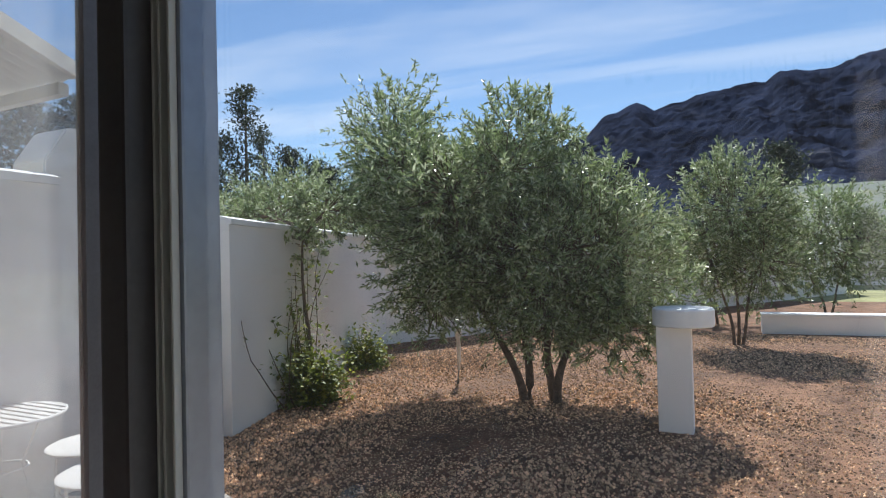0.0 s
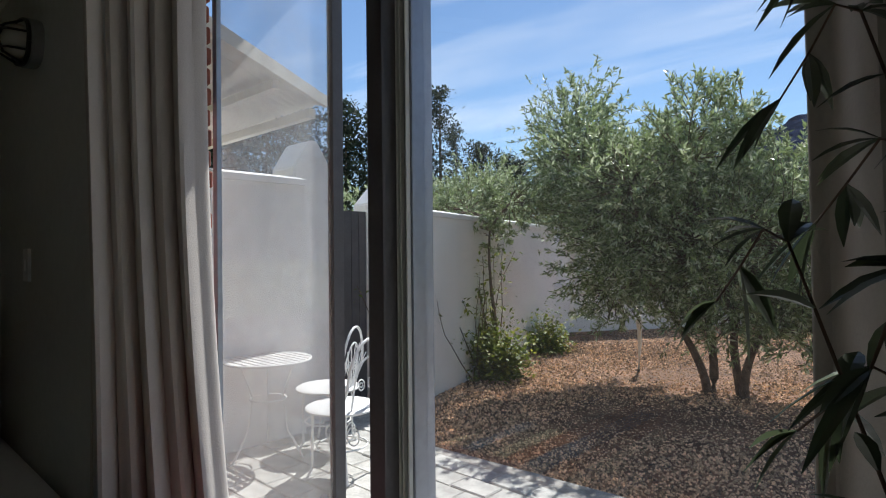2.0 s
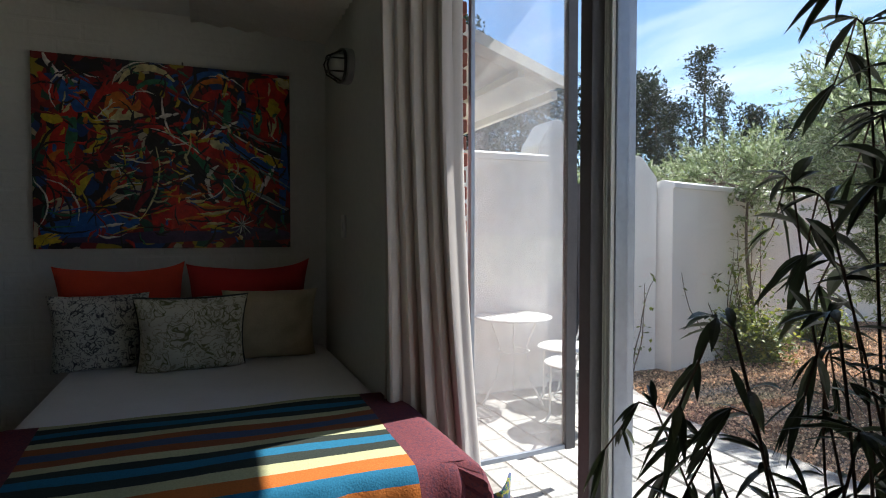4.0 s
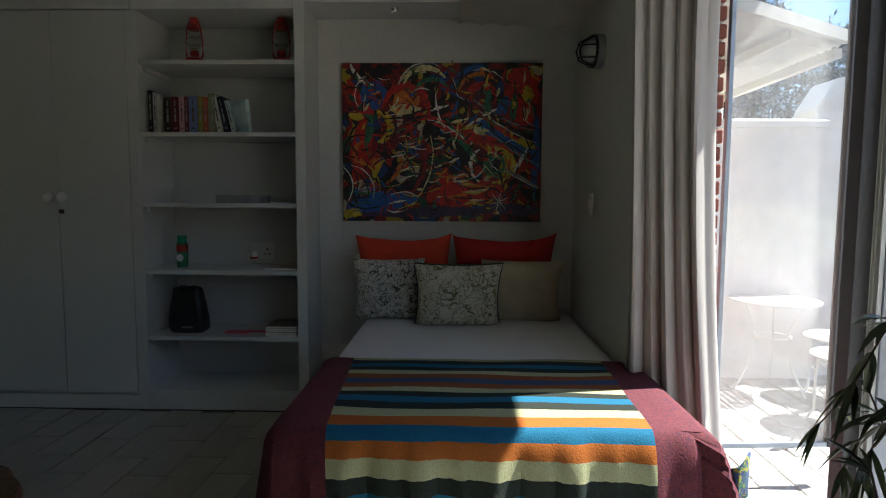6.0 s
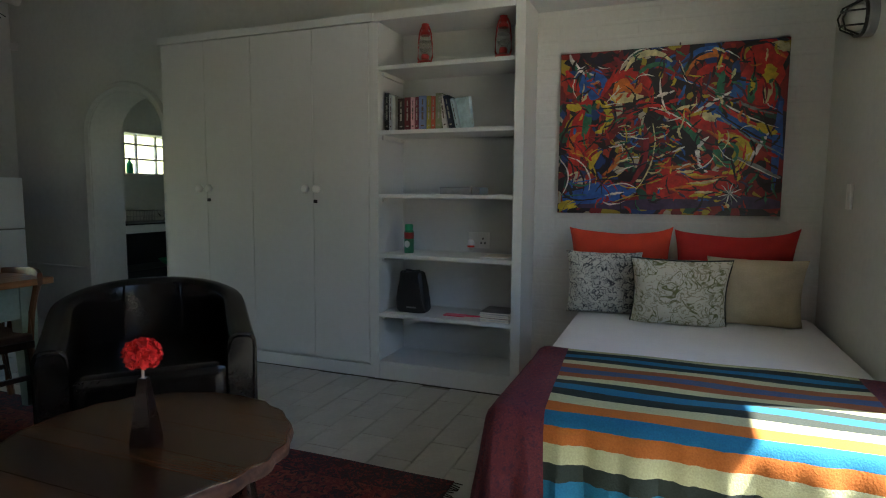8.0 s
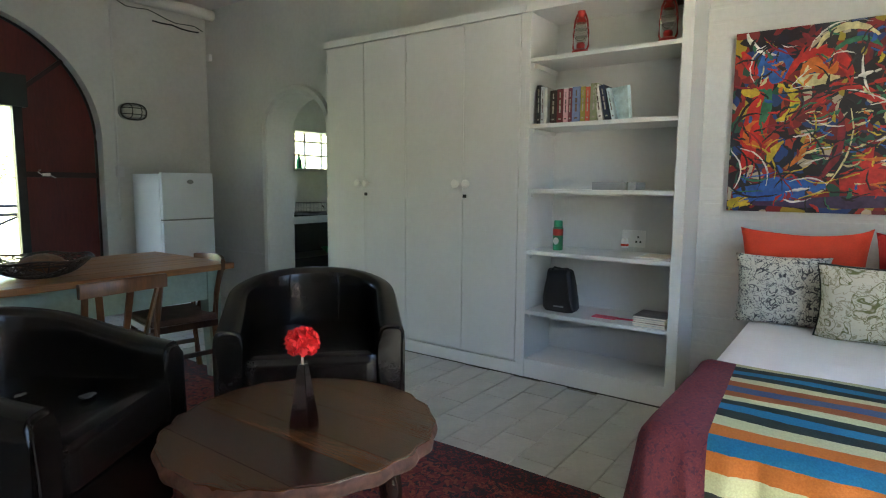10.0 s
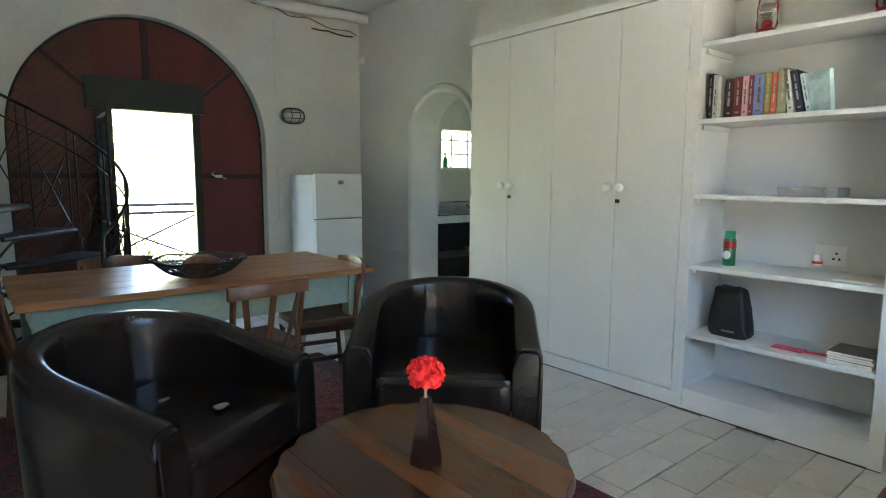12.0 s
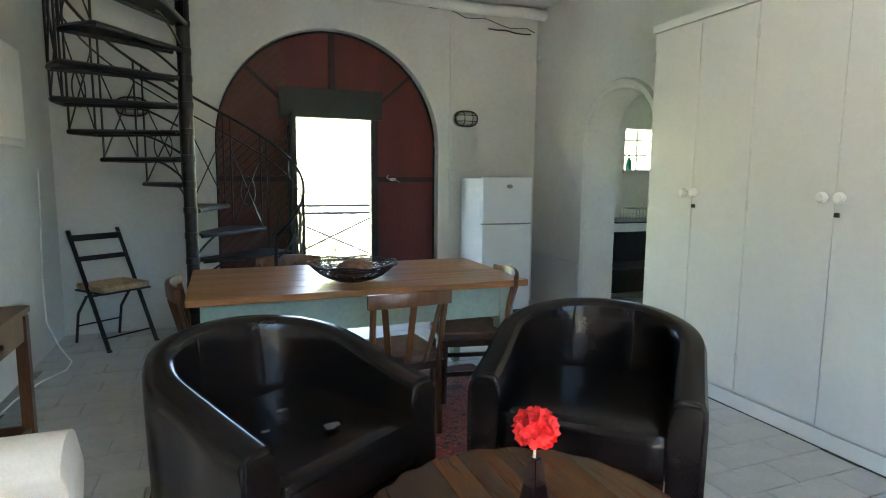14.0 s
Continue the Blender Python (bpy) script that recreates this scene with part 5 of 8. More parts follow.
    def ring(c, d, rr, a0, a1, width, nm, lift, sq=1.0):
        stroke([(c + rr * h / w * math.cos(radians(a0 + (a1 - a0) * i / 16)), d + rr * sq * math.sin(radians(a0 + (a1 - a0) * i / 16))) for i in range(17)], width, nm, lift)
    def dash(a, b, ang, ln, width, nm, lift=0.0014, curl=0.0):
        pts = []
        for i in range(9):
            q = i / 8 - 0.5
            an = radians(ang) + curl * q
            pts.append((a + ln * q * math.cos(an) * h / w, b + ln * q * math.sin(an)))
        stroke(pts, width, nm, lift)

    def spread(n, a0, a1, b0, b1, ang, ln, width, names, lift=0.0015, swing=12):
        for k in range(n):
            dash(a0 + (a1 - a0) * r.random(), b0 + (b1 - b0) * k / n, ang + r.uniform(-swing, swing), ln * r.uniform(0.6, 1.3), width * r.uniform(0.6, 1.2), names[k % len(names)], lift + 0.00001 * k, r.uniform(-0.8, 0.8))
    # grounds: red upper corner and side, blue water, dark middle, ochre foot
    dash(0.90, 0.80, 85, 0.45, 0.22, "red", 0.0002)
    dash(0.72, 0.52, -25, 0.40, 0.12, "red", 0.0002)
    dash(0.10, 0.50, 80, 0.55, 0.12, "red", 0.0002)
    dash(0.62, 0.18, 5, 0.5, 0.16, "red", 0.0002)
    dash(0.20, 0.12, 8, 0.45, 0.13, "blue", 0.0002)
    dash(0.78, 0.55, -30, 0.42, 0.10, "blue", 0.00025)
    dash(0.85, 0.08, -4, 0.5, 0.08, "violet", 0.0002)
    dash(0.97, 0.40, 88, 0.5, 0.05, "blue", 0.0003)
    dash(0.45, 0.06, 2, 0.9, 0.06, "violet", 0.0003)
    dash(0.48, 0.68, 60, 0.35, 0.12, "black", 0.0003)
    dash(0.60, 0.42, -60, 0.40, 0.10, "black", 0.0003)
    # left: blue ball, crescents, flames
    ring(0.17, 0.80, 0.055, 0, 360, 0.09, "blue", 0.0005)
    ring(0.17, 0.80, 0.115, 20, 200, 0.014, "black", 0.0011)
    ring(0.17, 0.80, 0.135, 100, 215, 0.009, "white", 0.0012)
    dash(0.09, 0.90, -40, 0.22, 0.03, "white", 0.0010, 0.6)
    dash(0.06, 0.83, -60, 0.16, 0.05, "red", 0.0007)
    ring(0.17, 0.60, 0.095, -85, 85, 0.055, "yellow", 0.0007)
    ring(0.17, 0.60, 0.13, -85, 75, 0.012, "black", 0.0012)
    dash(0.13, 0.58, 80, 0.20, 0.06, "green", 0.0006)
    dash(0.07, 0.67, -15, 0.10, 0.06, "yellow", 0.0006)
    ring(0.09, 0.45, 0.10, 60, 250, 0.012, "black", 0.0012)
    ring(0.12, 0.44, 0.07, 100, 330, 0.05, "orange", 0.0007)
    dash(0.12, 0.40, -70, 0.20, 0.05, "red", 0.0008, 0.8)
    dash(0.17, 0.33, 65, 0.16, 0.04, "yellow", 0.0009, -0.6)
    dash(0.28, 0.32, 62, 0.22, 0.035, "orange", 0.0008, 0.5)
    for k in range(7):
        dash(0.05 + 0.022 * k, 0.25 + 0.035 * (k % 3), 100 + 6 * k, 0.28, 0.010, ("white", "black", "red", "black", "white", "yellow", "black")[k], 0.0014 + 0.00002 * k, 0.9)
    # half sun under a red arch, leaf above
    ring(0.32, 0.70, 0.15, 5, 175, 0.055, "red", 0.0006)
    ring(0.32, 0.72, 0.07, 10, 170, 0.10, "orange", 0.0007)
    dash(0.32, 0.71, 0, 0.20, 0.06, "cream", 0.0009)
    dash(0.33, 0.66, 3, 0.36, 0.016, "black", 0.0012)
    ring(0.42, 0.82, 0.15, 35, 160, 0.035, "cream", 0.0008)
    ring(0.42, 0.82, 0.18, 60, 165, 0.008, "white", 0.0012)
    ring(0.45, 0.78, 0.12, 30, 160, 0.03, "green", 0.0009)
    dash(0.48, 0.70, -75, 0.24, 0.012, "white", 0.0013, 0.3)
    # winding road
    ring(0.43, 0.46, 0.17, 20, 165, 0.035, "red", 0.0009, 1.2)
    ring(0.43, 0.47, 0.20, 15, 165, 0.012, "black", 0.0013, 1.2)
    dash(0.41, 0.34, 78, 0.42, 0.045, "crimson", 0.0009, 0.5)
    dash(0.45, 0.34, 78, 0.42, 0.010, "cream", 0.0013, 0.5)
    dash(0.30, 0.60, 35, 0.28, 0.03, "crimson", 0.0009, -0.5)
    dash(0.54, 0.58, -28, 0.30, 0.035, "red", 0.0009, -0.3)
    dash(0.53, 0.60, -28, 0.28, 0.010, "white", 0.0013, -0.3)
    dash(0.51, 0.24, 85, 0.28, 0.06, "red", 0.0008)
    spread(16, 0.28, 0.36, 0.28, 0.56, 8, 0.10, 0.011, ("white", "green", "black", "cream"))
    spread(12, 0.44, 0.50, 0.20, 0.52, 20, 0.09, 0.012, ("yellow", "black", "cream", "green"))
    spread(14, 0.06, 0.36, 0.06, 0.24, 6, 0.16, 0.012, ("white", "blue", "black", "yellow", "green"))
    spread(12, 0.56, 0.70, 0.12, 0.30, 2, 0.18, 0.018, ("yellow", "cream", "black", "orange"))
    for k in range(5):
        dash(0.55 + 0.012 * k, 0.44 - 0.05 * k, 25 if k % 2 else 150, 0.08, 0.014, "white" if k % 2 else "blue", 0.0016)
    # little houses in the middle
    for k in range(8):
        dash(0.49 + 0.025 * k, 0.72 - 0.02 * k + 0.05 * (k % 2), 70 if k % 2 else 15, 0.12, 0.022, ("white", "black", "red", "blue", "cream", "black", "yellow", "crimson")[k], 0.0013 + 0.00002 * k)
    dash(0.55, 0.83, -25, 0.25, 0.02, "crimson", 0.0012)
    dash(0.57, 0.80, -25, 0.22, 0.014, "blue", 0.0012)
    dash(0.60, 0.52, -55, 0.34, 0.05, "green", 0.0008)
    # upper right arches, vase, long beams
    ring(0.68, 0.80, 0.17, 55, 175, 0.035, "blue", 0.0007)
    ring(0.69, 0.79, 0.14, 40, 178, 0.03, "orange", 0.0008)
    ring(0.70, 0.79, 0.17, 40, 110, 0.009, "white", 0.0012)
    ring(0.70, 0.77, 0.09, 20, 180, 0.06, "red", 0.0009)
    ring(0.88, 0.80, 0.18, 60, 175, 0.022, "black", 0.0010)
    dash(0.73, 0.74, 85, 0.20, 0.05, "green", 0.0009)
    dash(0.80, 0.72, 70, 0.16, 0.07, "blue", 0.0007)
    dash(0.92, 0.80, 88, 0.12, 0.09, "yellow", 0.0008)
    dash(0.92, 0.70, 80, 0.13, 0.05, "cream", 0.0009)
    dash(0.86, 0.72, 85, 0.20, 0.05, "green", 0.0008)
    dash(0.97, 0.95, -20, 0.12, 0.05, "cream", 0.0007)
    for k, (nm, wd) in enumerate((("grey", 0.020), ("black", 0.014), ("white", 0.010), ("red", 0.03), ("blue", 0.025), ("black", 0.012), ("grey", 0.014))):
        dash(0.80 + 0.01 * k, 0.66 - 0.035 * k, -27 - k, 0.42, wd, nm, 0.0010 + 0.00003 * k, 0.15)
    dash(0.70, 0.66, 30, 0.22, 0.022, "white", 0.0013)
    dash(0.68, 0.58, -30, 0.12, 0.05, "cream", 0.0011)
    dash(0.91, 0.50, -20, 0.16, 0.055, "yellow", 0.0011)
    dash(0.90, 0.40, 60, 0.18, 0.03, "white", 0.0010)
    # ring with green heart, star, foot strokes
    ring(0.77, 0.36, 0.11, -100, 110, 0.05, "yellow", 0.0008)
    ring(0.77, 0.36, 0.145, -70, 100, 0.012, "black", 0.0012)
    ring(0.77, 0.36, 0.055, 0, 360, 0.05, "green", 0.0009)
    ring(0.74, 0.36, 0.12, 120, 240, 0.028, "white", 0.0012)
    dash(0.74, 0.45, -35, 0.18, 0.02, "orange", 0.0013)
    dash(0.90, 0.28, -28, 0.26, 0.03, "grey", 0.0009)
    dash(0.90, 0.27, -28, 0.24, 0.008, "white", 0.0013)
    for k in range(6):
        dash(0.79, 0.13, 20 + 28 * k, 0.13, 0.007, "grey" if k % 2 else "white", 0.0013 + 0.00002 * k)
    dash(0.04, 0.05, 15, 0.14, 0.05, "yellow", 0.0008)
    spread(220, 0.03, 0.97, 0.03, 0.97, 60, 0.06, 0.018, ("red", "black", "yellow", "crimson", "blue", "black", "orange", "green", "cream", "red", "black"), 0.0006, 90)
    spread(110, 0.03, 0.97, 0.03, 0.97, 60, 0.11, 0.014, ("black", "crimson", "green", "black", "violet", "red", "black"), 0.0008, 90)
    spread(46, 0.03, 0.97, 0.03, 0.97, 60, 0.16, 0.012, ("black", "black", "crimson", "black"), 0.0019, 90)
    spread(24, 0.05, 0.95, 0.30, 0.95, 60, 0.10, 0.008, ("white", "cream", "white", "yellow"), 0.0021, 90)
    part("hanging_nail", tube([(0.0, y0 + 0.55 * w, z1 + 0.012), (0.03, y0 + 0.55 * w, z1 + 0.014)], 0.004, 6), BLACK_METAL, p)


painting()


# ---- rug, coffee table, vase ----
def rug():
    r = thing("rug", (0, 0, 0), "dark red woven rug with fringed ends under the chairs", "rug")
    x0, x1, y0, y1 = -1.40, 0.62, -4.72, -1.46
    bm = bmesh.new()
    nx, ny = 24, 36
    g = [[bm.verts.new((x0 + (x1 - x0) * i / nx, y0 + (y1 - y0) * j / ny, 0.009 + 0.0015 * math.sin(i * 1.3 + j * 0.7))) for i in range(nx + 1)] for j in range(ny + 1)]
    for j in range(ny):
        for i in range(nx):
            f = bm.faces.new((g[j][i], g[j][i + 1], g[j + 1][i + 1], g[j + 1][i]))
            edge = min(i, nx - 1 - i, j * 0.7, (ny - 1 - j) * 0.7)
            f.material_index = 1 if edge < 1.4 or 2.2 < edge < 2.9 else 0
    ob = part("woven_field", bm, [RUG, RUG_EDGE], r)
    so = ob.modifiers.new("thick", "SOLIDIFY")
    so.thickness, so.offset = 0.007, -1
    for yy, s in ((y0, -1), (y1, 1)):
        bm = bmesh.new()
        for k in range(120):
            x = x0 + (x1 - x0) * (k + 0.5) / 120
            bar((x, yy, 0.006), (x + rnd.uniform(-0.012, 0.012), yy + s * rnd.uniform(0.03, 0.05), 0.003), 0.004, 0.003, bm)
        part("fringe", bm, WIRE_BROWN, r, "dark knotted fringe")


rug()
CT = (-0.42, -2.15)


def coffee_table():
    c = thing("coffee_table", (CT[0], CT[1], 0), "round live-edge wooden coffee table with scalloped bark rim", "coffee table", rz=90)
    n = 120
    def rim(a):
        return 0.44 * (1 + 0.012 * math.sin(21 * a) + 0.012 * abs(math.sin(13 * a + 0.6)) + 0.012 * math.sin(3 * a))
    # boards cut from the disc, run along local x
    cuts = [(-0.50, -0.30, SLAB), (-0.30, -0.12, SLAB_DARK), (-0.12, -0.03, SLAB_PALE), (-0.03, 0.14, SLAB), (0.14, 0.30, SLAB_PALE), (0.30, 0.50, SLAB)]
    for y0, y1, mat in cuts:
        top, bot = [], []
        ys = [y0 + 0.001 + (y1 - y0 - 0.002) * k / 14 for k in range(15)]
        ok = []
        for y in ys:
            lo, hi = 0.0, 0.5
            for _ in range(24):
                mid = (lo + hi) / 2
                a = math.atan2(y, mid)
                if math.hypot(mid, y) < rim(a):
                    lo = mid
                else:
                    hi = mid
            lo2, hi2 = 0.0, 0.5
            for _ in range(24):
                mid = (lo2 + hi2) / 2
                a = math.atan2(y, -mid)
                if math.hypot(mid, y) < rim(a):
                    lo2 = mid
                else:
                    hi2 = mid
            if lo > 0.02 and abs(y) < 0.45:
                ok.append((y, -lo2, lo))
        if len(ok) < 3:
            continue
        outl = [(b, y) for y, a, b in ok] + [(a, y) for y, a, b in reversed(ok)]
        part("board", prism(outl, "z", 0.435, 0.48), mat, c)
    bm = bmesh.new()
    rings = []
    for k, z in ((0.985, 0.43), (1.012, 0.44), (1.02, 0.458), (1.008, 0.474), (0.985, 0.481)):
        rings.append([bm.verts.new((rim(2 * math.pi * i / n) * k * math.cos(2 * math.pi * i / n), rim(2 * math.pi * i / n) * k * math.sin(2 * math.pi * i / n), z)) for i in range(n)])
    for p, q in zip(rings, rings[1:]):
        for i in range(n):
            bm.faces.new((p[i], p[(i + 1) % n], q[(i + 1) % n], q[i]))
    part("bark_rim", bm, BARK, c, "rough reddish bark edge", True)
    for k in range(4):
        a = radians(45 + 90 * k)
        part("leg", tube([(0.27 * math.cos(a), 0.27 * math.sin(a), 0.434), (0.30 * math.cos(a), 0.30 * math.sin(a), 0.22), (0.31 * math.cos(a), 0.31 * math.sin(a), 0.012)], 0.045, 12, taper=0.035), SLAB_DARK, c, "", True)
    part("under_brace", box(-0.30, 0.30, -0.03, 0.03, 0.37, 0.434, 0.004), SLAB_DARK, c)


coffee_table()
vs = thing("vase", (-0.405, -2.12, 0.481), "tapering dark maroon glass bud vase", "vase", rz=20)
bm = bmesh.new()
secs = [[bm.verts.new((sx * r, sy * r, z)) for sx, sy in ((-1, -1), (1, -1), (1, 1), (-1, 1))] for r, z in ((0.036, 0), (0.036, 0.012), (0.014, 0.20), (0.012, 0.21))]
for p, q in zip(secs, secs[1:]):
    for i in range(4):
        bm.faces.new((p[i], p[(i + 1) % 4], q[(i + 1) % 4], q[i]))
bm.faces.new(secs[0])
bm.faces.new(secs[-1])
bmesh.ops.bevel(bm, geom=bm.edges[:], offset=0.002, segments=2, affect="EDGES")
part("body", bm, PURPLE_GLASS, vs)
fl = thing("red_flower", (-0.405, -2.12, 0.60), "bright red ruffled geranium head standing in the vase", "flower")
part("stem", tube([(0, 0, 0.02), (0.004, 0.002, 0.08), (0.002, 0.0, 0.125)], 0.004, 8), material("pale_stem", (0.45, 0.36, 0.28), 0.6), fl, "pale stem")
bm = bmesh.new()
for k in range(420):
    d = unit()
    if d.z < -0.75:
        continue
    c0 = Vector((0, 0, 0.165)) + Vector((d.x * 0.051, d.y * 0.051, d.z * 0.045)) * rnd.uniform(0.55, 1.0)
    t1 = d.cross(unit()).normalized()
    t2 = d.cross(t1)
    w = rnd.uniform(0.011, 0.017)
    vsx = [bm.verts.new(c0 + t1 * w * math.cos(q) + t2 * w * math.sin(q) + d * (0.007 * math.sin(2 * q + k) + 0.004)) for q in (0, 1.05, 2.1, 3.14, 4.19, 5.24)]
    ctr = bm.verts.new(c0 - d * 0.006)
    for i in range(6):
        bm.faces.new((ctr, vsx[i], vsx[(i + 1) % 6]))
part("petals", bm, FLOWER_RED, fl, "ruffled scarlet petals")


# ---- tub chairs ----
def tub_chair(at, rz, label):
    """Faces local -y."""
    c = thing("tub_chair", (at[0], at[1], 0.0), label, "armchair", "tub chairs", rz=rz)
    # centre line of the shell: front of one arm, round the back, front of the other
    hw, back, front = 0.31, 0.315, -0.33
    path = []
    for k in range(9):
        path.append((-hw, front + (0.03 - front) * k / 9))
    for k in range(25):
        a = math.pi - math.pi * k / 24
        path.append((hw * math.cos(a), 0.03 + (back - 0.03) * math.sin(a)))
    for k in range(9):
        path.append((hw, 0.03 + (front - 0.03) * (k + 1) / 9))
    n = len(path)
    bm = bmesh.new()
    rows_ = []
    for i, (x, y) in enumerate(path):
        p0, p1 = path[max(0, i - 1)], path[min(n - 1, i + 1)]
        d = Vector((p1[0] - p0[0], p1[1] - p0[1]))
        d.normalize()
        nx_, ny_ = -d.y, d.x
        s = (y - front) / (back - front)
        e = s * s * (3 - 2 * s)
        top = 0.63 + 0.17 * (0.75 * s + 0.25 * e)
        th = 0.058 - 0.010 * e
        lean = 0.02 * e
        prof = [(1.0, 0.03), (1.02, 0.30), (1.05, top - 0.075), (1.03, top - 0.032), (0.85, top - 0.009), (0.45, top), (-0.25, top + 0.002), (-0.62, top - 0.008),
                (-0.80, top - 0.03), (-0.84, top - 0.09), (-0.84, 0.46), (-0.84, 0.30)]
        row = [bm.verts.new((x + nx_ * th * k + nx_ * lean * (z / 0.8), y + ny_ * th * k + ny_ * lean * (z / 0.8), z)) for k, z in prof]
        rows_.append(row)
    m = len(rows_[0])
    for p, q in zip(rows_, rows_[1:]):
        for k in range(m):
            bm.faces.new((p[k], p[(k + 1) % m], q[(k + 1) % m], q[k]))
    for row in (rows_[0], rows_[-1]):
        bm.faces.new(row)
    bmesh.ops.bevel(bm, geom=[e for e in bm.edges if len(e.link_faces) == 2 and any(len(f.verts) > 6 for f in e.link_faces)], offset=0.014, segments=3, affect="EDGES")
    part("shell", bm, LEATHER, c, "", True)
    bm = box(-0.262, 0.262, -0.35, 0.235, 0.345, 0.515, 0.05, seg=4)
    for v in bm.verts:
        if v.co.z > 0.48:
            v.co.z += 0.022 * (1 - (v.co.x / 0.26) ** 2) * (1 - ((v.co.y + 0.07) / 0.3) ** 2)
    bmesh.ops.subdivide_edges(bm, edges=[e for e in bm.edges if e.calc_length() > 0.2], cuts=5, use_grid_fill=True)
    part("seat", bm, LEATHER, c, "", True)
    part("front_panel", box(-0.258, 0.258, -0.335, -0.285, 0.035, 0.34, 0.008), LEATHER, c)
    part("base", box(-0.22, 0.22, -0.28, 0.20, 0.05, 0.32), BLACK_PLASTIC, c)
    for sx in (-1, 1):
        part("seam", tube([(sx * 0.115, 0.235, 0.53), (sx * 0.118, 0.252, 0.62), (sx * 0.115, 0.262, 0.72), (sx * 0.112, 0.272, 0.775)], 0.0035, 6), LEATHER, c)
        part("arm_piping", tube([(sx * 0.352, -0.338, 0.05), (sx * 0.355, -0.342, 0.35), (sx * 0.36, -0.335, 0.58), (sx * 0.345, -0.31, 0.63)], 0.004, 6), LEATHER, c)
        for sy in (-0.28, 0.22):
            part("foot", lathe([(0.0, 0), (0.018, 0), (0.022, 0.05), (0, 0.051)], 12, (sx * 0.24, sy, 0.0)), BLACK_PLASTIC, c)
    c.scale = (1.12, 1.10, 1.02)
    return c


def facing(fx, fy):
    return math.degrees(math.atan2(fx, -fy))


fA, fB = Vector((0.68, 0.73)), Vector((-0.54, 0.84))
pA, pB = Vector((-0.92, -2.66)) - fA * 0.27, Vector((-0.027, -2.742)) - fB * 0.27
tub_chair((pA.x, pA.y), facing(fA.x, fA.y), "black leather tub chair near the wardrobe")
chB = tub_chair((pB.x, pB.y), facing(fB.x, fB.y), "black leather tub chair with a scuffed torn seat")
for k, (x, y, s) in enumerate(((0.03, -0.20, 0.8), (0.0, 0.0, 0.45), (-0.12, -0.08, 0.3))):
    bm = bmesh.new()
    zt = 0.5165 + 0.022 * (1 - (x / 0.26) ** 2) * (1 - ((y + 0.07) / 0.3) ** 2)
    pts = [bm.verts.new((x + s * 0.034 * (1 + 0.5 * math.sin(3.1 * i + k)) * math.cos(i * 0.7), y + s * 0.024 * (1 + 0.4 * math.cos(2.3 * i)) * math.sin(i * 0.7), zt)) for i in range(9)]
    bm.faces.new(pts)
    o = part("torn_patch", bm, SCUFF, chB, "pale worn patch in the leather")
    so = o.modifiers.new("thick", "SOLIDIFY")
    so.thickness = 0.004


# ---- dining table and chairs ----
def dining_table():
    t = thing("dining_table", (0, 0, 0), "long farmhouse table with oiled oak top and sage green apron", "dining table")
    x0, x1, y0, y1 = -1.43, 0.475, -4.98, -3.985
    for k in range(5):
        a, b = y0 + (y1 - y0) * k / 5, y0 + (y1 - y0) * (k + 1) / 5
        part("plank", box(x0, x1, a + 0.0008, b - 0.0008, 0.722, 0.76, 0.003, seg=1), OAK, t)
    for a, b, c, d in ((x0 + 0.09, x1 - 0.09, y1 - 0.10, y1 - 0.075), (x0 + 0.09, x1 - 0.09, y0 + 0.075, y0 + 0.10), (x0 + 0.085, x0 + 0.11, y0 + 0.10, y1 - 0.10), (x1 - 0.11, x1 - 0.085, y0 + 0.10, y1 - 0.10)):
        part("apron", box(a, b, c, d, 0.53, 0.7215, 0.003), GREEN_APRON, t, "sage green painted apron")
    for x in (x0 + 0.11, x1 - 0.11):
        for y in (y0 + 0.11, y1 - 0.11):
            bm = bmesh.new()
            q = [[bm.verts.new((x + sx * r, y + sy * r, z)) for sx, sy in ((-1, -1), (1, -1), (1, 1), (-1, 1))] for r, z in ((0.026, 0), (0.045, 0.5), (0.045, 0.72))]
            for p0, p1 in zip(q, q[1:]):
                for i in range(4):
                    bm.faces.new((p0[i], p0[(i + 1) % 4], p1[(i + 1) % 4], p1[i]))
            bm.faces.new(q[0])
            bm.faces.new(q[-1])
            part("leg", bm, GREEN_APRON, t)


dining_table()


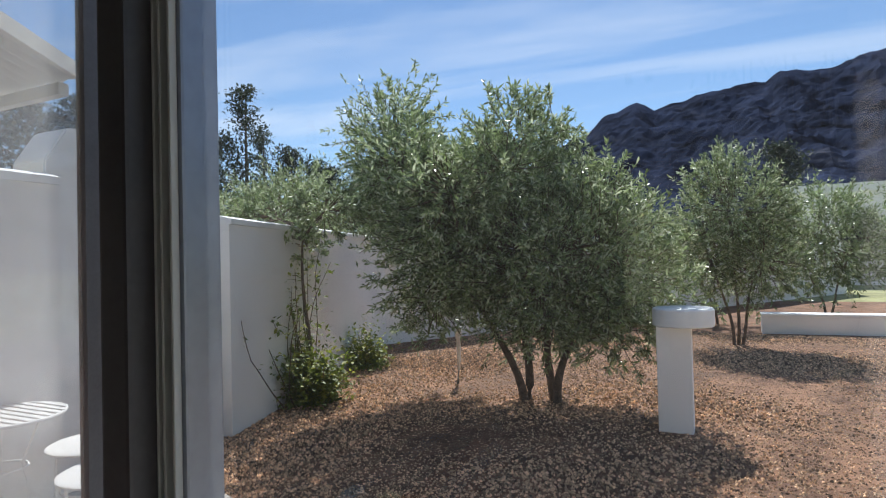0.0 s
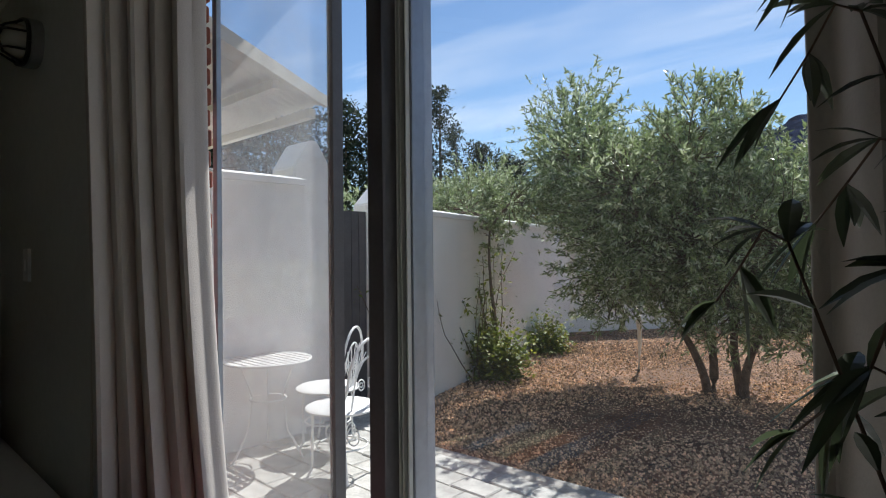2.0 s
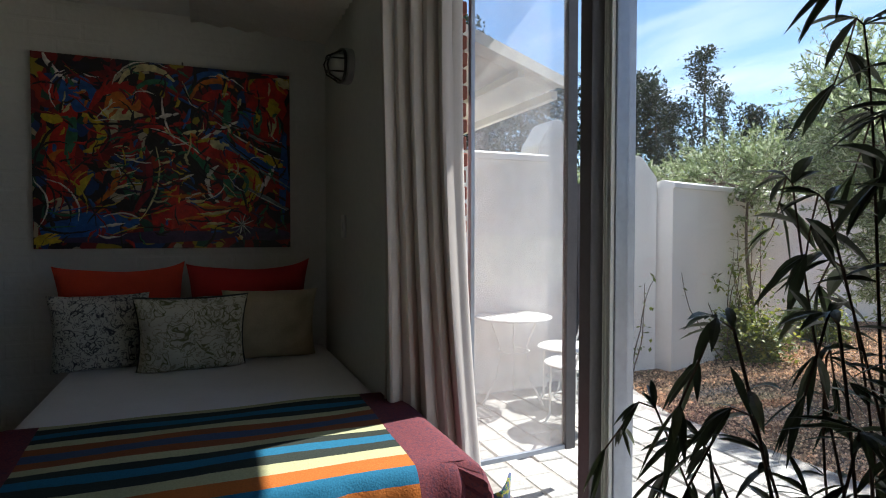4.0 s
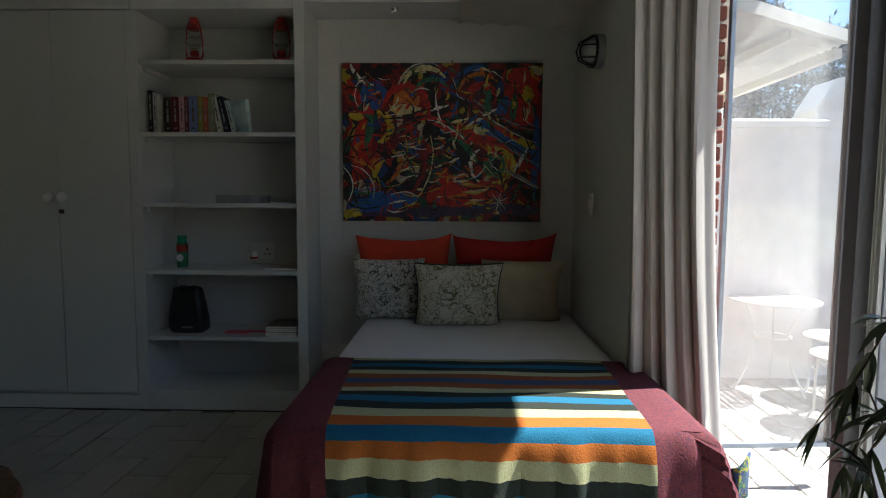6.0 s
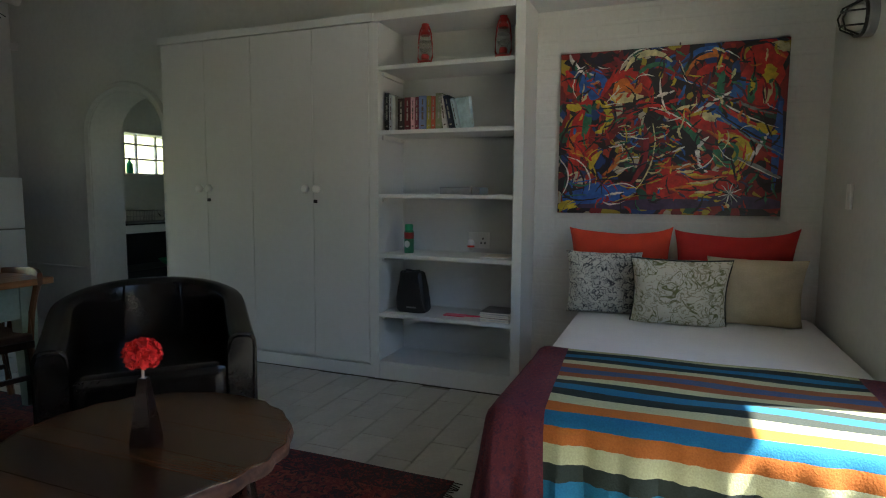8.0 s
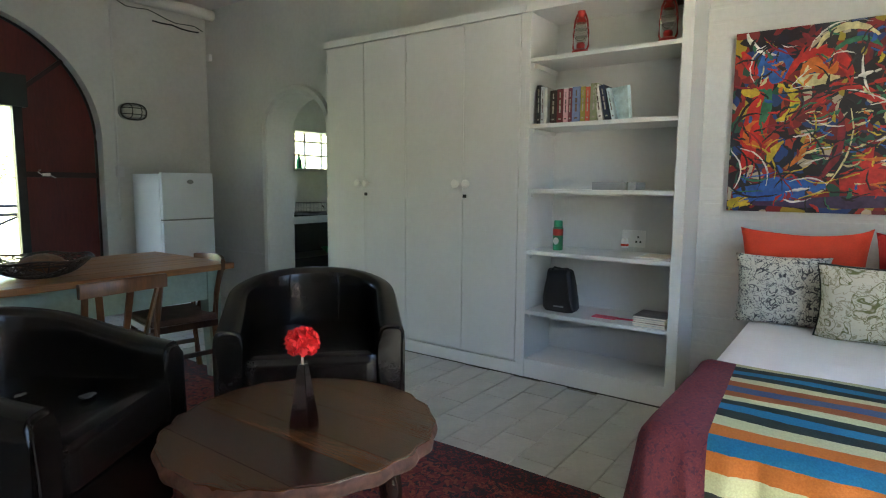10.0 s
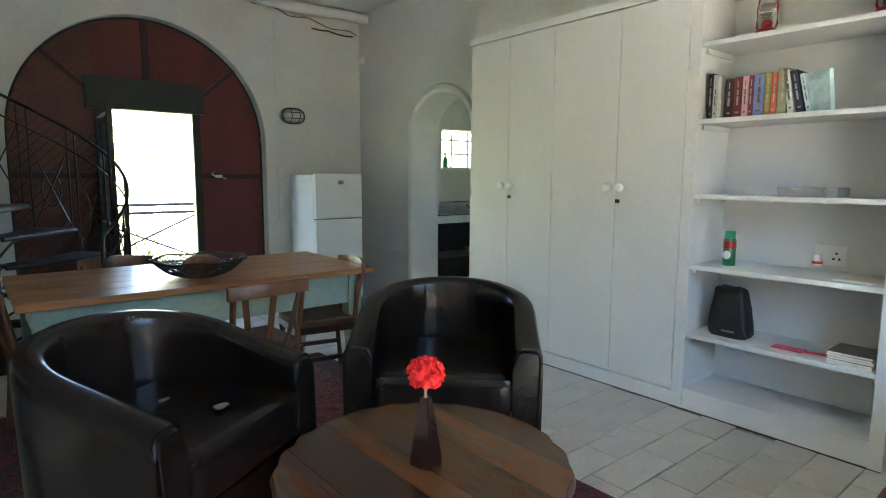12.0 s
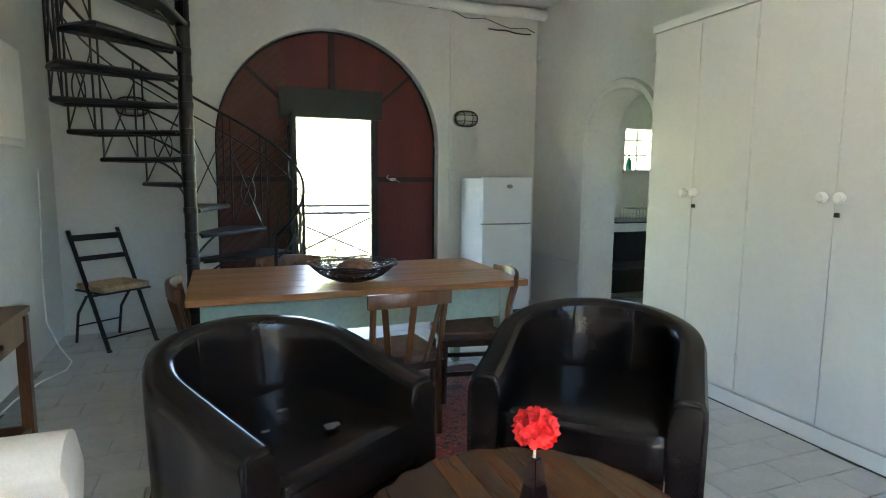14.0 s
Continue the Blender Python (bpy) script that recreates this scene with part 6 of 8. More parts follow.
def dining_chair(x, y, rz, label):
    """Faces local -y, the back at +y."""
    c = thing("dining_chair", (x, y, 0), label, "chair", "dining chairs", rz=rz)
    part("seat", box(-0.21, 0.21, -0.21, 0.19, 0.43, 0.475, 0.018, seg=3), SEAT_CLOTH, c, "brown velvet seat pad", True)
    part("seat_frame", box(-0.215, 0.215, -0.215, 0.195, 0.385, 0.43, 0.005), DARK_WOOD, c)
    for sx in (-1, 1):
        part("front_leg", tube([(sx * 0.19, -0.19, 0.39), (sx * 0.195, -0.195, 0.0)], 0.021, 4, taper=0.016), DARK_WOOD, c)
        part("back_post", tube([(sx * 0.175, 0.215, 0.0), (sx * 0.18, 0.185, 0.40), (sx * 0.19, 0.20, 0.6), (sx * 0.195, 0.235, 0.80)], 0.021, 8, taper=0.016), CHAIR_WOOD, c, "", True)
        part("stretcher", bar((sx * 0.19, -0.19, 0.20), (sx * 0.178, 0.2, 0.20), 0.018, 0.03), DARK_WOOD, c)
    part("stretcher", bar((-0.19, -0.192, 0.26), (0.19, -0.192, 0.26), 0.018, 0.03), DARK_WOOD, c)
    bm = bmesh.new()
    rows_ = []
    for k in range(13):
        u = -1 + 2 * k / 12
        yy = 0.235 + 0.05 * (1 - u * u)
        rows_.append([bm.verts.new((u * 0.225, yy + dy, z + 0.012 * (1 - u * u))) for dy, z in ((-0.012, 0.765), (0.012, 0.765), (0.016, 0.83), (0.008, 0.842), (-0.010, 0.842), (-0.014, 0.83))])
    for p, q in zip(rows_, rows_[1:]):
        for k in range(6):
            bm.faces.new((p[k], p[(k + 1) % 6], q[(k + 1) % 6], q[k]))
    bm.faces.new(rows_[0])
    bm.faces.new(rows_[-1])
    part("top_rail", bm, CHAIR_WOOD, c, "curved top rail", True)
    for u in (-0.5, 0.0, 0.5):
        part("spindle", bar((u * 0.20, 0.195, 0.43), (u * 0.30, 0.262 + 0.02 * (1 - abs(u)), 0.775), 0.032, 0.012), CHAIR_WOOD, c)
    c.scale = (1.0, 1.0, 0.94)
    return c


dining_chair(-0.57, -3.92, 4, "varnished wooden dining chair tucked at the long side of the table")
dining_chair(-1.15, -4.24, 80, "dining chair with brown velvet seat pulled out at the table end")
dining_chair(0.29, -4.36, -88, "varnished dining chair at the stair end of the table")
dining_chair(-0.15, -4.95, 180, "varnished dining chair on the door side of the table")


def bowl():
    b = thing("wire_bowl", (-0.425, -4.30, 0.761), "open dark woven fruit bowl on the dining table", "bowl")
    r = random.Random(4)
    bm = bmesh.new()
    def pt(a, s):
        rad = 0.09 + 0.165 * s ** 0.8
        return (rad * math.cos(a), rad * math.sin(a), 0.008 + 0.095 * s ** 1.6)
    for k in range(130):
        a = r.uniform(0, 2 * math.pi)
        tw = r.uniform(-1.6, 1.6)
        tube([pt(a + tw * i / 7, i / 7) for i in range(8)], 0.0032, 5, bm)
    for k in range(26):
        a, s, ln = r.uniform(0, 6.28), r.uniform(0.15, 1), r.uniform(0.8, 2.4)
        tube([pt(a + ln * i / 7, s) for i in range(8)], 0.003, 5, bm)
    part("woven_wire", bm, WIRE_BROWN, b)
    part("rim", tube([(0.262 * math.cos(2 * math.pi * i / 40), 0.262 * math.sin(2 * math.pi * i / 40), 0.104 + 0.006 * math.sin(i)) for i in range(41)], 0.006, 6), WIRE_BROWN, b)
    part("base_ring", lathe([(0.0, 0), (0.10, 0), (0.10, 0.008), (0, 0.009)], 24), WIRE_BROWN, b)
    k = thing("coconut", (-0.44, -4.30, 0.775), "dry brown seed pod lying in the bowl", "seed pod")
    bm = bmesh.new()
    bmesh.ops.create_icosphere(bm, subdivisions=3, radius=1)
    for v in bm.verts:
        n_ = 1 + 0.06 * noise.noise(v.co * 2.5)
        v.co = Vector((v.co.x * 0.11 * n_, v.co.y * 0.09 * n_, 0.055 + v.co.z * 0.055 * n_))
    part("shell", bm, material("seed_pod_brown", (0.12, 0.06, 0.03), 0.8, vary=0.3, scale=20), k, "", True)


bowl()


# ---- fridge ----
def fridge():
    f = thing("fridge", (-2.31, -6.28, 0), "white two-door fridge freezer in the corner", "fridge")
    part("body", box(-0.265, 0.265, -0.24, 0.25, 0.05, 1.36, 0.006), FRIDGE, f)
    part("lower_door", box(-0.265, 0.265, 0.255, 0.30, 0.08, 0.915, 0.012, seg=3), FRIDGE, f)
    part("upper_door", box(-0.265, 0.265, 0.255, 0.30, 0.928, 1.372, 0.012, seg=3), FRIDGE, f)
    part("gap_seal", box(-0.26, 0.26, 0.25, 0.285, 0.905, 0.94), GREY_PLASTIC, f)
    bm = lathe([(0, 0), (0.02, 0), (0.02, 0.004), (0, 0.005)], 24)
    bmesh.ops.scale(bm, vec=(1.6, 1, 1), verts=bm.verts[:])
    bmesh.ops.rotate(bm, verts=bm.verts[:], cent=(0, 0, 0), matrix=Matrix.Rotation(radians(-90), 3, "X"))
    bmesh.ops.translate(bm, verts=bm.verts[:], vec=(-0.02, 0.30, 1.285))
    part("badge", bm, GREY_PLASTIC, f, "small dark oval badge")
    part("plinth", box(-0.25, 0.25, -0.2, 0.24, 0.0, 0.049), BLACK_PLASTIC, f)


fridge()


# ---- spiral stair ----
def spiral_stair():
    px, py, rad = 0.50, -5.64, 0.82
    s = thing("spiral_staircase", (px, py, 0), "black wrought-iron spiral staircase with thin treads and barred railing", "staircase")
    part("pole", tube([(0, 0, 0), (0, 0, 3.1)], 0.046, 20), BLACK_METAL, s, "", True)
    rise, turn = 0.19, 24.0
    a_at = lambda k: radians(262 + turn * (k - 6))
    z_at = lambda k: 0.93 + rise * (k - 5)
    tops, lows = [], []
    for k in range(1, 17):
        a, z = a_at(k), z_at(k)
        tr = new("tread_unit")
        tr.parent = s
        tr.matrix_basis = pose(0, 0, z, 0, 0, math.degrees(a))
        w = radians(11.5)
        outl = [(0.05, -0.04)] + [(rad * math.cos(-w + 2 * w * i / 8), rad * math.sin(-w + 2 * w * i / 8)) for i in range(9)] + [(0.05, 0.04)]
        part("tread", prism(outl, "z", -0.012, 0.0), BLACK_METAL, tr)
        rim_pts = [(rad * math.cos(-w + 2 * w * i / 8), rad * math.sin(-w + 2 * w * i / 8), -0.02) for i in range(9)]
        part("lip", tube([(0.06, -0.045, -0.02)] + rim_pts + [(0.06, 0.045, -0.02)], 0.017, 8), BLACK_METAL, tr, "rolled tread edge")
        part("collar", lathe([(0.046, -0.035), (0.051, -0.03), (0.051, 0.012), (0.046, 0.016)], 18), BLACK_METAL, tr)
        part("scroll_bracket", tube([(0.06 + 0.36 * (i / 8), 0, -0.16 + 0.135 * math.sin(math.pi / 2 * i / 8)) for i in range(9)], 0.009, 6), BLACK_METAL, tr)
        for aa in (a - w * 0.85, a + w * 0.85):
            zz = z + rise * (aa - a) / radians(turn)
            b = Vector((rad * math.cos(aa), rad * math.sin(aa), z - 0.01))
            part("baluster", tube([b, Vector((b.x, b.y, zz + 0.86))], 0.0085, 6), BLACK_METAL, s)
        aa, ab = a - w * 0.85, a + w * 0.85
        p, q = Vector((rad * math.cos(aa), rad * math.sin(aa), z)), Vector((rad * math.cos(ab), rad * math.sin(ab), z))
        part("diagonal", tube([p, q + Vector((0, 0, 0.66))], 0.006, 6), BLACK_METAL, s)
        part("diagonal", tube([q, p + Vector((0, 0, 0.60))], 0.006, 6), BLACK_METAL, s)
        if k % 2:
            mid = Vector((rad * math.cos(a), rad * math.sin(a), z + 0.3))
            part("scroll", tube([mid + Vector((-0.07 * math.sin(a) * math.cos(t), 0.07 * math.cos(a) * math.cos(t), 0.13 * math.sin(t))) for t in (2 * math.pi * i / 16 for i in range(17))], 0.006, 6), BLACK_METAL, s)
    steps = [0.6 + 0.25 * i for i in range(62)]
    for off, r in ((0.86, 0.012), (0.70, 0.007)):
        part("handrail", tube([(rad * math.cos(a_at(k)), rad * math.sin(a_at(k)), z_at(k) + off) for k in steps], r, 8), BLACK_METAL, s, "", True)
    a = a_at(0.6)
    part("newel", tube([(rad * math.cos(a), rad * math.sin(a), 0.0), (rad * math.cos(a), rad * math.sin(a), z_at(0.6) + 0.86)], 0.013, 8), BLACK_METAL, s)


spiral_stair()


# ---- folding chair, writing desk, sofa ----
def folding_chair():
    c = thing("folding_chair", (1.15, -6.26, 0), "black folding bistro chair with a patterned woven cushion", "chair", rz=-140)
    for sx in (-1, 1):
        part("back_leg", bar((sx * 0.20, -0.26, 0.0), (sx * 0.20, 0.20, 0.92), 0.028, 0.014), BLACK_METAL, c)
        part("curved_leg", tube([(sx * 0.18, 0.22, 0.0), (sx * 0.18, 0.17, 0.25), (sx * 0.18, 0.04, 0.40), (sx * 0.18, -0.16, 0.44)], 0.012, 6), BLACK_METAL, c)
        part("foot_pad", lathe([(0, 0), (0.02, 0), (0.018, 0.012), (0, 0.013)], 10, (sx * 0.20, -0.262, 0)), BLACK_METAL, c)
    for z, h in ((0.86, 0.05), (0.70, 0.04)):
        y = -0.26 + 0.46 * z / 0.92
        part("back_slat", box(-0.20, 0.20, y - 0.008, y + 0.008, z - h / 2, z + h / 2, 0.003), BLACK_METAL, c)
    part("cross_rod", tube([(-0.2, -0.21, 0.10), (0.2, -0.21, 0.10)], 0.007, 6), BLACK_METAL, c)
    part("cross_rod", tube([(-0.18, 0.20, 0.14), (0.18, 0.20, 0.14)], 0.007, 6), BLACK_METAL, c)
    part("seat_frame", box(-0.20, 0.20, -0.22, 0.16, 0.44, 0.455, 0.004), BLACK_METAL, c)
    cu = thing("seat_cushion", (1.15, -6.26, 0.456), "red and tan woven patterned seat cushion", "cushion", rz=-140)
    part("pad", box(-0.195, 0.195, -0.22, 0.15, 0.0, 0.045, 0.018, seg=3), PATTERN_SEAT, cu, "", True)


folding_chair()
dk = thing("writing_desk", (0, 0, 0), "small brown wooden desk against the side wall", "desk")
part("top", box(1.17, 1.56, -4.22, -3.10, 0.71, 0.74, 0.005), CHAIR_WOOD, dk)
for x in (1.20, 1.53):
    for y in (-4.18, -3.14):
        part("leg", box(x - 0.025, x + 0.025, y - 0.025, y + 0.025, 0.0, 0.70, 0.003), CHAIR_WOOD, dk)
part("apron", box(1.185, 1.205, -4.15, -3.17, 0.58, 0.71, 0.003), CHAIR_WOOD, dk)
part("lower_rail", box(1.185, 1.205, -4.15, -3.17, 0.10, 0.15, 0.003), CHAIR_WOOD, dk)
part("end_rail", box(1.21, 1.52, -4.195, -4.175, 0.10, 0.15, 0.003), CHAIR_WOOD, dk)
part("end_apron", box(1.21, 1.52, -4.195, -4.175, 0.60, 0.71, 0.003), CHAIR_WOOD, dk)
kb = lathe([(0, 0), (0.008, 0), (0.014, 0.02), (0, 0.026)], 12)
bmesh.ops.rotate(kb, verts=kb.verts[:], cent=(0, 0, 0), matrix=Matrix.Rotation(radians(-90), 3, "Y"))
bmesh.ops.translate(kb, verts=kb.verts[:], vec=(1.185, -3.8, 0.645))
part("drawer_knob", kb, DARK_WOOD, dk)


def sofa():
    s = thing("sofa", (0, 0, 0), "cream fabric sofa with rolled arms along the side wall", "sofa")
    part("base", box(0.80, 1.50, -2.80, -1.05, 0.06, 0.34, 0.03, seg=3), CREAM_CLOTH, s)
    part("back", box(1.36, 1.55, -2.80, -1.05, 0.341, 0.82, 0.06, seg=4), CREAM_CLOTH, s, "", True)
    for k in range(2):
        part("seat_cushion", box(0.78, 1.36, -2.70 + 0.83 * k, -1.90 + 0.83 * k, 0.34, 0.47, 0.045, seg=4), CREAM_CLOTH, s, "", True)
    for y in (-2.86, -1.0):
        bm = bmesh.new()
        prof = [(-0.10, 0.08), (-0.10, 0.40)] + [(-0.025 - 0.115 * math.cos(t), 0.50 + 0.105 * math.sin(t)) for t in (math.pi * i / 14 - 0.5 for i in range(19))] + [(0.07, 0.40), (0.07, 0.08)]
        rows_ = [[bm.verts.new((x, y + a * sc, 0.08 + (b - 0.08) * sc)) for a, b in prof] for x, sc in ((0.73, 0.88), (0.745, 1.0), (1.5, 1.0))]
        for p, q in zip(rows_, rows_[1:]):
            for i in range(len(prof)):
                bm.faces.new((p[i], p[(i + 1) % len(prof)], q[(i + 1) % len(prof)], q[i]))
        bm.faces.new(rows_[0])
        bm.faces.new(rows_[-1])
        part("arm", bm, CREAM_CLOTH, s, "rolled arm", True)
    for x in (0.84, 1.45):
        for y in (-2.74, -1.1):
            part("foot", lathe([(0, 0), (0.02, 0), (0.03, 0.06), (0, 0.061)], 12, (x, y, 0)), DARK_WOOD, s)


sofa()


# ---- kitchen ----
kc = thing("kitchen_counter", (0, 0, 0), "white plastered kitchen counter with open dark shelves below", "kitchen counter")
part("worktop", box(-5.19, -3.6, -6.61, -6.05, 0.80, 0.885, 0.006), WHITE_PAINT, kc)
part("sink_top", box(-5.1, -3.7, -6.58, -6.08, 0.886, 0.905, 0.004), KITCHEN_DARK, kc)
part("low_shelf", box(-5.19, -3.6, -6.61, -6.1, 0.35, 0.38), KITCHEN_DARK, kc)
part("end_wall", box(-3.62, -3.55, -6.61, -6.05, 0.0, 0.799), WHITE_WALL, kc)
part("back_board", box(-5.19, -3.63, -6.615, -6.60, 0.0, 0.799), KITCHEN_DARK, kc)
kwn = thing("window_1", (0, 0, 0), "small steel kitchen window with bars", "window", kind="structure")
bm = bmesh.new()
for x in (wx0, (wx0 * 2 + wx1) / 3, (wx0 + wx1 * 2) / 3, wx1):
    box(x - 0.012, x + 0.012, -6.80, -6.77, wz0, wz1, bm=bm)
part("window_frame", bm, WHITE_PAINT, kwn)
for z in (wz0, wz0 + 0.18, wz0 + 0.36, wz1):
    part("glazing_bar", box(wx0, wx1, -6.798, -6.772, z - 0.011, z + 0.011), WHITE_PAINT, kwn)
part("window_sill", box(wx0 - 0.02, wx1 + 0.02, -6.76, -6.58, wz0 - 0.03, wz0 - 0.001, 0.004), WHITE_PAINT, kwn)
bt_ = thing("soap_bottle", (-4.27, -6.67, wz0), "green washing-up bottle on the window sill", "bottle")
part("bottle", lathe([(0, 0), (0.035, 0), (0.04, 0.03), (0.036, 0.11), (0.015, 0.14), (0.012, 0.16), (0, 0.162)], 16), GREEN_PLASTIC, bt_, "", True)
part("pump_cap", lathe([(0, 0.161), (0.014, 0.161), (0.012, 0.19), (0, 0.192)], 12), BLACK_PLASTIC, bt_)
rk = thing("dish_rack", (-4.2, -6.32, 0.906), "chrome wire dish rack with a few dishes", "dish rack")
for k in range(9):
    part("wire", tube([(-0.18 + 0.045 * k, -0.14, 0.0), (-0.18 + 0.045 * k, -0.14, 0.13), (-0.18 + 0.045 * k, 0.14, 0.13), (-0.18 + 0.045 * k, 0.14, 0.0)], 0.004, 5), STAINLESS, rk)
for yy in (-0.14, 0.14):
    part("rail", tube([(-0.19, yy, 0.06), (0.19, yy, 0.06)], 0.005, 5), STAINLESS, rk)
tp = thing("kitchen_tap", (-4.52, -6.42, 0.906), "curved chrome kitchen tap", "tap")
part("spout", tube([(0, 0, 0), (0, 0, 0.12), (0.02, 0.05, 0.17), (0.03, 0.12, 0.16), (0.03, 0.15, 0.12)], 0.012, 8), CHROME, tp, "", True)
part("lever", tube([(0.05, 0, 0.05), (0.12, 0.03, 0.09)], 0.008, 6), CHROME, tp)
gb = thing("green_bowl", (-4.45, -6.25, 0.381), "green plastic bowl on the low kitchen shelf", "bowl")
part("bowl", lathe([(0, 0), (0.08, 0), (0.15, 0.07), (0.155, 0.07), (0.09, 0.01), (0, 0.012)], 20), GREEN_PLASTIC, gb, "", True)


# ---- indoor plant ----
def indoor_plant():
    base = Vector((0.31, 0.05, 0))
    p = thing("potted_plant", tuple(base), "tall indoor plant with narrow drooping dark green leaves", "plant")
    part("pot", lathe([(0, 0), (0.13, 0), (0.17, 0.28), (0.18, 0.30), (0.165, 0.30), (0.15, 0.26), (0, 0.25)], 24), BRICK, p, "plain clay pot", True)
    r = random.Random(12)
    tips = [(0.026, 0.186, 1.25), (0.06, 0.27, 1.44), (0.10, 0.20, 1.15), (0.12, 0.25, 1.32), (0.16, 0.20, 1.55), (0.18, 0.12, 1.22), (0.16, 0.14, 1.05), (0.20, 0.22, 1.42), (0.035, -0.05, 0.99),
            (0.29, -0.20, 1.12), (0.27, -0.16, 1.04), (0.22, -0.12, 1.0), (0.32, -0.22, 0.98), (0.24, -0.05, 0.95), (0.34, -0.12, 1.05), (0.30, -0.08, 1.12), (0.25, 0.10, 1.30), (0.30, 0.20, 1.60), (0.36, 0.10, 1.2), (0.40, 0.18, 1.45)]
    placed = []
    for k, tip in enumerate(tips):
        tip = Vector(tip) - base
        n = 22
        pw = 2.6 if tip.z > 1.13 else 1.3
        pts = []
        for i in range(n + 1):
            t = i / n
            up = 0.25 + (tip.z + 0.07 - 0.25) * min(1.0, t * 1.12) ** 0.9
            if t > 0.88:
                up -= (t - 0.88) * 0.7
            pts.append(Vector((tip.x * t ** pw + 0.022 * t * math.sin(7 * t + k), tip.y * t ** pw + 0.022 * t * math.cos(6 * t + 2 * k), up)))
        part("stem", tube(pts, 0.0025, 6, taper=0.001), TWIG, p)
        for i in range(11 if tip.z > 1.13 else 7, n + 1):
            side = 1 if i % 2 else -1
            for q in range(3 if i < n - 3 else 5):
                d = (pts[i] - pts[i - 1]).normalized()
                out = d.cross(Vector((0, 0, 1))).normalized() * side
                along = d * 0.6 + out * r.uniform(0.3, 0.9) + Vector((r.uniform(-0.4, 0.4), r.uniform(-0.4, 0.4), r.uniform(-0.7, 0.25)))
                tall = tip.z > 1.13
                if tall and (q == 2 or (q == 1 and i < n - 3)):
                    continue
                placed.append((pts[i], along, Vector((r.uniform(-0.5, 0.5), r.uniform(-0.5, 0.5), 1)), r.uniform(0.035, 0.075) if tall else r.uniform(0.026, 0.056), r.uniform(0.010, 0.018) if tall else r.uniform(0.005, 0.008)))
    lf = bmesh.new()
    for p0, al, nn, ln, w in placed:
        al = al.normalized()
        side = al.cross(nn).normalized()
        up = side.cross(al)
        prev = None
        for i in range(5):
            t = i / 4
            wd = w * math.sin(math.pi * (0.06 + 0.92 * t)) * 0.5
            c = p0 + al * ln * t - Vector((0, 0, 1)) * 0.3 * ln * t * t
            cur = [lf.verts.new(c - side * wd + up * wd * 0.3), lf.verts.new(c), lf.verts.new(c + side * wd + up * wd * 0.3)]
            if prev:
                lf.faces.new((prev[0], prev[1], cur[1], cur[0]))
                lf.faces.new((prev[1], prev[2], cur[2], cur[1]))
            prev = cur
    ob = part("foliage", lf, INDOOR_LEAF, p, "narrow leathery leaves")
    ob["kind"] = "stuff"


indoor_plant()


# ---- outside: ground and patio ----
GZ = -0.18


def ground():
    bm = bmesh.new()
    xs = [-3000, -600, -200, -80, -40, -20, -12] + [-8 + 0.5 * i for i in range(33)] + [12, 20, 40, 80, 200, 600, 3000]
    ys = [-3000, -600, -200, -80, -40, -25, -15, -10, -7.5] + [-5 + 0.5 * i for i in range(52)] + [25, 30, 40, 80, 200, 600, 3000]
    def hgt(x, y):
        h = GZ - 0.02
        if -8 < x < 8 and 3 < y < 20:
            h += 0.02 * noise.noise(Vector((x * 0.7, y * 0.7, 0)))
        return h
    g = [[bm.verts.new((x, y, hgt(x, y))) for x in xs] for y in ys]
    for j in range(len(ys) - 1):
        for i in range(len(xs) - 1):
            f = bm.faces.new((g[j][i], g[j][i + 1], g[j + 1][i + 1], g[j + 1][i]))
            inside = -8 <= (xs[i] + xs[i + 1]) / 2 <= 8.1 and 0 < (ys[j] + ys[j + 1]) / 2 < 20.6
            f.material_index = 0 if inside else 1
    ob = new("ground", finish("ground", bm, [GRAVEL, FIELD]))
    tagged(ob, "brown gravel garden running out to dry grass", "ground", kind="structure")


ground()


def gravel_chips():
    vs, fs = [], []
    r = random.Random(5)
    count = 0
    while count < 95000:
        y = 2.7 + 9.5 * r.random() ** 1.7
        x = r.uniform(-5.4, 3.6)
        if x < -4.3 - 0.27 * (y - 4) or (y < 2.88 and x > -3.0):
            continue
        s = r.uniform(0.008, 0.022) * (0.8 + 0.05 * y)
        a = r.uniform(0, 6.28)
        ca, sa = math.cos(a) * s, math.sin(a) * s
        h = s * r.uniform(0.25, 0.65) - 0.018
        k = len(vs)
        q = r.uniform(0.5, 0.9)
        vs += [(x + ca, y + sa, GZ - 0.024), (x - sa * q, y + ca * q, GZ - 0.024), (x - ca, y - sa, GZ - 0.024), (x + sa * q, y - ca * q, GZ - 0.024),
               (x + ca * 0.3, y + sa * 0.4, GZ + h), (x - ca * 0.4, y - sa * 0.3, GZ + h * 0.8)]
        fs += [(k, k + 1, k + 4), (k + 1, k + 2, k + 5), (k + 1, k + 5, k + 4), (k + 2, k + 3, k + 5), (k + 3, k, k + 4), (k + 3, k + 4, k + 5)]
        count += 1
    me = bpy.data.meshes.new("gravel")
    me.from_pydata(vs, [], fs)
    me.materials.append(PEBBLE)
    tagged(new("gravel", me), "loose brown and tan gravel chips", "gravel", kind="stuff")


gravel_chips()
patio = new("patio", finish("patio", prism([(-4.3, 0.72), (2.5, 0.72), (2.5, 2.95), (-1.2, 2.94), (-2.9, 2.84), (-4.3, 3.3)], "z", GZ - 0.15, GZ - 0.004), PAVE_BED))
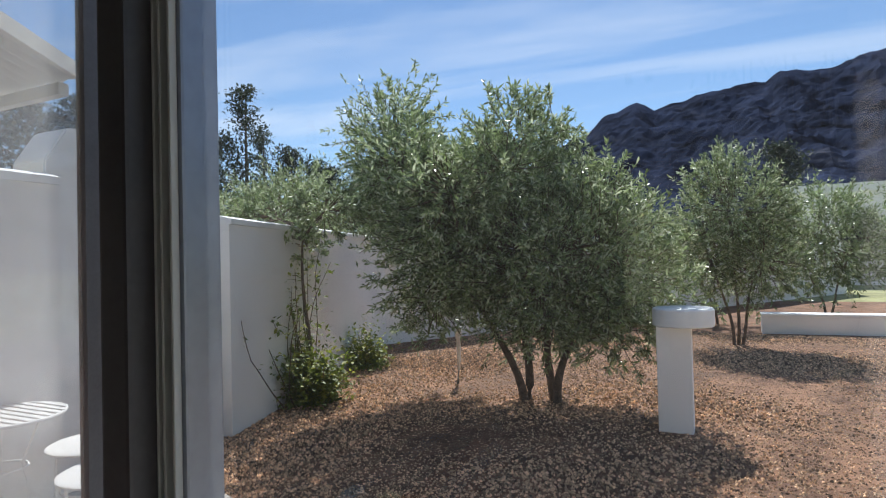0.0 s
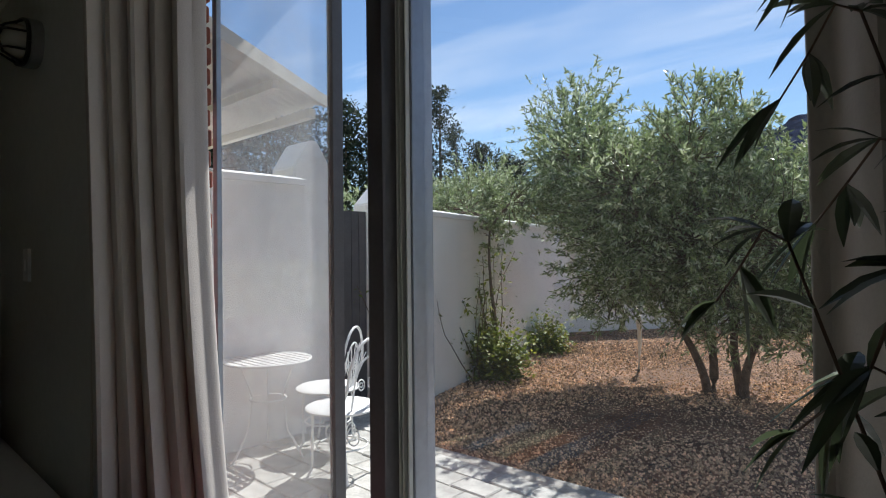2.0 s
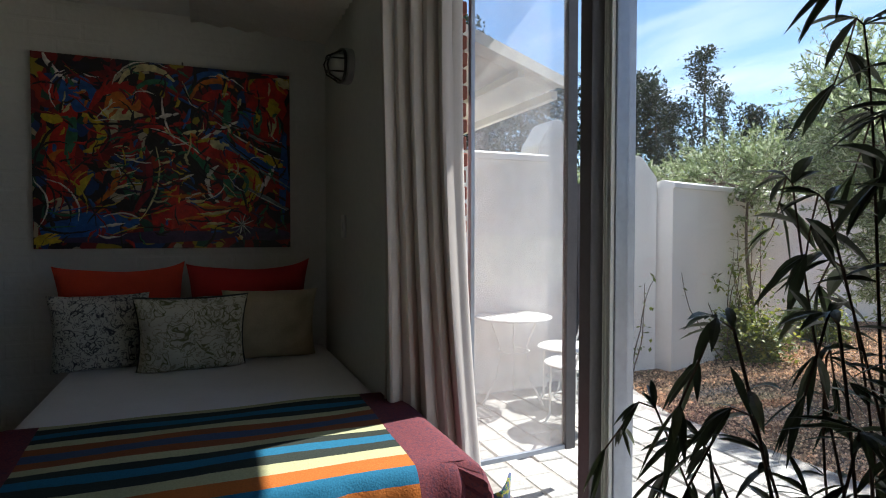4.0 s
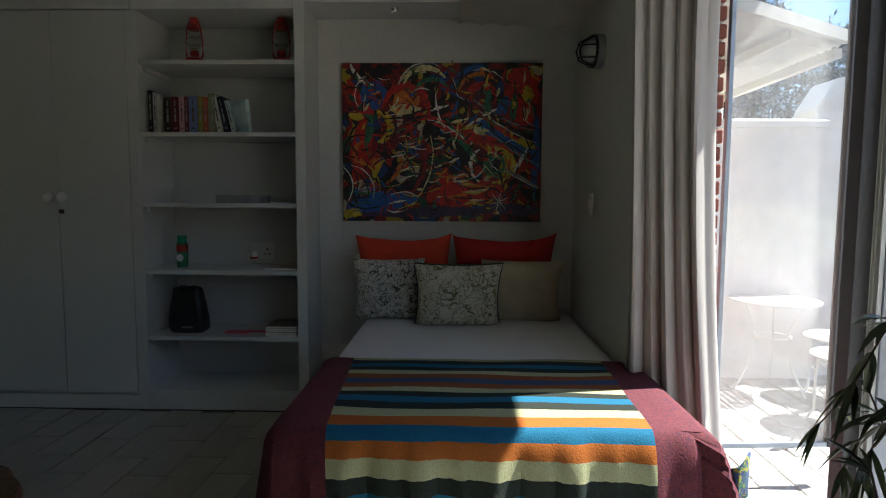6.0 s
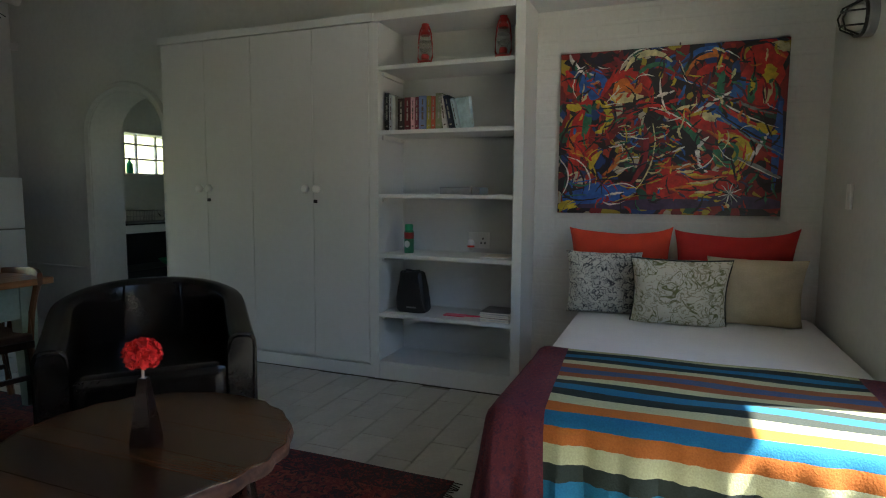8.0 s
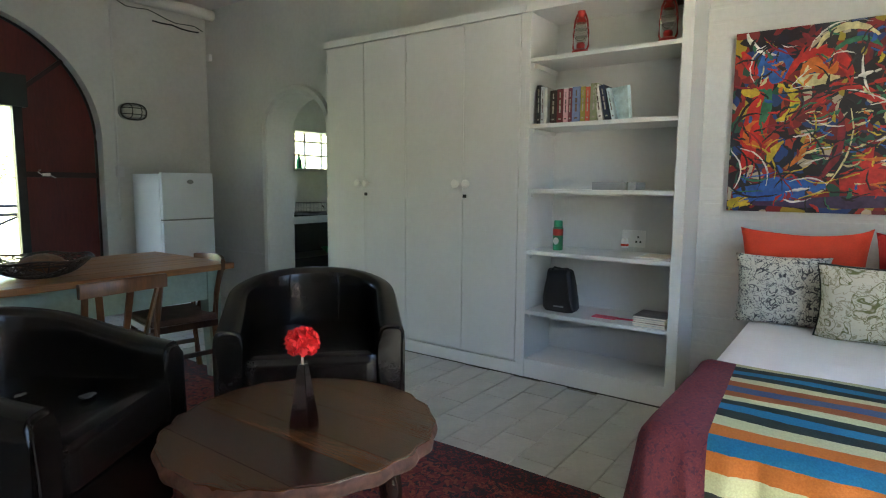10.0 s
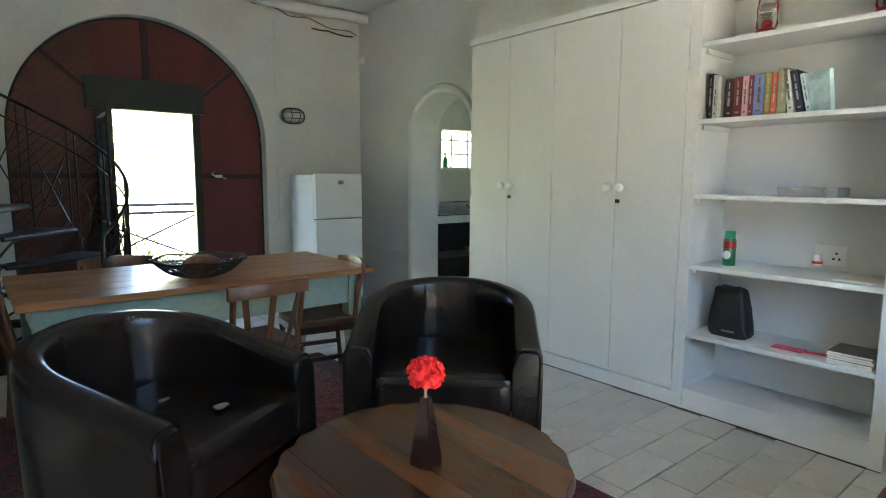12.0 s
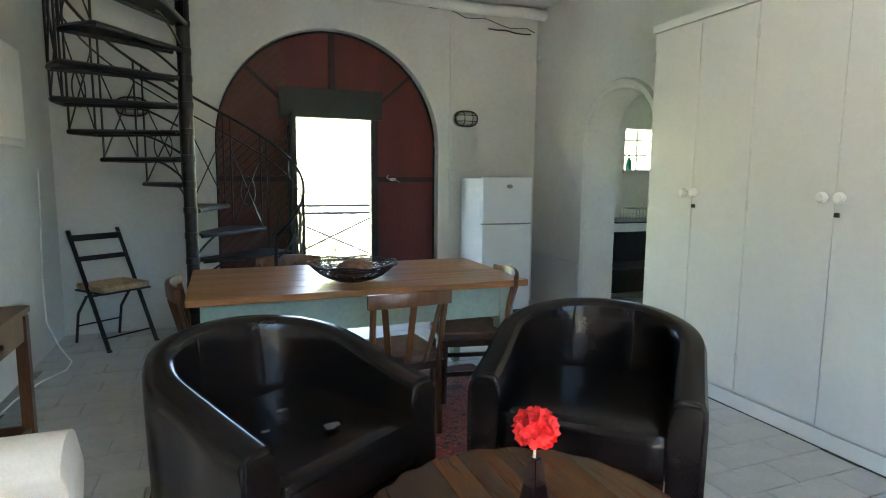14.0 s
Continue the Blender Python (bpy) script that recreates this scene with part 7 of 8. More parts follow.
tagged(patio, "grey stone paving outside the sliding doors", "patio", kind="structure")
structure("doorstep", box(-1.75, 1.22, 0.702, 0.98, GZ - 0.1, -0.03, 0.01), PAVER, "grey stone threshold step under the sliding doors")


# ---- garden walls, gate piers ----
def pier(x0, x1, y0, y1, shoulder, peak, label):
    p = thing("gate_pier", (0, 0, 0), label, "pier", "gate piers")
    ym = (y0 + y1) / 2
    outl = [(y0, GZ - 0.1), (y1, GZ - 0.1), (y1, shoulder), (ym + 0.05, peak - 0.015), (ym, peak), (ym - 0.05, peak - 0.015), (y0, shoulder)]
    bm = prism(outl, "x", x0, x1)
    bmesh.ops.bevel(bm, geom=bm.edges[:], offset=0.012, segments=2, affect="EDGES")
    part("shaft", bm, OUT_WALL, p)


def garden_wall(name, p, q, h, th, label):
    p, q = Vector(p), Vector(q)
    d = (q - p).normalized()
    n = Vector((d.y, -d.x))
    w = new(name)
    tagged(w, label, "wall", kind="structure")
    a, b = p - n * th, q - n * th
    part("wall", prism([tuple(p), tuple(q), tuple(b), tuple(a)], "z", GZ - 0.2, h), OUT_WALL, w)
    e = 0.02
    a2, b2 = a - n * e, b - n * e
    p2, q2 = p + n * e, q + n * e
    bm = bmesh.new()
    mid0, mid1 = (p + a) / 2, (q + b) / 2
    lo = [(p2, h + 0.001), (a2, h + 0.001), (a2, h + 0.05), (mid0, h + 0.085), (p2, h + 0.05)]
    hi = [(q2, h + 0.001), (b2, h + 0.001), (b2, h + 0.05), (mid1, h + 0.085), (q2, h + 0.05)]
    L = [bm.verts.new((c.x, c.y, z)) for c, z in lo]
    R = [bm.verts.new((c.x, c.y, z)) for c, z in hi]
    for i in range(5):
        bm.faces.new((L[i], L[(i + 1) % 5], R[(i + 1) % 5], R[i]))
    bm.faces.new(L)
    bm.faces.new(R[::-1])
    part("coping", bm, COPING, w)


garden_wall("wall_patio", (-4.14, 2.38), (-4.14, 0.72), 1.87, 0.22, "white rendered patio wall with bright coping")
pier(-4.42, -4.06, 2.37, 2.76, 2.05, 2.30, "white rendered gate pier with a pointed top")
pier(-4.50, -4.14, 3.34, 3.84, 1.80, 2.02, "shorter white rendered gate pier with a pointed top")
garden_wall("wall_garden", (-5.75, 9.2), (-4.22, 3.84), 1.69, 0.24, "long white rendered garden wall")
garden_wall("wall_garden_back", (4.0, 24.5), (-5.75, 9.2), 1.5, 0.24, "white rendered wall at the end of the garden")
gt = thing("garden_gate", (0, 0, 0), "dark boarded timber gate between the white piers", "gate")
part("gate_frame", box(-4.32, -4.30, 2.77, 3.33, GZ + 0.06, 1.70), BLACK_METAL, gt)
for k in range(6):
    part("board", box(-4.30, -4.28, 2.775 + 0.0925 * k, 2.862 + 0.0925 * k, GZ + 0.05, 1.72, 0.003), DARK_FRAME, gt)


# ---- patio roof of the neighbouring wing ----
def patio_roof():
    r = thing("patio_roof", (0, 0, 0), "cream corrugated lean-to roof on white posts", "roof", kind="structure")
    cx, cy, cz = -2.87, 1.85, 2.27
    bm = bmesh.new()
    n = 90
    rows_ = []
    for x_i in range(n + 1):
        x = cx - 3.6 * x_i / n
        wv = 0.012 * math.sin(2 * math.pi * (x - cx) / 0.076)
        rows_.append([bm.verts.new((x - 0.60 * t * -1.0, cy - 1.10 * t, cz + wv + 0.05 * t)) for t in (0.0, 1.0, 2.2)])
    for p, q in zip(rows_, rows_[1:]):
        for k in range(2):
            bm.faces.new((p[k], p[k + 1], q[k + 1], q[k]))
    ob = part("sheeting", bm, ROOF_SHEET, r, "", True)
    so = ob.modifiers.new("thick", "SOLIDIFY")
    so.thickness, so.offset = 0.008, 1
    part("fascia", bar((cx, cy, cz + 0.005), (cx + 1.32, cy - 2.42, cz + 0.12), 0.03, 0.07), ROOF_SHEET, r)
    part("purlin", bar((cx - 0.12, cy - 0.02, cz - 0.05), (cx - 3.6, cy - 0.02, cz - 0.05), 0.05, 0.06), ROOF_SHEET, r)
    for t in (0.45, 0.9, 1.4):
        part("purlin", bar((cx + 0.6 * t - 0.04, cy - 1.1 * t, cz + 0.045 * t - 0.05), (cx - 3.6, cy - 1.1 * t, cz + 0.045 * t - 0.05), 0.04, 0.05), ROOF_SHEET, r)
    part("post", tube([(-4.75, 1.86, GZ - 0.1), (-4.75, 1.86, 2.2)], 0.045, 14), WHITE_IRON, r, "slim white post", True)
    part("post", tube([(-6.3, 1.86, GZ - 0.1), (-6.3, 1.86, 2.2)], 0.045, 14), WHITE_IRON, r, "", True)


patio_roof()


# ---- bistro set ----
def bistro_table():
    t = thing("bistro_table", (-3.66, 1.88, GZ), "round white iron bistro table with a slatted top", "table")
    R = 0.31
    for k in range(11):
        y = -R + 0.028 + 2 * (R - 0.028) * k / 10
        h = math.sqrt(max(0.0, R * R - y * y))
        if h > 0.04:
            part("slat", box(-h, h, y - 0.019, y + 0.019, 0.700, 0.712, 0.002, seg=1), WHITE_IRON, t)
    part("rim", tube([(R * math.cos(2 * math.pi * i / 48), R * math.sin(2 * math.pi * i / 48), 0.703) for i in range(49)], 0.010, 8), WHITE_IRON, t)
    for k in range(3):
        a = radians(30 + 120 * k)
        c, s = math.cos(a), math.sin(a)
        part("leg", tube([(0.22 * c, 0.22 * s, 0.70), (0.12 * c, 0.12 * s, 0.45), (0.16 * c, 0.16 * s, 0.2), (0.28 * c, 0.28 * s, 0.0)], 0.009, 8), WHITE_IRON, t)
    part("ring", tube([(0.13 * math.cos(2 * math.pi * i / 24), 0.13 * math.sin(2 * math.pi * i / 24), 0.42) for i in range(25)], 0.006, 6), WHITE_IRON, t)


bistro_table()


def bistro_chair(x, y, rz, label, fan):
    """Faces local -y."""
    c = thing("bistro_chair", (x, y, GZ), label, "chair", "bistro chairs", rz=rz)
    part("seat", lathe([(0, 0.438), (0.225, 0.438), (0.243, 0.446), (0.243, 0.456), (0.225, 0.466), (0, 0.470)], 40), WHITE_IRON, c, "", True)
    for k in range(4):
        a = radians(45 + 90 * k)
        ca, sa = math.cos(a), math.sin(a)
        part("leg", tube([(0.19 * ca, 0.19 * sa, 0.44), (0.21 * ca, 0.19 * sa, 0.25), (0.20 * ca, 0.20 * sa, 0.06), (0.235 * ca, 0.235 * sa, 0.0)], 0.009, 8), WHITE_IRON, c)
    part("leg_ring", tube([(0.17 * math.cos(2 * math.pi * i / 32), 0.17 * math.sin(2 * math.pi * i / 32), 0.2) for i in range(33)], 0.006, 6), WHITE_IRON, c)
    for k in range(4):
        a = radians(90 * k)
        part("scroll", tube([((0.09 + 0.05 * math.cos(q)) * math.cos(a), (0.09 + 0.05 * math.cos(q)) * math.sin(a), 0.26 + 0.06 * math.sin(q)) for q in (2 * math.pi * i / 16 for i in range(17))], 0.005, 6), WHITE_IRON, c)
    pts = [(-0.19, 0.12, 0.45)] + [(-0.20 * math.cos(q), 0.20 + 0.03 * math.sin(q), 0.62 + 0.30 * math.sin(q)) for q in (math.pi * i / 16 for i in range(17))] + [(0.19, 0.12, 0.45)]
    part("back_hoop", tube(pts, 0.010, 8), WHITE_IRON, c, "", True)
    pts = [(-0.11, 0.16, 0.455)] + [(-0.12 * math.cos(q), 0.19 + 0.03 * math.sin(q), 0.60 + 0.20 * math.sin(q)) for q in (math.pi * i / 16 for i in range(17))] + [(0.11, 0.16, 0.455)]
    part("inner_hoop", tube(pts, 0.007, 6), WHITE_IRON, c, "", True)
    for s in (-1, 1):
        sp = [(s * (0.055 + 0.045 * (1 - i / 26) * math.cos(i * 0.55)), 0.20, 0.62 + 0.045 * (1 - i / 26) * math.sin(i * 0.55)) for i in range(24)]
        part("spiral", tube(sp, 0.005, 6), WHITE_IRON, c)
    if fan:
        for k in range(7):
            a = radians(40 + 100 * k / 6)
            part("fan_wire", tube([(0.03 * math.cos(a), 0.20, 0.46), (0.22 * math.cos(a), 0.22, 0.50 + 0.22 * math.sin(a)), (0.28 * math.cos(a), 0.23, 0.50 + 0.30 * math.sin(a))], 0.004, 6), WHITE_IRON, c)
    return c


bistro_chair(-3.50, 2.30, -60, "white wrought-iron bistro chair beside the table", True)
bistro_chair(-2.95, 2.02, -75, "white wrought-iron bistro chair with scrolled back", False)

# ---- stone pedestal ----
pd = thing("stone_pedestal", (-0.40, 5.456, GZ - 0.02), "white square pedestal with a round slab on top", "pedestal")
part("shaft", box(-0.14, 0.14, -0.14, 0.14, 0.0, 0.90, 0.012), OUT_WALL, pd)
part("round_slab", lathe([(0, 0.901), (0.24, 0.901), (0.252, 0.912), (0.252, 1.045), (0.24, 1.058), (0, 1.062)], 48, (0.075, 0, 0)), COPING, pd, "thick round white slab", True)
lw_ = thing("low_wall", (0, 0, 0), "low white rendered garden kerb wall", "wall")
part("wall", box(0.75, 7.5, 12.4, 12.75, GZ - 0.1, 0.12, 0.015), OUT_WALL, lw_)
part("top", box(0.74, 7.5, 12.38, 12.77, 0.121, 0.17, 0.012), COPING, lw_)


# ---- trees ----
def branch_points(p, d, length, r, n=7, droop=0.0, wander=0.25):
    pts, d = [p.copy()], d.normalized()
    for i in range(n):
        d = (d + Vector((r.uniform(-wander, wander), r.uniform(-wander, wander), r.uniform(-wander, wander) - droop)) * 0.5).normalized()
        pts.append(pts[-1] + d * length / n)
    return pts


def olive_tree(at, lobes, trunks, leaves_n, seed, label, leaf_len=0.05, mat=None, leaf_w=0.27):
    r = random.Random(seed)
    t = thing("olive_tree", (at[0], at[1], GZ - 0.03), label, "tree")
    wood = bmesh.new()
    ends = []
    for (bx, by, tx, ty, tz) in trunks:
        pts = []
        for i in range(9):
            s = i / 8
            pts.append(Vector((bx + (tx - bx) * s ** 1.2 + 0.03 * math.sin(5 * s + bx * 9), by + (ty - by) * s + 0.03 * math.cos(4 * s), tz * s)))
        thick = 0.05 if len(lobes) > 5 else 0.03
        tube(pts, thick, 10, wood, thick * 0.42)
        ends.append(pts[-1])
    placed, twigs = [], bmesh.new()
    total = sum(l[3] * l[4] * l[5] for l in lobes)
    for (cx, cy, cz, rx, ry, rz) in lobes:
        c = Vector((cx, cy, cz))
        e = min(ends, key=lambda q: (q - c).length)
        tube([e, e.lerp(c, 0.5) + Vector((r.uniform(-0.1, 0.1), r.uniform(-0.1, 0.1), 0.05)), c], 0.02, 7, wood, 0.01)
        share = int(leaves_n * (rx * ry * rz) / total)
        sprays = max(6, share // 26)
        for _ in range(sprays):
            while True:
                u = Vector((r.uniform(-1, 1), r.uniform(-1, 1), r.uniform(-1, 1)))
                if 0.25 < u.length < 1:
                    break
            k = u.length ** 0.35 / u.length
            root = c + Vector((u.x * k * rx, u.y * k * ry, u.z * k * rz)) * r.uniform(0.6, 1.0)
            if root.z < 0.25:
                root.z = 0.25 + r.random() * 0.3
            d = (root - c).normalized() * 0.8 + Vector((r.uniform(-0.5, 0.5), r.uniform(-0.5, 0.5), r.uniform(-0.2, 1.05)))
            ln = r.uniform(0.18, 0.52) * (rx + rz) / 1.6
            pts = branch_points(root, d, ln, r, 5, 0.06)
            if r.random() < 0.35:
                tube([c.lerp(root, 0.35)] + pts, 0.005, 4, twigs, 0.002)
            for q in range(26):
                s = r.random() ** 0.8 * 4.999
                i = int(s)
                p = pts[i].lerp(pts[i + 1], s - i)
                ax = (pts[i + 1] - pts[i]).normalized()
                al = ax * 0.8 + Vector((r.uniform(-1, 1), r.uniform(-1, 1), r.uniform(-1, 1)))
                L = leaf_len * r.uniform(0.7, 1.35)
                placed.append((p, al, Vector((r.uniform(-1, 1), r.uniform(-1, 1), r.uniform(0, 1))), L, L * leaf_w))
    part("trunk", wood, TRUNK, t, "", True)
    part("twigs", twigs, TWIG, t)
    leaf_cloud("crown", mat or OLIVE_LEAF, t, placed, "silvery grey-green foliage")
    return t


olive_tree((-1.95, 6.0), [(-1.50, 0.0, 2.95, 0.55, 0.6, 0.70), (-1.25, -0.3, 2.65, 0.5, 0.5, 0.55), (-1.15, 0.1, 2.2, 0.75, 0.8, 0.65), (-1.75, 0.1, 2.35, 0.35, 0.4, 0.35),
                          (-0.85, 0.0, 1.5, 0.75, 0.8, 0.7), (-0.95, -0.1, 1.05, 0.5, 0.5, 0.42), (-0.35, -0.35, 1.75, 0.8, 0.7, 0.8), (-0.45, 0.2, 2.3, 0.7, 0.7, 0.5), (-0.6, -0.5, 2.2, 0.5, 0.5, 0.5),
                          (0.05, 0.0, 2.60, 0.55, 0.6, 0.6), (0.10, -0.4, 2.75, 0.42, 0.45, 0.45), (0.40, 0.1, 2.85, 0.26, 0.3, 0.36), (0.30, -0.2, 1.55, 0.85, 0.9, 0.85), (0.35, 0.0, 0.95, 0.75, 0.7, 0.45),
                          (0.70, 0.0, 2.1, 0.55, 0.6, 0.45), (0.85, -0.1, 1.55, 0.7, 0.75, 0.65), (1.15, 0.0, 1.2, 0.55, 0.6, 0.5), (0.95, 0.1, 0.75, 0.5, 0.5, 0.38), (-0.95, -0.85, 2.45, 0.5, 0.5, 0.45), (-0.35, -1.0, 2.15, 0.55, 0.5, 0.45), (0.15, -0.9, 2.35, 0.42, 0.45, 0.4)],
           [(0.0, 0.0, -0.48, -0.05, 1.15), (0.03, 0.05, -0.05, 0.15, 1.3), (0.36, 0.0, 0.62, -0.1, 0.95), (0.30, 0.06, 0.25, 0.1, 1.2)], 112000, 3,
           "large multi-stemmed olive tree with silvery foliage in the gravel", 0.068, leaf_w=0.25)
olive_tree((0.22, 10.65), [(0.05, 0, 2.2, 0.75, 0.7, 0.95), (-0.35, 0, 1.6, 0.6, 0.6, 0.7), (0.45, 0, 1.4, 0.65, 0.6, 0.7), (-0.25, 0.1, 2.7, 0.4, 0.4, 0.4), (0.6, 0, 2.0, 0.4, 0.4, 0.5)],
           [(0, 0, -0.25, 0, 1.3), (0.1, 0, 0.35, 0.0, 1.2), (0.05, 0.05, 0.05, 0, 1.8)], 24000, 5, "smaller olive tree further back in the gravel", 0.075)
olive_tree((2.36, 16.4), [(0, 0, 1.7, 1.2, 1.0, 1.2), (-0.6, 0, 1.4, 0.8, 0.8, 0.8), (0.8, 0, 1.6, 0.8, 0.8, 0.9)], [(0, 0, -0.3, 0, 1.0), (0.1, 0, 0.4, 0, 1.1)], 16000, 7,
           "olive tree behind the low kerb wall", 0.11)
olive_tree((5.2, 18.0), [(0, 0, 1.7, 1.5, 1.0, 1.2), (0.9, 0, 1.4, 1.0, 0.8, 0.9)], [(0, 0, -0.3, 0, 1.0), (0.1, 0, 0.4, 0, 1.1)], 14000, 9, "olive tree at the far end of the garden", 0.12)
olive_tree((-6.6, 8.2), [(0, 0, 2.3, 1.3, 1.2, 0.75), (1.0, -0.4, 2.2, 0.9, 0.8, 0.6), (-1.0, 0, 2.1, 0.9, 0.8, 0.7), (0.9, 0.9, 2.1, 0.8, 0.8, 0.6), (-1.6, -1.6, 2.1, 0.9, 0.9, 0.6)], [(0, 0, 0.1, 0, 1.5), (0.1, 0, 0.5, 0, 1.5)], 32000, 11,
           "olive tree spreading over the top of the garden wall", 0.07)
olive_tree((0.0, 13.8), [(0, 0, 1.5, 1.1, 0.8, 1.0), (-1.4, 0.2, 1.5, 1.0, 0.8, 0.9)], [(0, 0, -0.3, 0, 1.0)], 9000, 12, "olive tree partly hidden behind the others", 0.1)


def shrub(at, stems_n, height, spread, leaves_n, seed, label, leaf_len, lean=(0, 0), bare=0.3, width=0.5, loose=0.12):
    r = random.Random(seed)
    s = thing("shrub", (at[0], at[1], GZ - 0.02), label, "shrub")
    wood = bmesh.new()
    placed = []
    for k in range(stems_n):
        a = r.uniform(0, 6.28)
        d = Vector((math.cos(a) * spread + lean[0], math.sin(a) * spread + lean[1], 1.0))
        hgt = height * r.uniform(0.45, 1.0)
        pts = branch_points(Vector((r.uniform(-0.12, 0.12), r.uniform(-0.12, 0.12), 0)), d, hgt, r, 9, 0.02, 0.35)
        tube(pts, 0.008, 5, wood, 0.003)
        for q in range(leaves_n // stems_n):
            v = r.random()
            f = (v ** 1.6 * 8.99) if r.random() > bare else r.random() * 8.99
            i = int(f)
            p = pts[i].lerp(pts[i + 1], f - i) + Vector((r.gauss(0, loose), r.gauss(0, loose), r.gauss(0, loose)))
            p.z = max(p.z, 0.03)
            L = leaf_len * r.uniform(0.6, 1.3)
            placed.append((p, Vector((r.uniform(-1, 1), r.uniform(-1, 1), r.uniform(-0.4, 0.8))), Vector((r.uniform(-0.6, 0.6), r.uniform(-0.6, 0.6), 1)), L, L * width))
    part("stems", wood, TWIG, s)
    leaf_cloud("foliage", SHRUB_LEAF, s, placed, "yellow-green leaves")


shrub((-4.08, 5.15), 22, 0.74, 0.55, 3800, 2, "yellow-green shrub growing against the garden wall", 0.064, (0.05, 0), 0.35, width=0.62, loose=0.10)
shrub((-4.22, 5.2), 11, 2.0, 0.16, 620, 4, "straggly climber with bare stems on the garden wall", 0.075, (0, 0), 0.8, width=0.5, loose=0.07)
shrub((-4.2, 4.85), 4, 1.45, 0.12, 46, 14, "bare arching rose stems against the garden wall", 0.05, (0.02, -0.62), 0.9, loose=0.03)
shrub((-4.62, 7.2), 14, 0.6, 0.6, 2000, 6, "low yellow-green shrub at the foot of the wall", 0.066, width=0.6)
shrub((-4.10, 3.5), 3, 1.75, 0.06, 60, 16, "thin leafy climber beside the garden gate", 0.06, (0.06, -0.18), 0.9, loose=0.05)
olive_tree((-4.30, 5.3), [(-0.25, -0.1, 2.05, 0.50, 0.45, 0.34), (0.22, 0.15, 2.12, 0.45, 0.42, 0.32), (-0.75, -0.35, 2.0, 0.42, 0.4, 0.28), (0.0, 0.1, 1.72, 0.28, 0.25, 0.20)],
           [(0.08, 0.0, 0.05, 0.0, 1.8)], 9500, 15, "young olive leaning over the garden wall", 0.058)


mk = thing("garden_marker", (-2.95, 6.55, GZ - 0.02), "small pale garden stake with a rounded head", "garden stake")
part("stake", tube([(0, 0, 0), (0.02, 0, 0.3), (0.02, 0, 0.55)], 0.018, 8, taper=0.03), COPING, mk, "", True)
part("head", lathe([(0, 0.54), (0.035, 0.55), (0.045, 0.62), (0.03, 0.70), (0, 0.72)], 14, (0.02, 0, 0)), COPING, mk, "", True)


# ---- distance: pines, buildings, mountain ----
def pine(at, h, w, seed, label, airy=0.5):
    r = random.Random(seed)
    t = thing("pine_tree", (at[0], at[1], GZ - 0.05), label, "tree", "distant pines")
    part("trunk", tube([(0, 0, 0), (0.1, 0, h * 0.5), (0.0, 0.1, h * 0.98)], h * 0.016, 7, taper=0.03), TRUNK, t)
    placed = []
    n = 26
    for k in range(n):
        f = 0.22 + 0.78 * k / (n - 1)
        z = h * f
        reach = w * (1.05 - f) ** 0.7 * r.uniform(0.5, 1.1) + 0.15 * w
        for q in range(3):
            a = r.uniform(0, 6.28)
            for m in range(58):
                s = r.random() ** 0.7
                p = Vector((math.cos(a) * reach * s, math.sin(a) * reach * s, z + reach * 0.22 * s)) + Vector((r.gauss(0, 1), r.gauss(0, 1), r.gauss(0, 0.6))) * 0.11 * w
                L = 0.10 * w * r.uniform(0.6, 1.4)
                placed.append((p, Vector((r.uniform(-1, 1), r.uniform(-1, 1), r.uniform(-0.2, 1))), Vector((r.uniform(-1, 1), r.uniform(-1, 1), 1)), L, L * 0.42))
    leaf_cloud("crown", PINE_LEAF, t, placed, "dark needle clumps")


for k, (az, dist, el, w) in enumerate(((-46.3, 36, 0.200, 2.2), (-42.0, 38, 0.215, 1.6), (-39.5, 38, 0.185, 2.6), (-37.3, 39, 0.165, 2.4), (-35.6, 40, 0.155, 2.2), (-43.6, 34, 0.285, 2.2), (-49.5, 36, 0.25, 3.0),
                                    (-53.0, 34, 0.26, 3.0), (-57.0, 32, 0.235, 2.8), (-60.5, 33, 0.25, 3.2), (-64.0, 30, 0.30, 3.0), (-66.5, 28, 0.36, 3.0), (-47.8, 33, 0.24, 2.4), (-69.0, 26, 0.30, 3.0))):
    a = radians(az)
    pine((math.sin(a) * dist, math.cos(a) * dist), dist * el + 1.5, w, 30 + k, "tall dark pine beyond the garden wall")
pine((3.3, 34.0), 6.8, 2.4, 71, "dark round-headed pine below the mountain")
fb = thing("farm_building", (0, 0, 0), "long white flat-roofed building beyond the garden", "building")
part("wall", box(3.2, 26, 30, 38, GZ - 0.2, 3.819), OUT_WALL, fb)
part("parapet", box(3.1, 26, 29.9, 30.3, 3.82, 4.2), COPING, fb)
for k in range(5):
    part("window", box(5.0 + 3.4 * k, 6.2 + 3.4 * k, 29.96, 30.02, 1.0, 2.3), KITCHEN_DARK, fb)


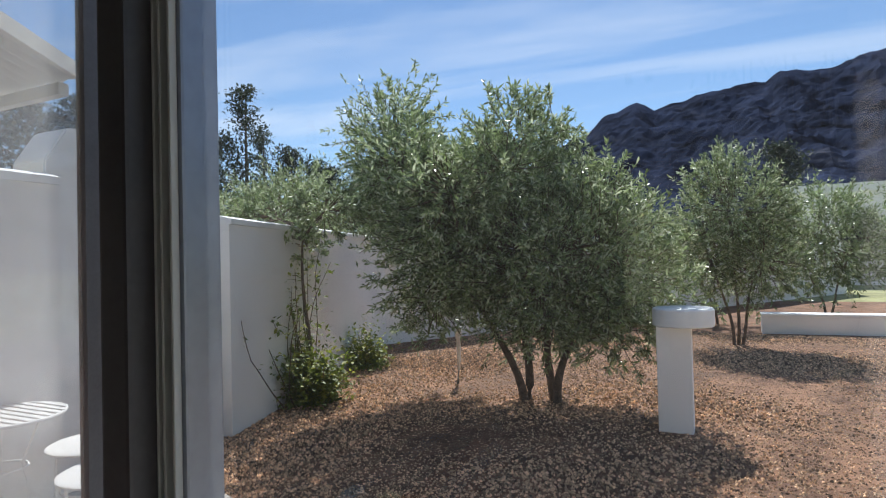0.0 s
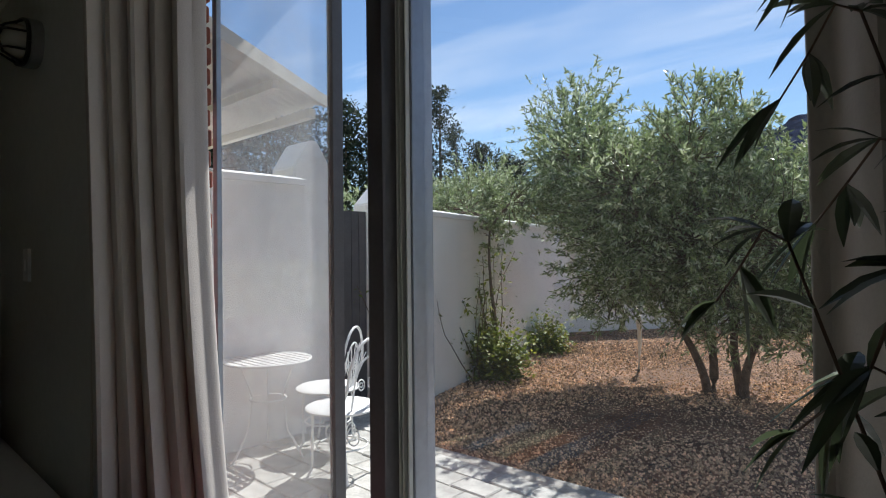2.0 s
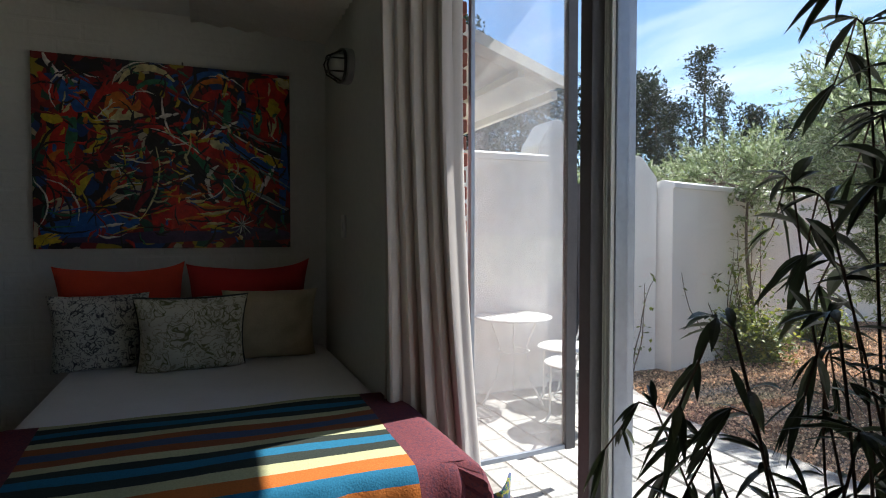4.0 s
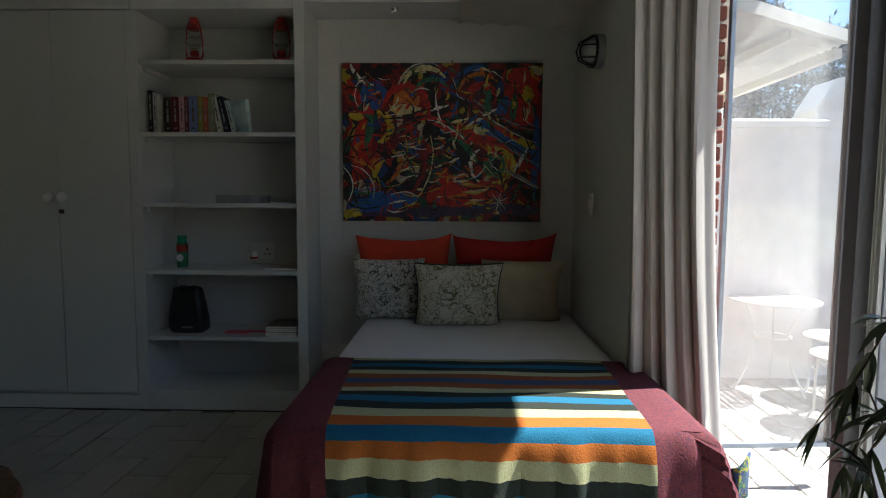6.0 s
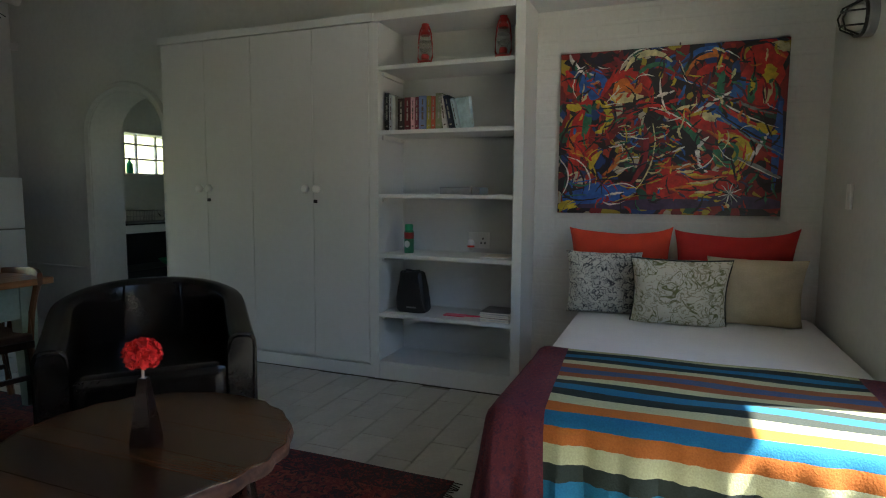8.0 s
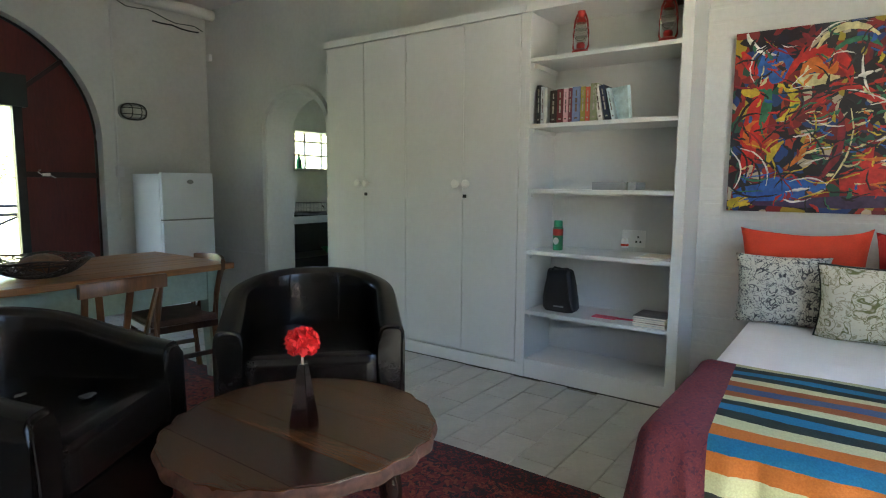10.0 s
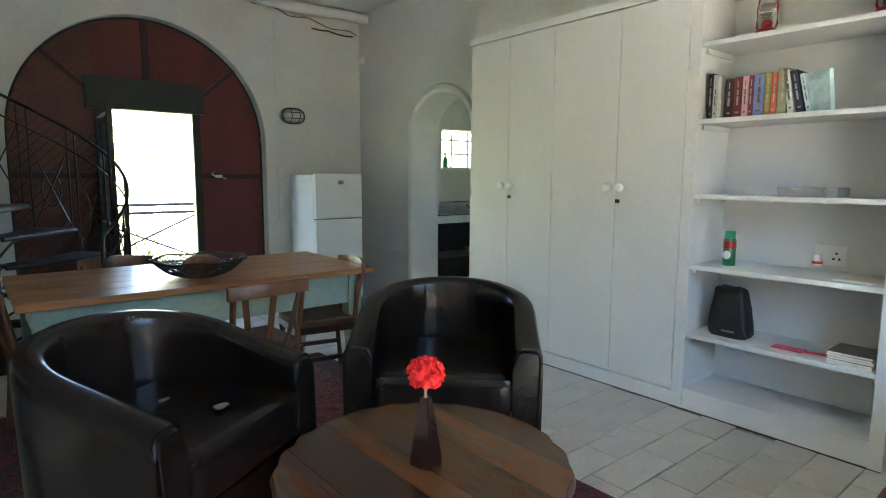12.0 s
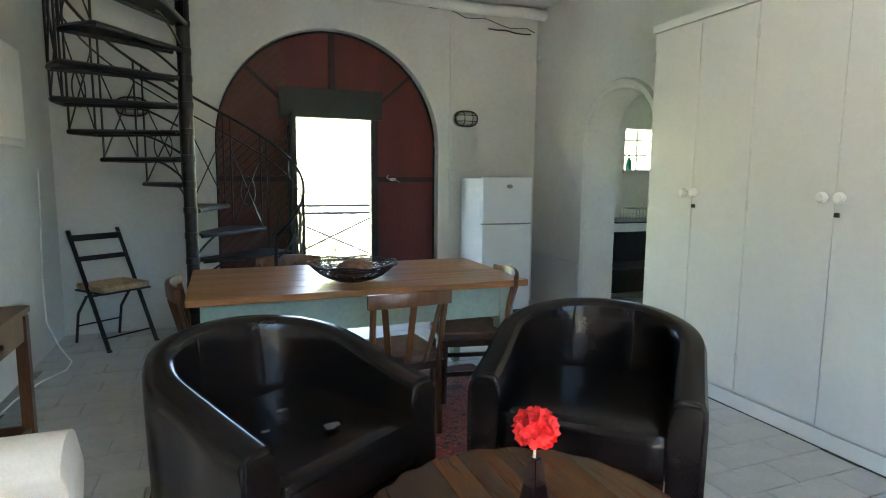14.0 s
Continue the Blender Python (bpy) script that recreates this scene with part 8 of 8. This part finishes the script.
def mountain():
    bm = bmesh.new()
    ctl = [(-900, 0.02), (-420, 0.06), (-330, 0.105), (-260, 0.085), (-200, 0.135), (-150, 0.19), (-125, 0.208), (-88, 0.238), (-62, 0.255), (-46, 0.238), (-10, 0.252), (50, 0.262), (62, 0.275), (90, 0.268), (150, 0.285), (260, 0.32), (420, 0.30), (900, 0.2)]
    D = 620.0
    def prof(x):
        for (a, p), (b, q) in zip(ctl, ctl[1:]):
            if a <= x <= b:
                s = (x - a) / (b - a)
                s = s * s * (3 - 2 * s)
                return p + (q - p) * s
        return 0.0
    nx, ny = 420, 110
    g = []
    for j in range(ny + 1):
        v = j / ny
        row = []
        for i in range(nx + 1):
            x = -900 + 1800 * i / nx
            y = 180 + (D - 180) * v
            ridge = prof(x) * D
            shape = v ** 1.25
            ns = noise.noise(Vector((x * 0.012, y * 0.012, 0))) + 0.5 * noise.noise(Vector((x * 0.03, y * 0.03, 3))) + 0.25 * noise.noise(Vector((x * 0.08, y * 0.08, 5))) - 0.9 * abs(noise.noise(Vector((x * 0.022, y * 0.03, 9)))) - 0.45 * abs(noise.noise(Vector((x * 0.06, y * 0.06, 12)))) + 0.18 * noise.noise(Vector((x * 0.2, y * 0.2, 7)))
            crag = noise.noise(Vector((x * 0.045, y * 0.03, 8))) + 0.6 * noise.noise(Vector((x * 0.11, y * 0.07, 2))) + 0.35 * noise.noise(Vector((x * 0.26, y * 0.16, 6)))
            z = ridge * shape * (1 + 0.22 * ns * (1 - v)) + 0.055 * ridge * crag * v * (1.0 - 0.75 * v ** 6) + (4.0 * noise.noise(Vector((x * 0.05, 1.7, 0))) + 2.5 * abs(noise.noise(Vector((x * 0.16, 4.7, 0))))) * v ** 4
            row.append(bm.verts.new((x * (0.45 + 0.55 * v), y, max(z, 0) - 0.4)))
        g.append(row)
    g.append([bm.verts.new((v.co.x, D + 120, -1)) for v in g[-1]])
    for p, q in zip(g, g[1:]):
        for i in range(nx):
            bm.faces.new((p[i], p[i + 1], q[i + 1], q[i]))
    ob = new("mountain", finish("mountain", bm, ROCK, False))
    tagged(ob, "bare rocky mountain ridge with scrub slopes", "mountain", kind="structure")


mountain()

# ---- outside the arched door ----
bal = thing("balcony_rail", (0, -7.9, 0), "thin dark iron balustrade with crossed bars outside the arched door", "railing")
structure("landing", box(-3.0, 1.8, -8.1, -6.96, -0.3, -0.03), PAVER, "stone landing outside the arched door")
for z in (1.02, 0.93, 0.36):
    part("rail", tube([(-2.9, 0, z), (1.7, 0, z)], 0.018, 6), BLACK_METAL, bal)
for x in (-2.8, -1.55, -0.3, 0.95):
    part("post", tube([(x, 0, -0.03), (x, 0, 1.02)], 0.014, 6), BLACK_METAL, bal)
for x in (-2.8, -1.55, -0.3):
    part("cross_bar", tube([(x, 0, 0.36), (x + 1.25, 0, 0.93)], 0.012, 6), BLACK_METAL, bal)
    part("cross_bar", tube([(x, 0.02, 0.93), (x + 1.25, 0.02, 0.36)], 0.012, 6), BLACK_METAL, bal)
shrub((-0.95, -8.6), 16, 1.15, 0.28, 900, 21, "leafy green shrub beyond the balustrade", 0.06)
shrub((0.0, -9.2), 14, 0.6, 0.6, 700, 22, "low green shrub beyond the balustrade", 0.06)
hill = bmesh.new()
hg = [[hill.verts.new((-60 + 5 * i, -16 - 4 * j, GZ - 0.3 + 0.9 * j + 0.8 * noise.noise(Vector((i * 0.5, j * 0.5, 2))))) for i in range(25)] for j in range(14)]
for p, q in zip(hg, hg[1:]):
    for i in range(24):
        hill.faces.new((p[i], p[i + 1], q[i + 1], q[i]))
tagged(new("hillside", finish("hillside", hill, FIELD, True)), "sunlit grassy hillside behind the house", "hillside", kind="structure")
for k, (x, y) in enumerate(((-6.5, -24), (-3.0, -27), (1.5, -25), (5.0, -28), (-10, -26))):
    olive_tree((x, y), [(0, 0, 2.4, 1.8, 1.5, 1.6), (1.0, 0, 2.0, 1.2, 1.0, 1.1)], [(0, 0, 0.1, 0, 1.6)], 2600, 40 + k, "pale green tree on the sunlit hillside", 0.22)


# ---- pieces: bricks, pavers, floor tiles ----
bp_ = new("brick_quoin")
tagged(bp_, "red brick edge of the outer house wall", "brickwork", kind="structure")
part("core", box(-3.27, -2.057, 0.502, 0.69, -0.2, 2.72), MORTAR, bp_)
brick_mesh = finish("brick", box(-0.105, 0.105, -0.05, 0.05, -0.033, 0.033, 0.006, seg=1), BRICK)
for k in range(34):
    z = -0.15 + 0.083 * k
    for n in range(5):
        o = new("brick", brick_mesh)
        o.parent = bp_
        if n == 0 and k % 2 == 0:
            o.matrix_basis = pose(-2.095 + rnd.uniform(-0.004, 0.010), 0.60, z, 0, 0, 90 + rnd.uniform(-1.5, 1.5))
        else:
            o.matrix_basis = pose(-2.145 - 0.225 * n + (0.0 if k % 2 else 0.085) + rnd.uniform(-0.004, 0.010), 0.655 + rnd.uniform(-0.005, 0.005), z, 0, 0, rnd.uniform(-1.2, 1.2))

paver_mesh = finish("paver", box(-0.142, 0.142, -0.092, 0.092, -0.05, 0.004, 0.008, seg=1), PAVER)


def lay_pavers():
    row = 0
    y = 1.08
    while y < 3.25:
        x = -4.05 + (0.15 if row % 2 else 0.0)
        while x < 1.6:
            edge = 2.90 if x > -1.2 else 2.82
            if x < -2.9:
                edge = 2.78 + (-2.9 - x) * 0.35
            if y < edge:
                o = new("paver", paver_mesh)
                o.parent = patio
                o.matrix_basis = pose(x + rnd.uniform(-0.005, 0.005), y + rnd.uniform(-0.005, 0.005), GZ + rnd.uniform(-0.004, 0.004), rnd.uniform(-0.6, 0.6), rnd.uniform(-0.6, 0.6), rnd.uniform(-1.2, 1.2))
            x += 0.294
        y += 0.195
        row += 1


lay_pavers()
lay_tiles()
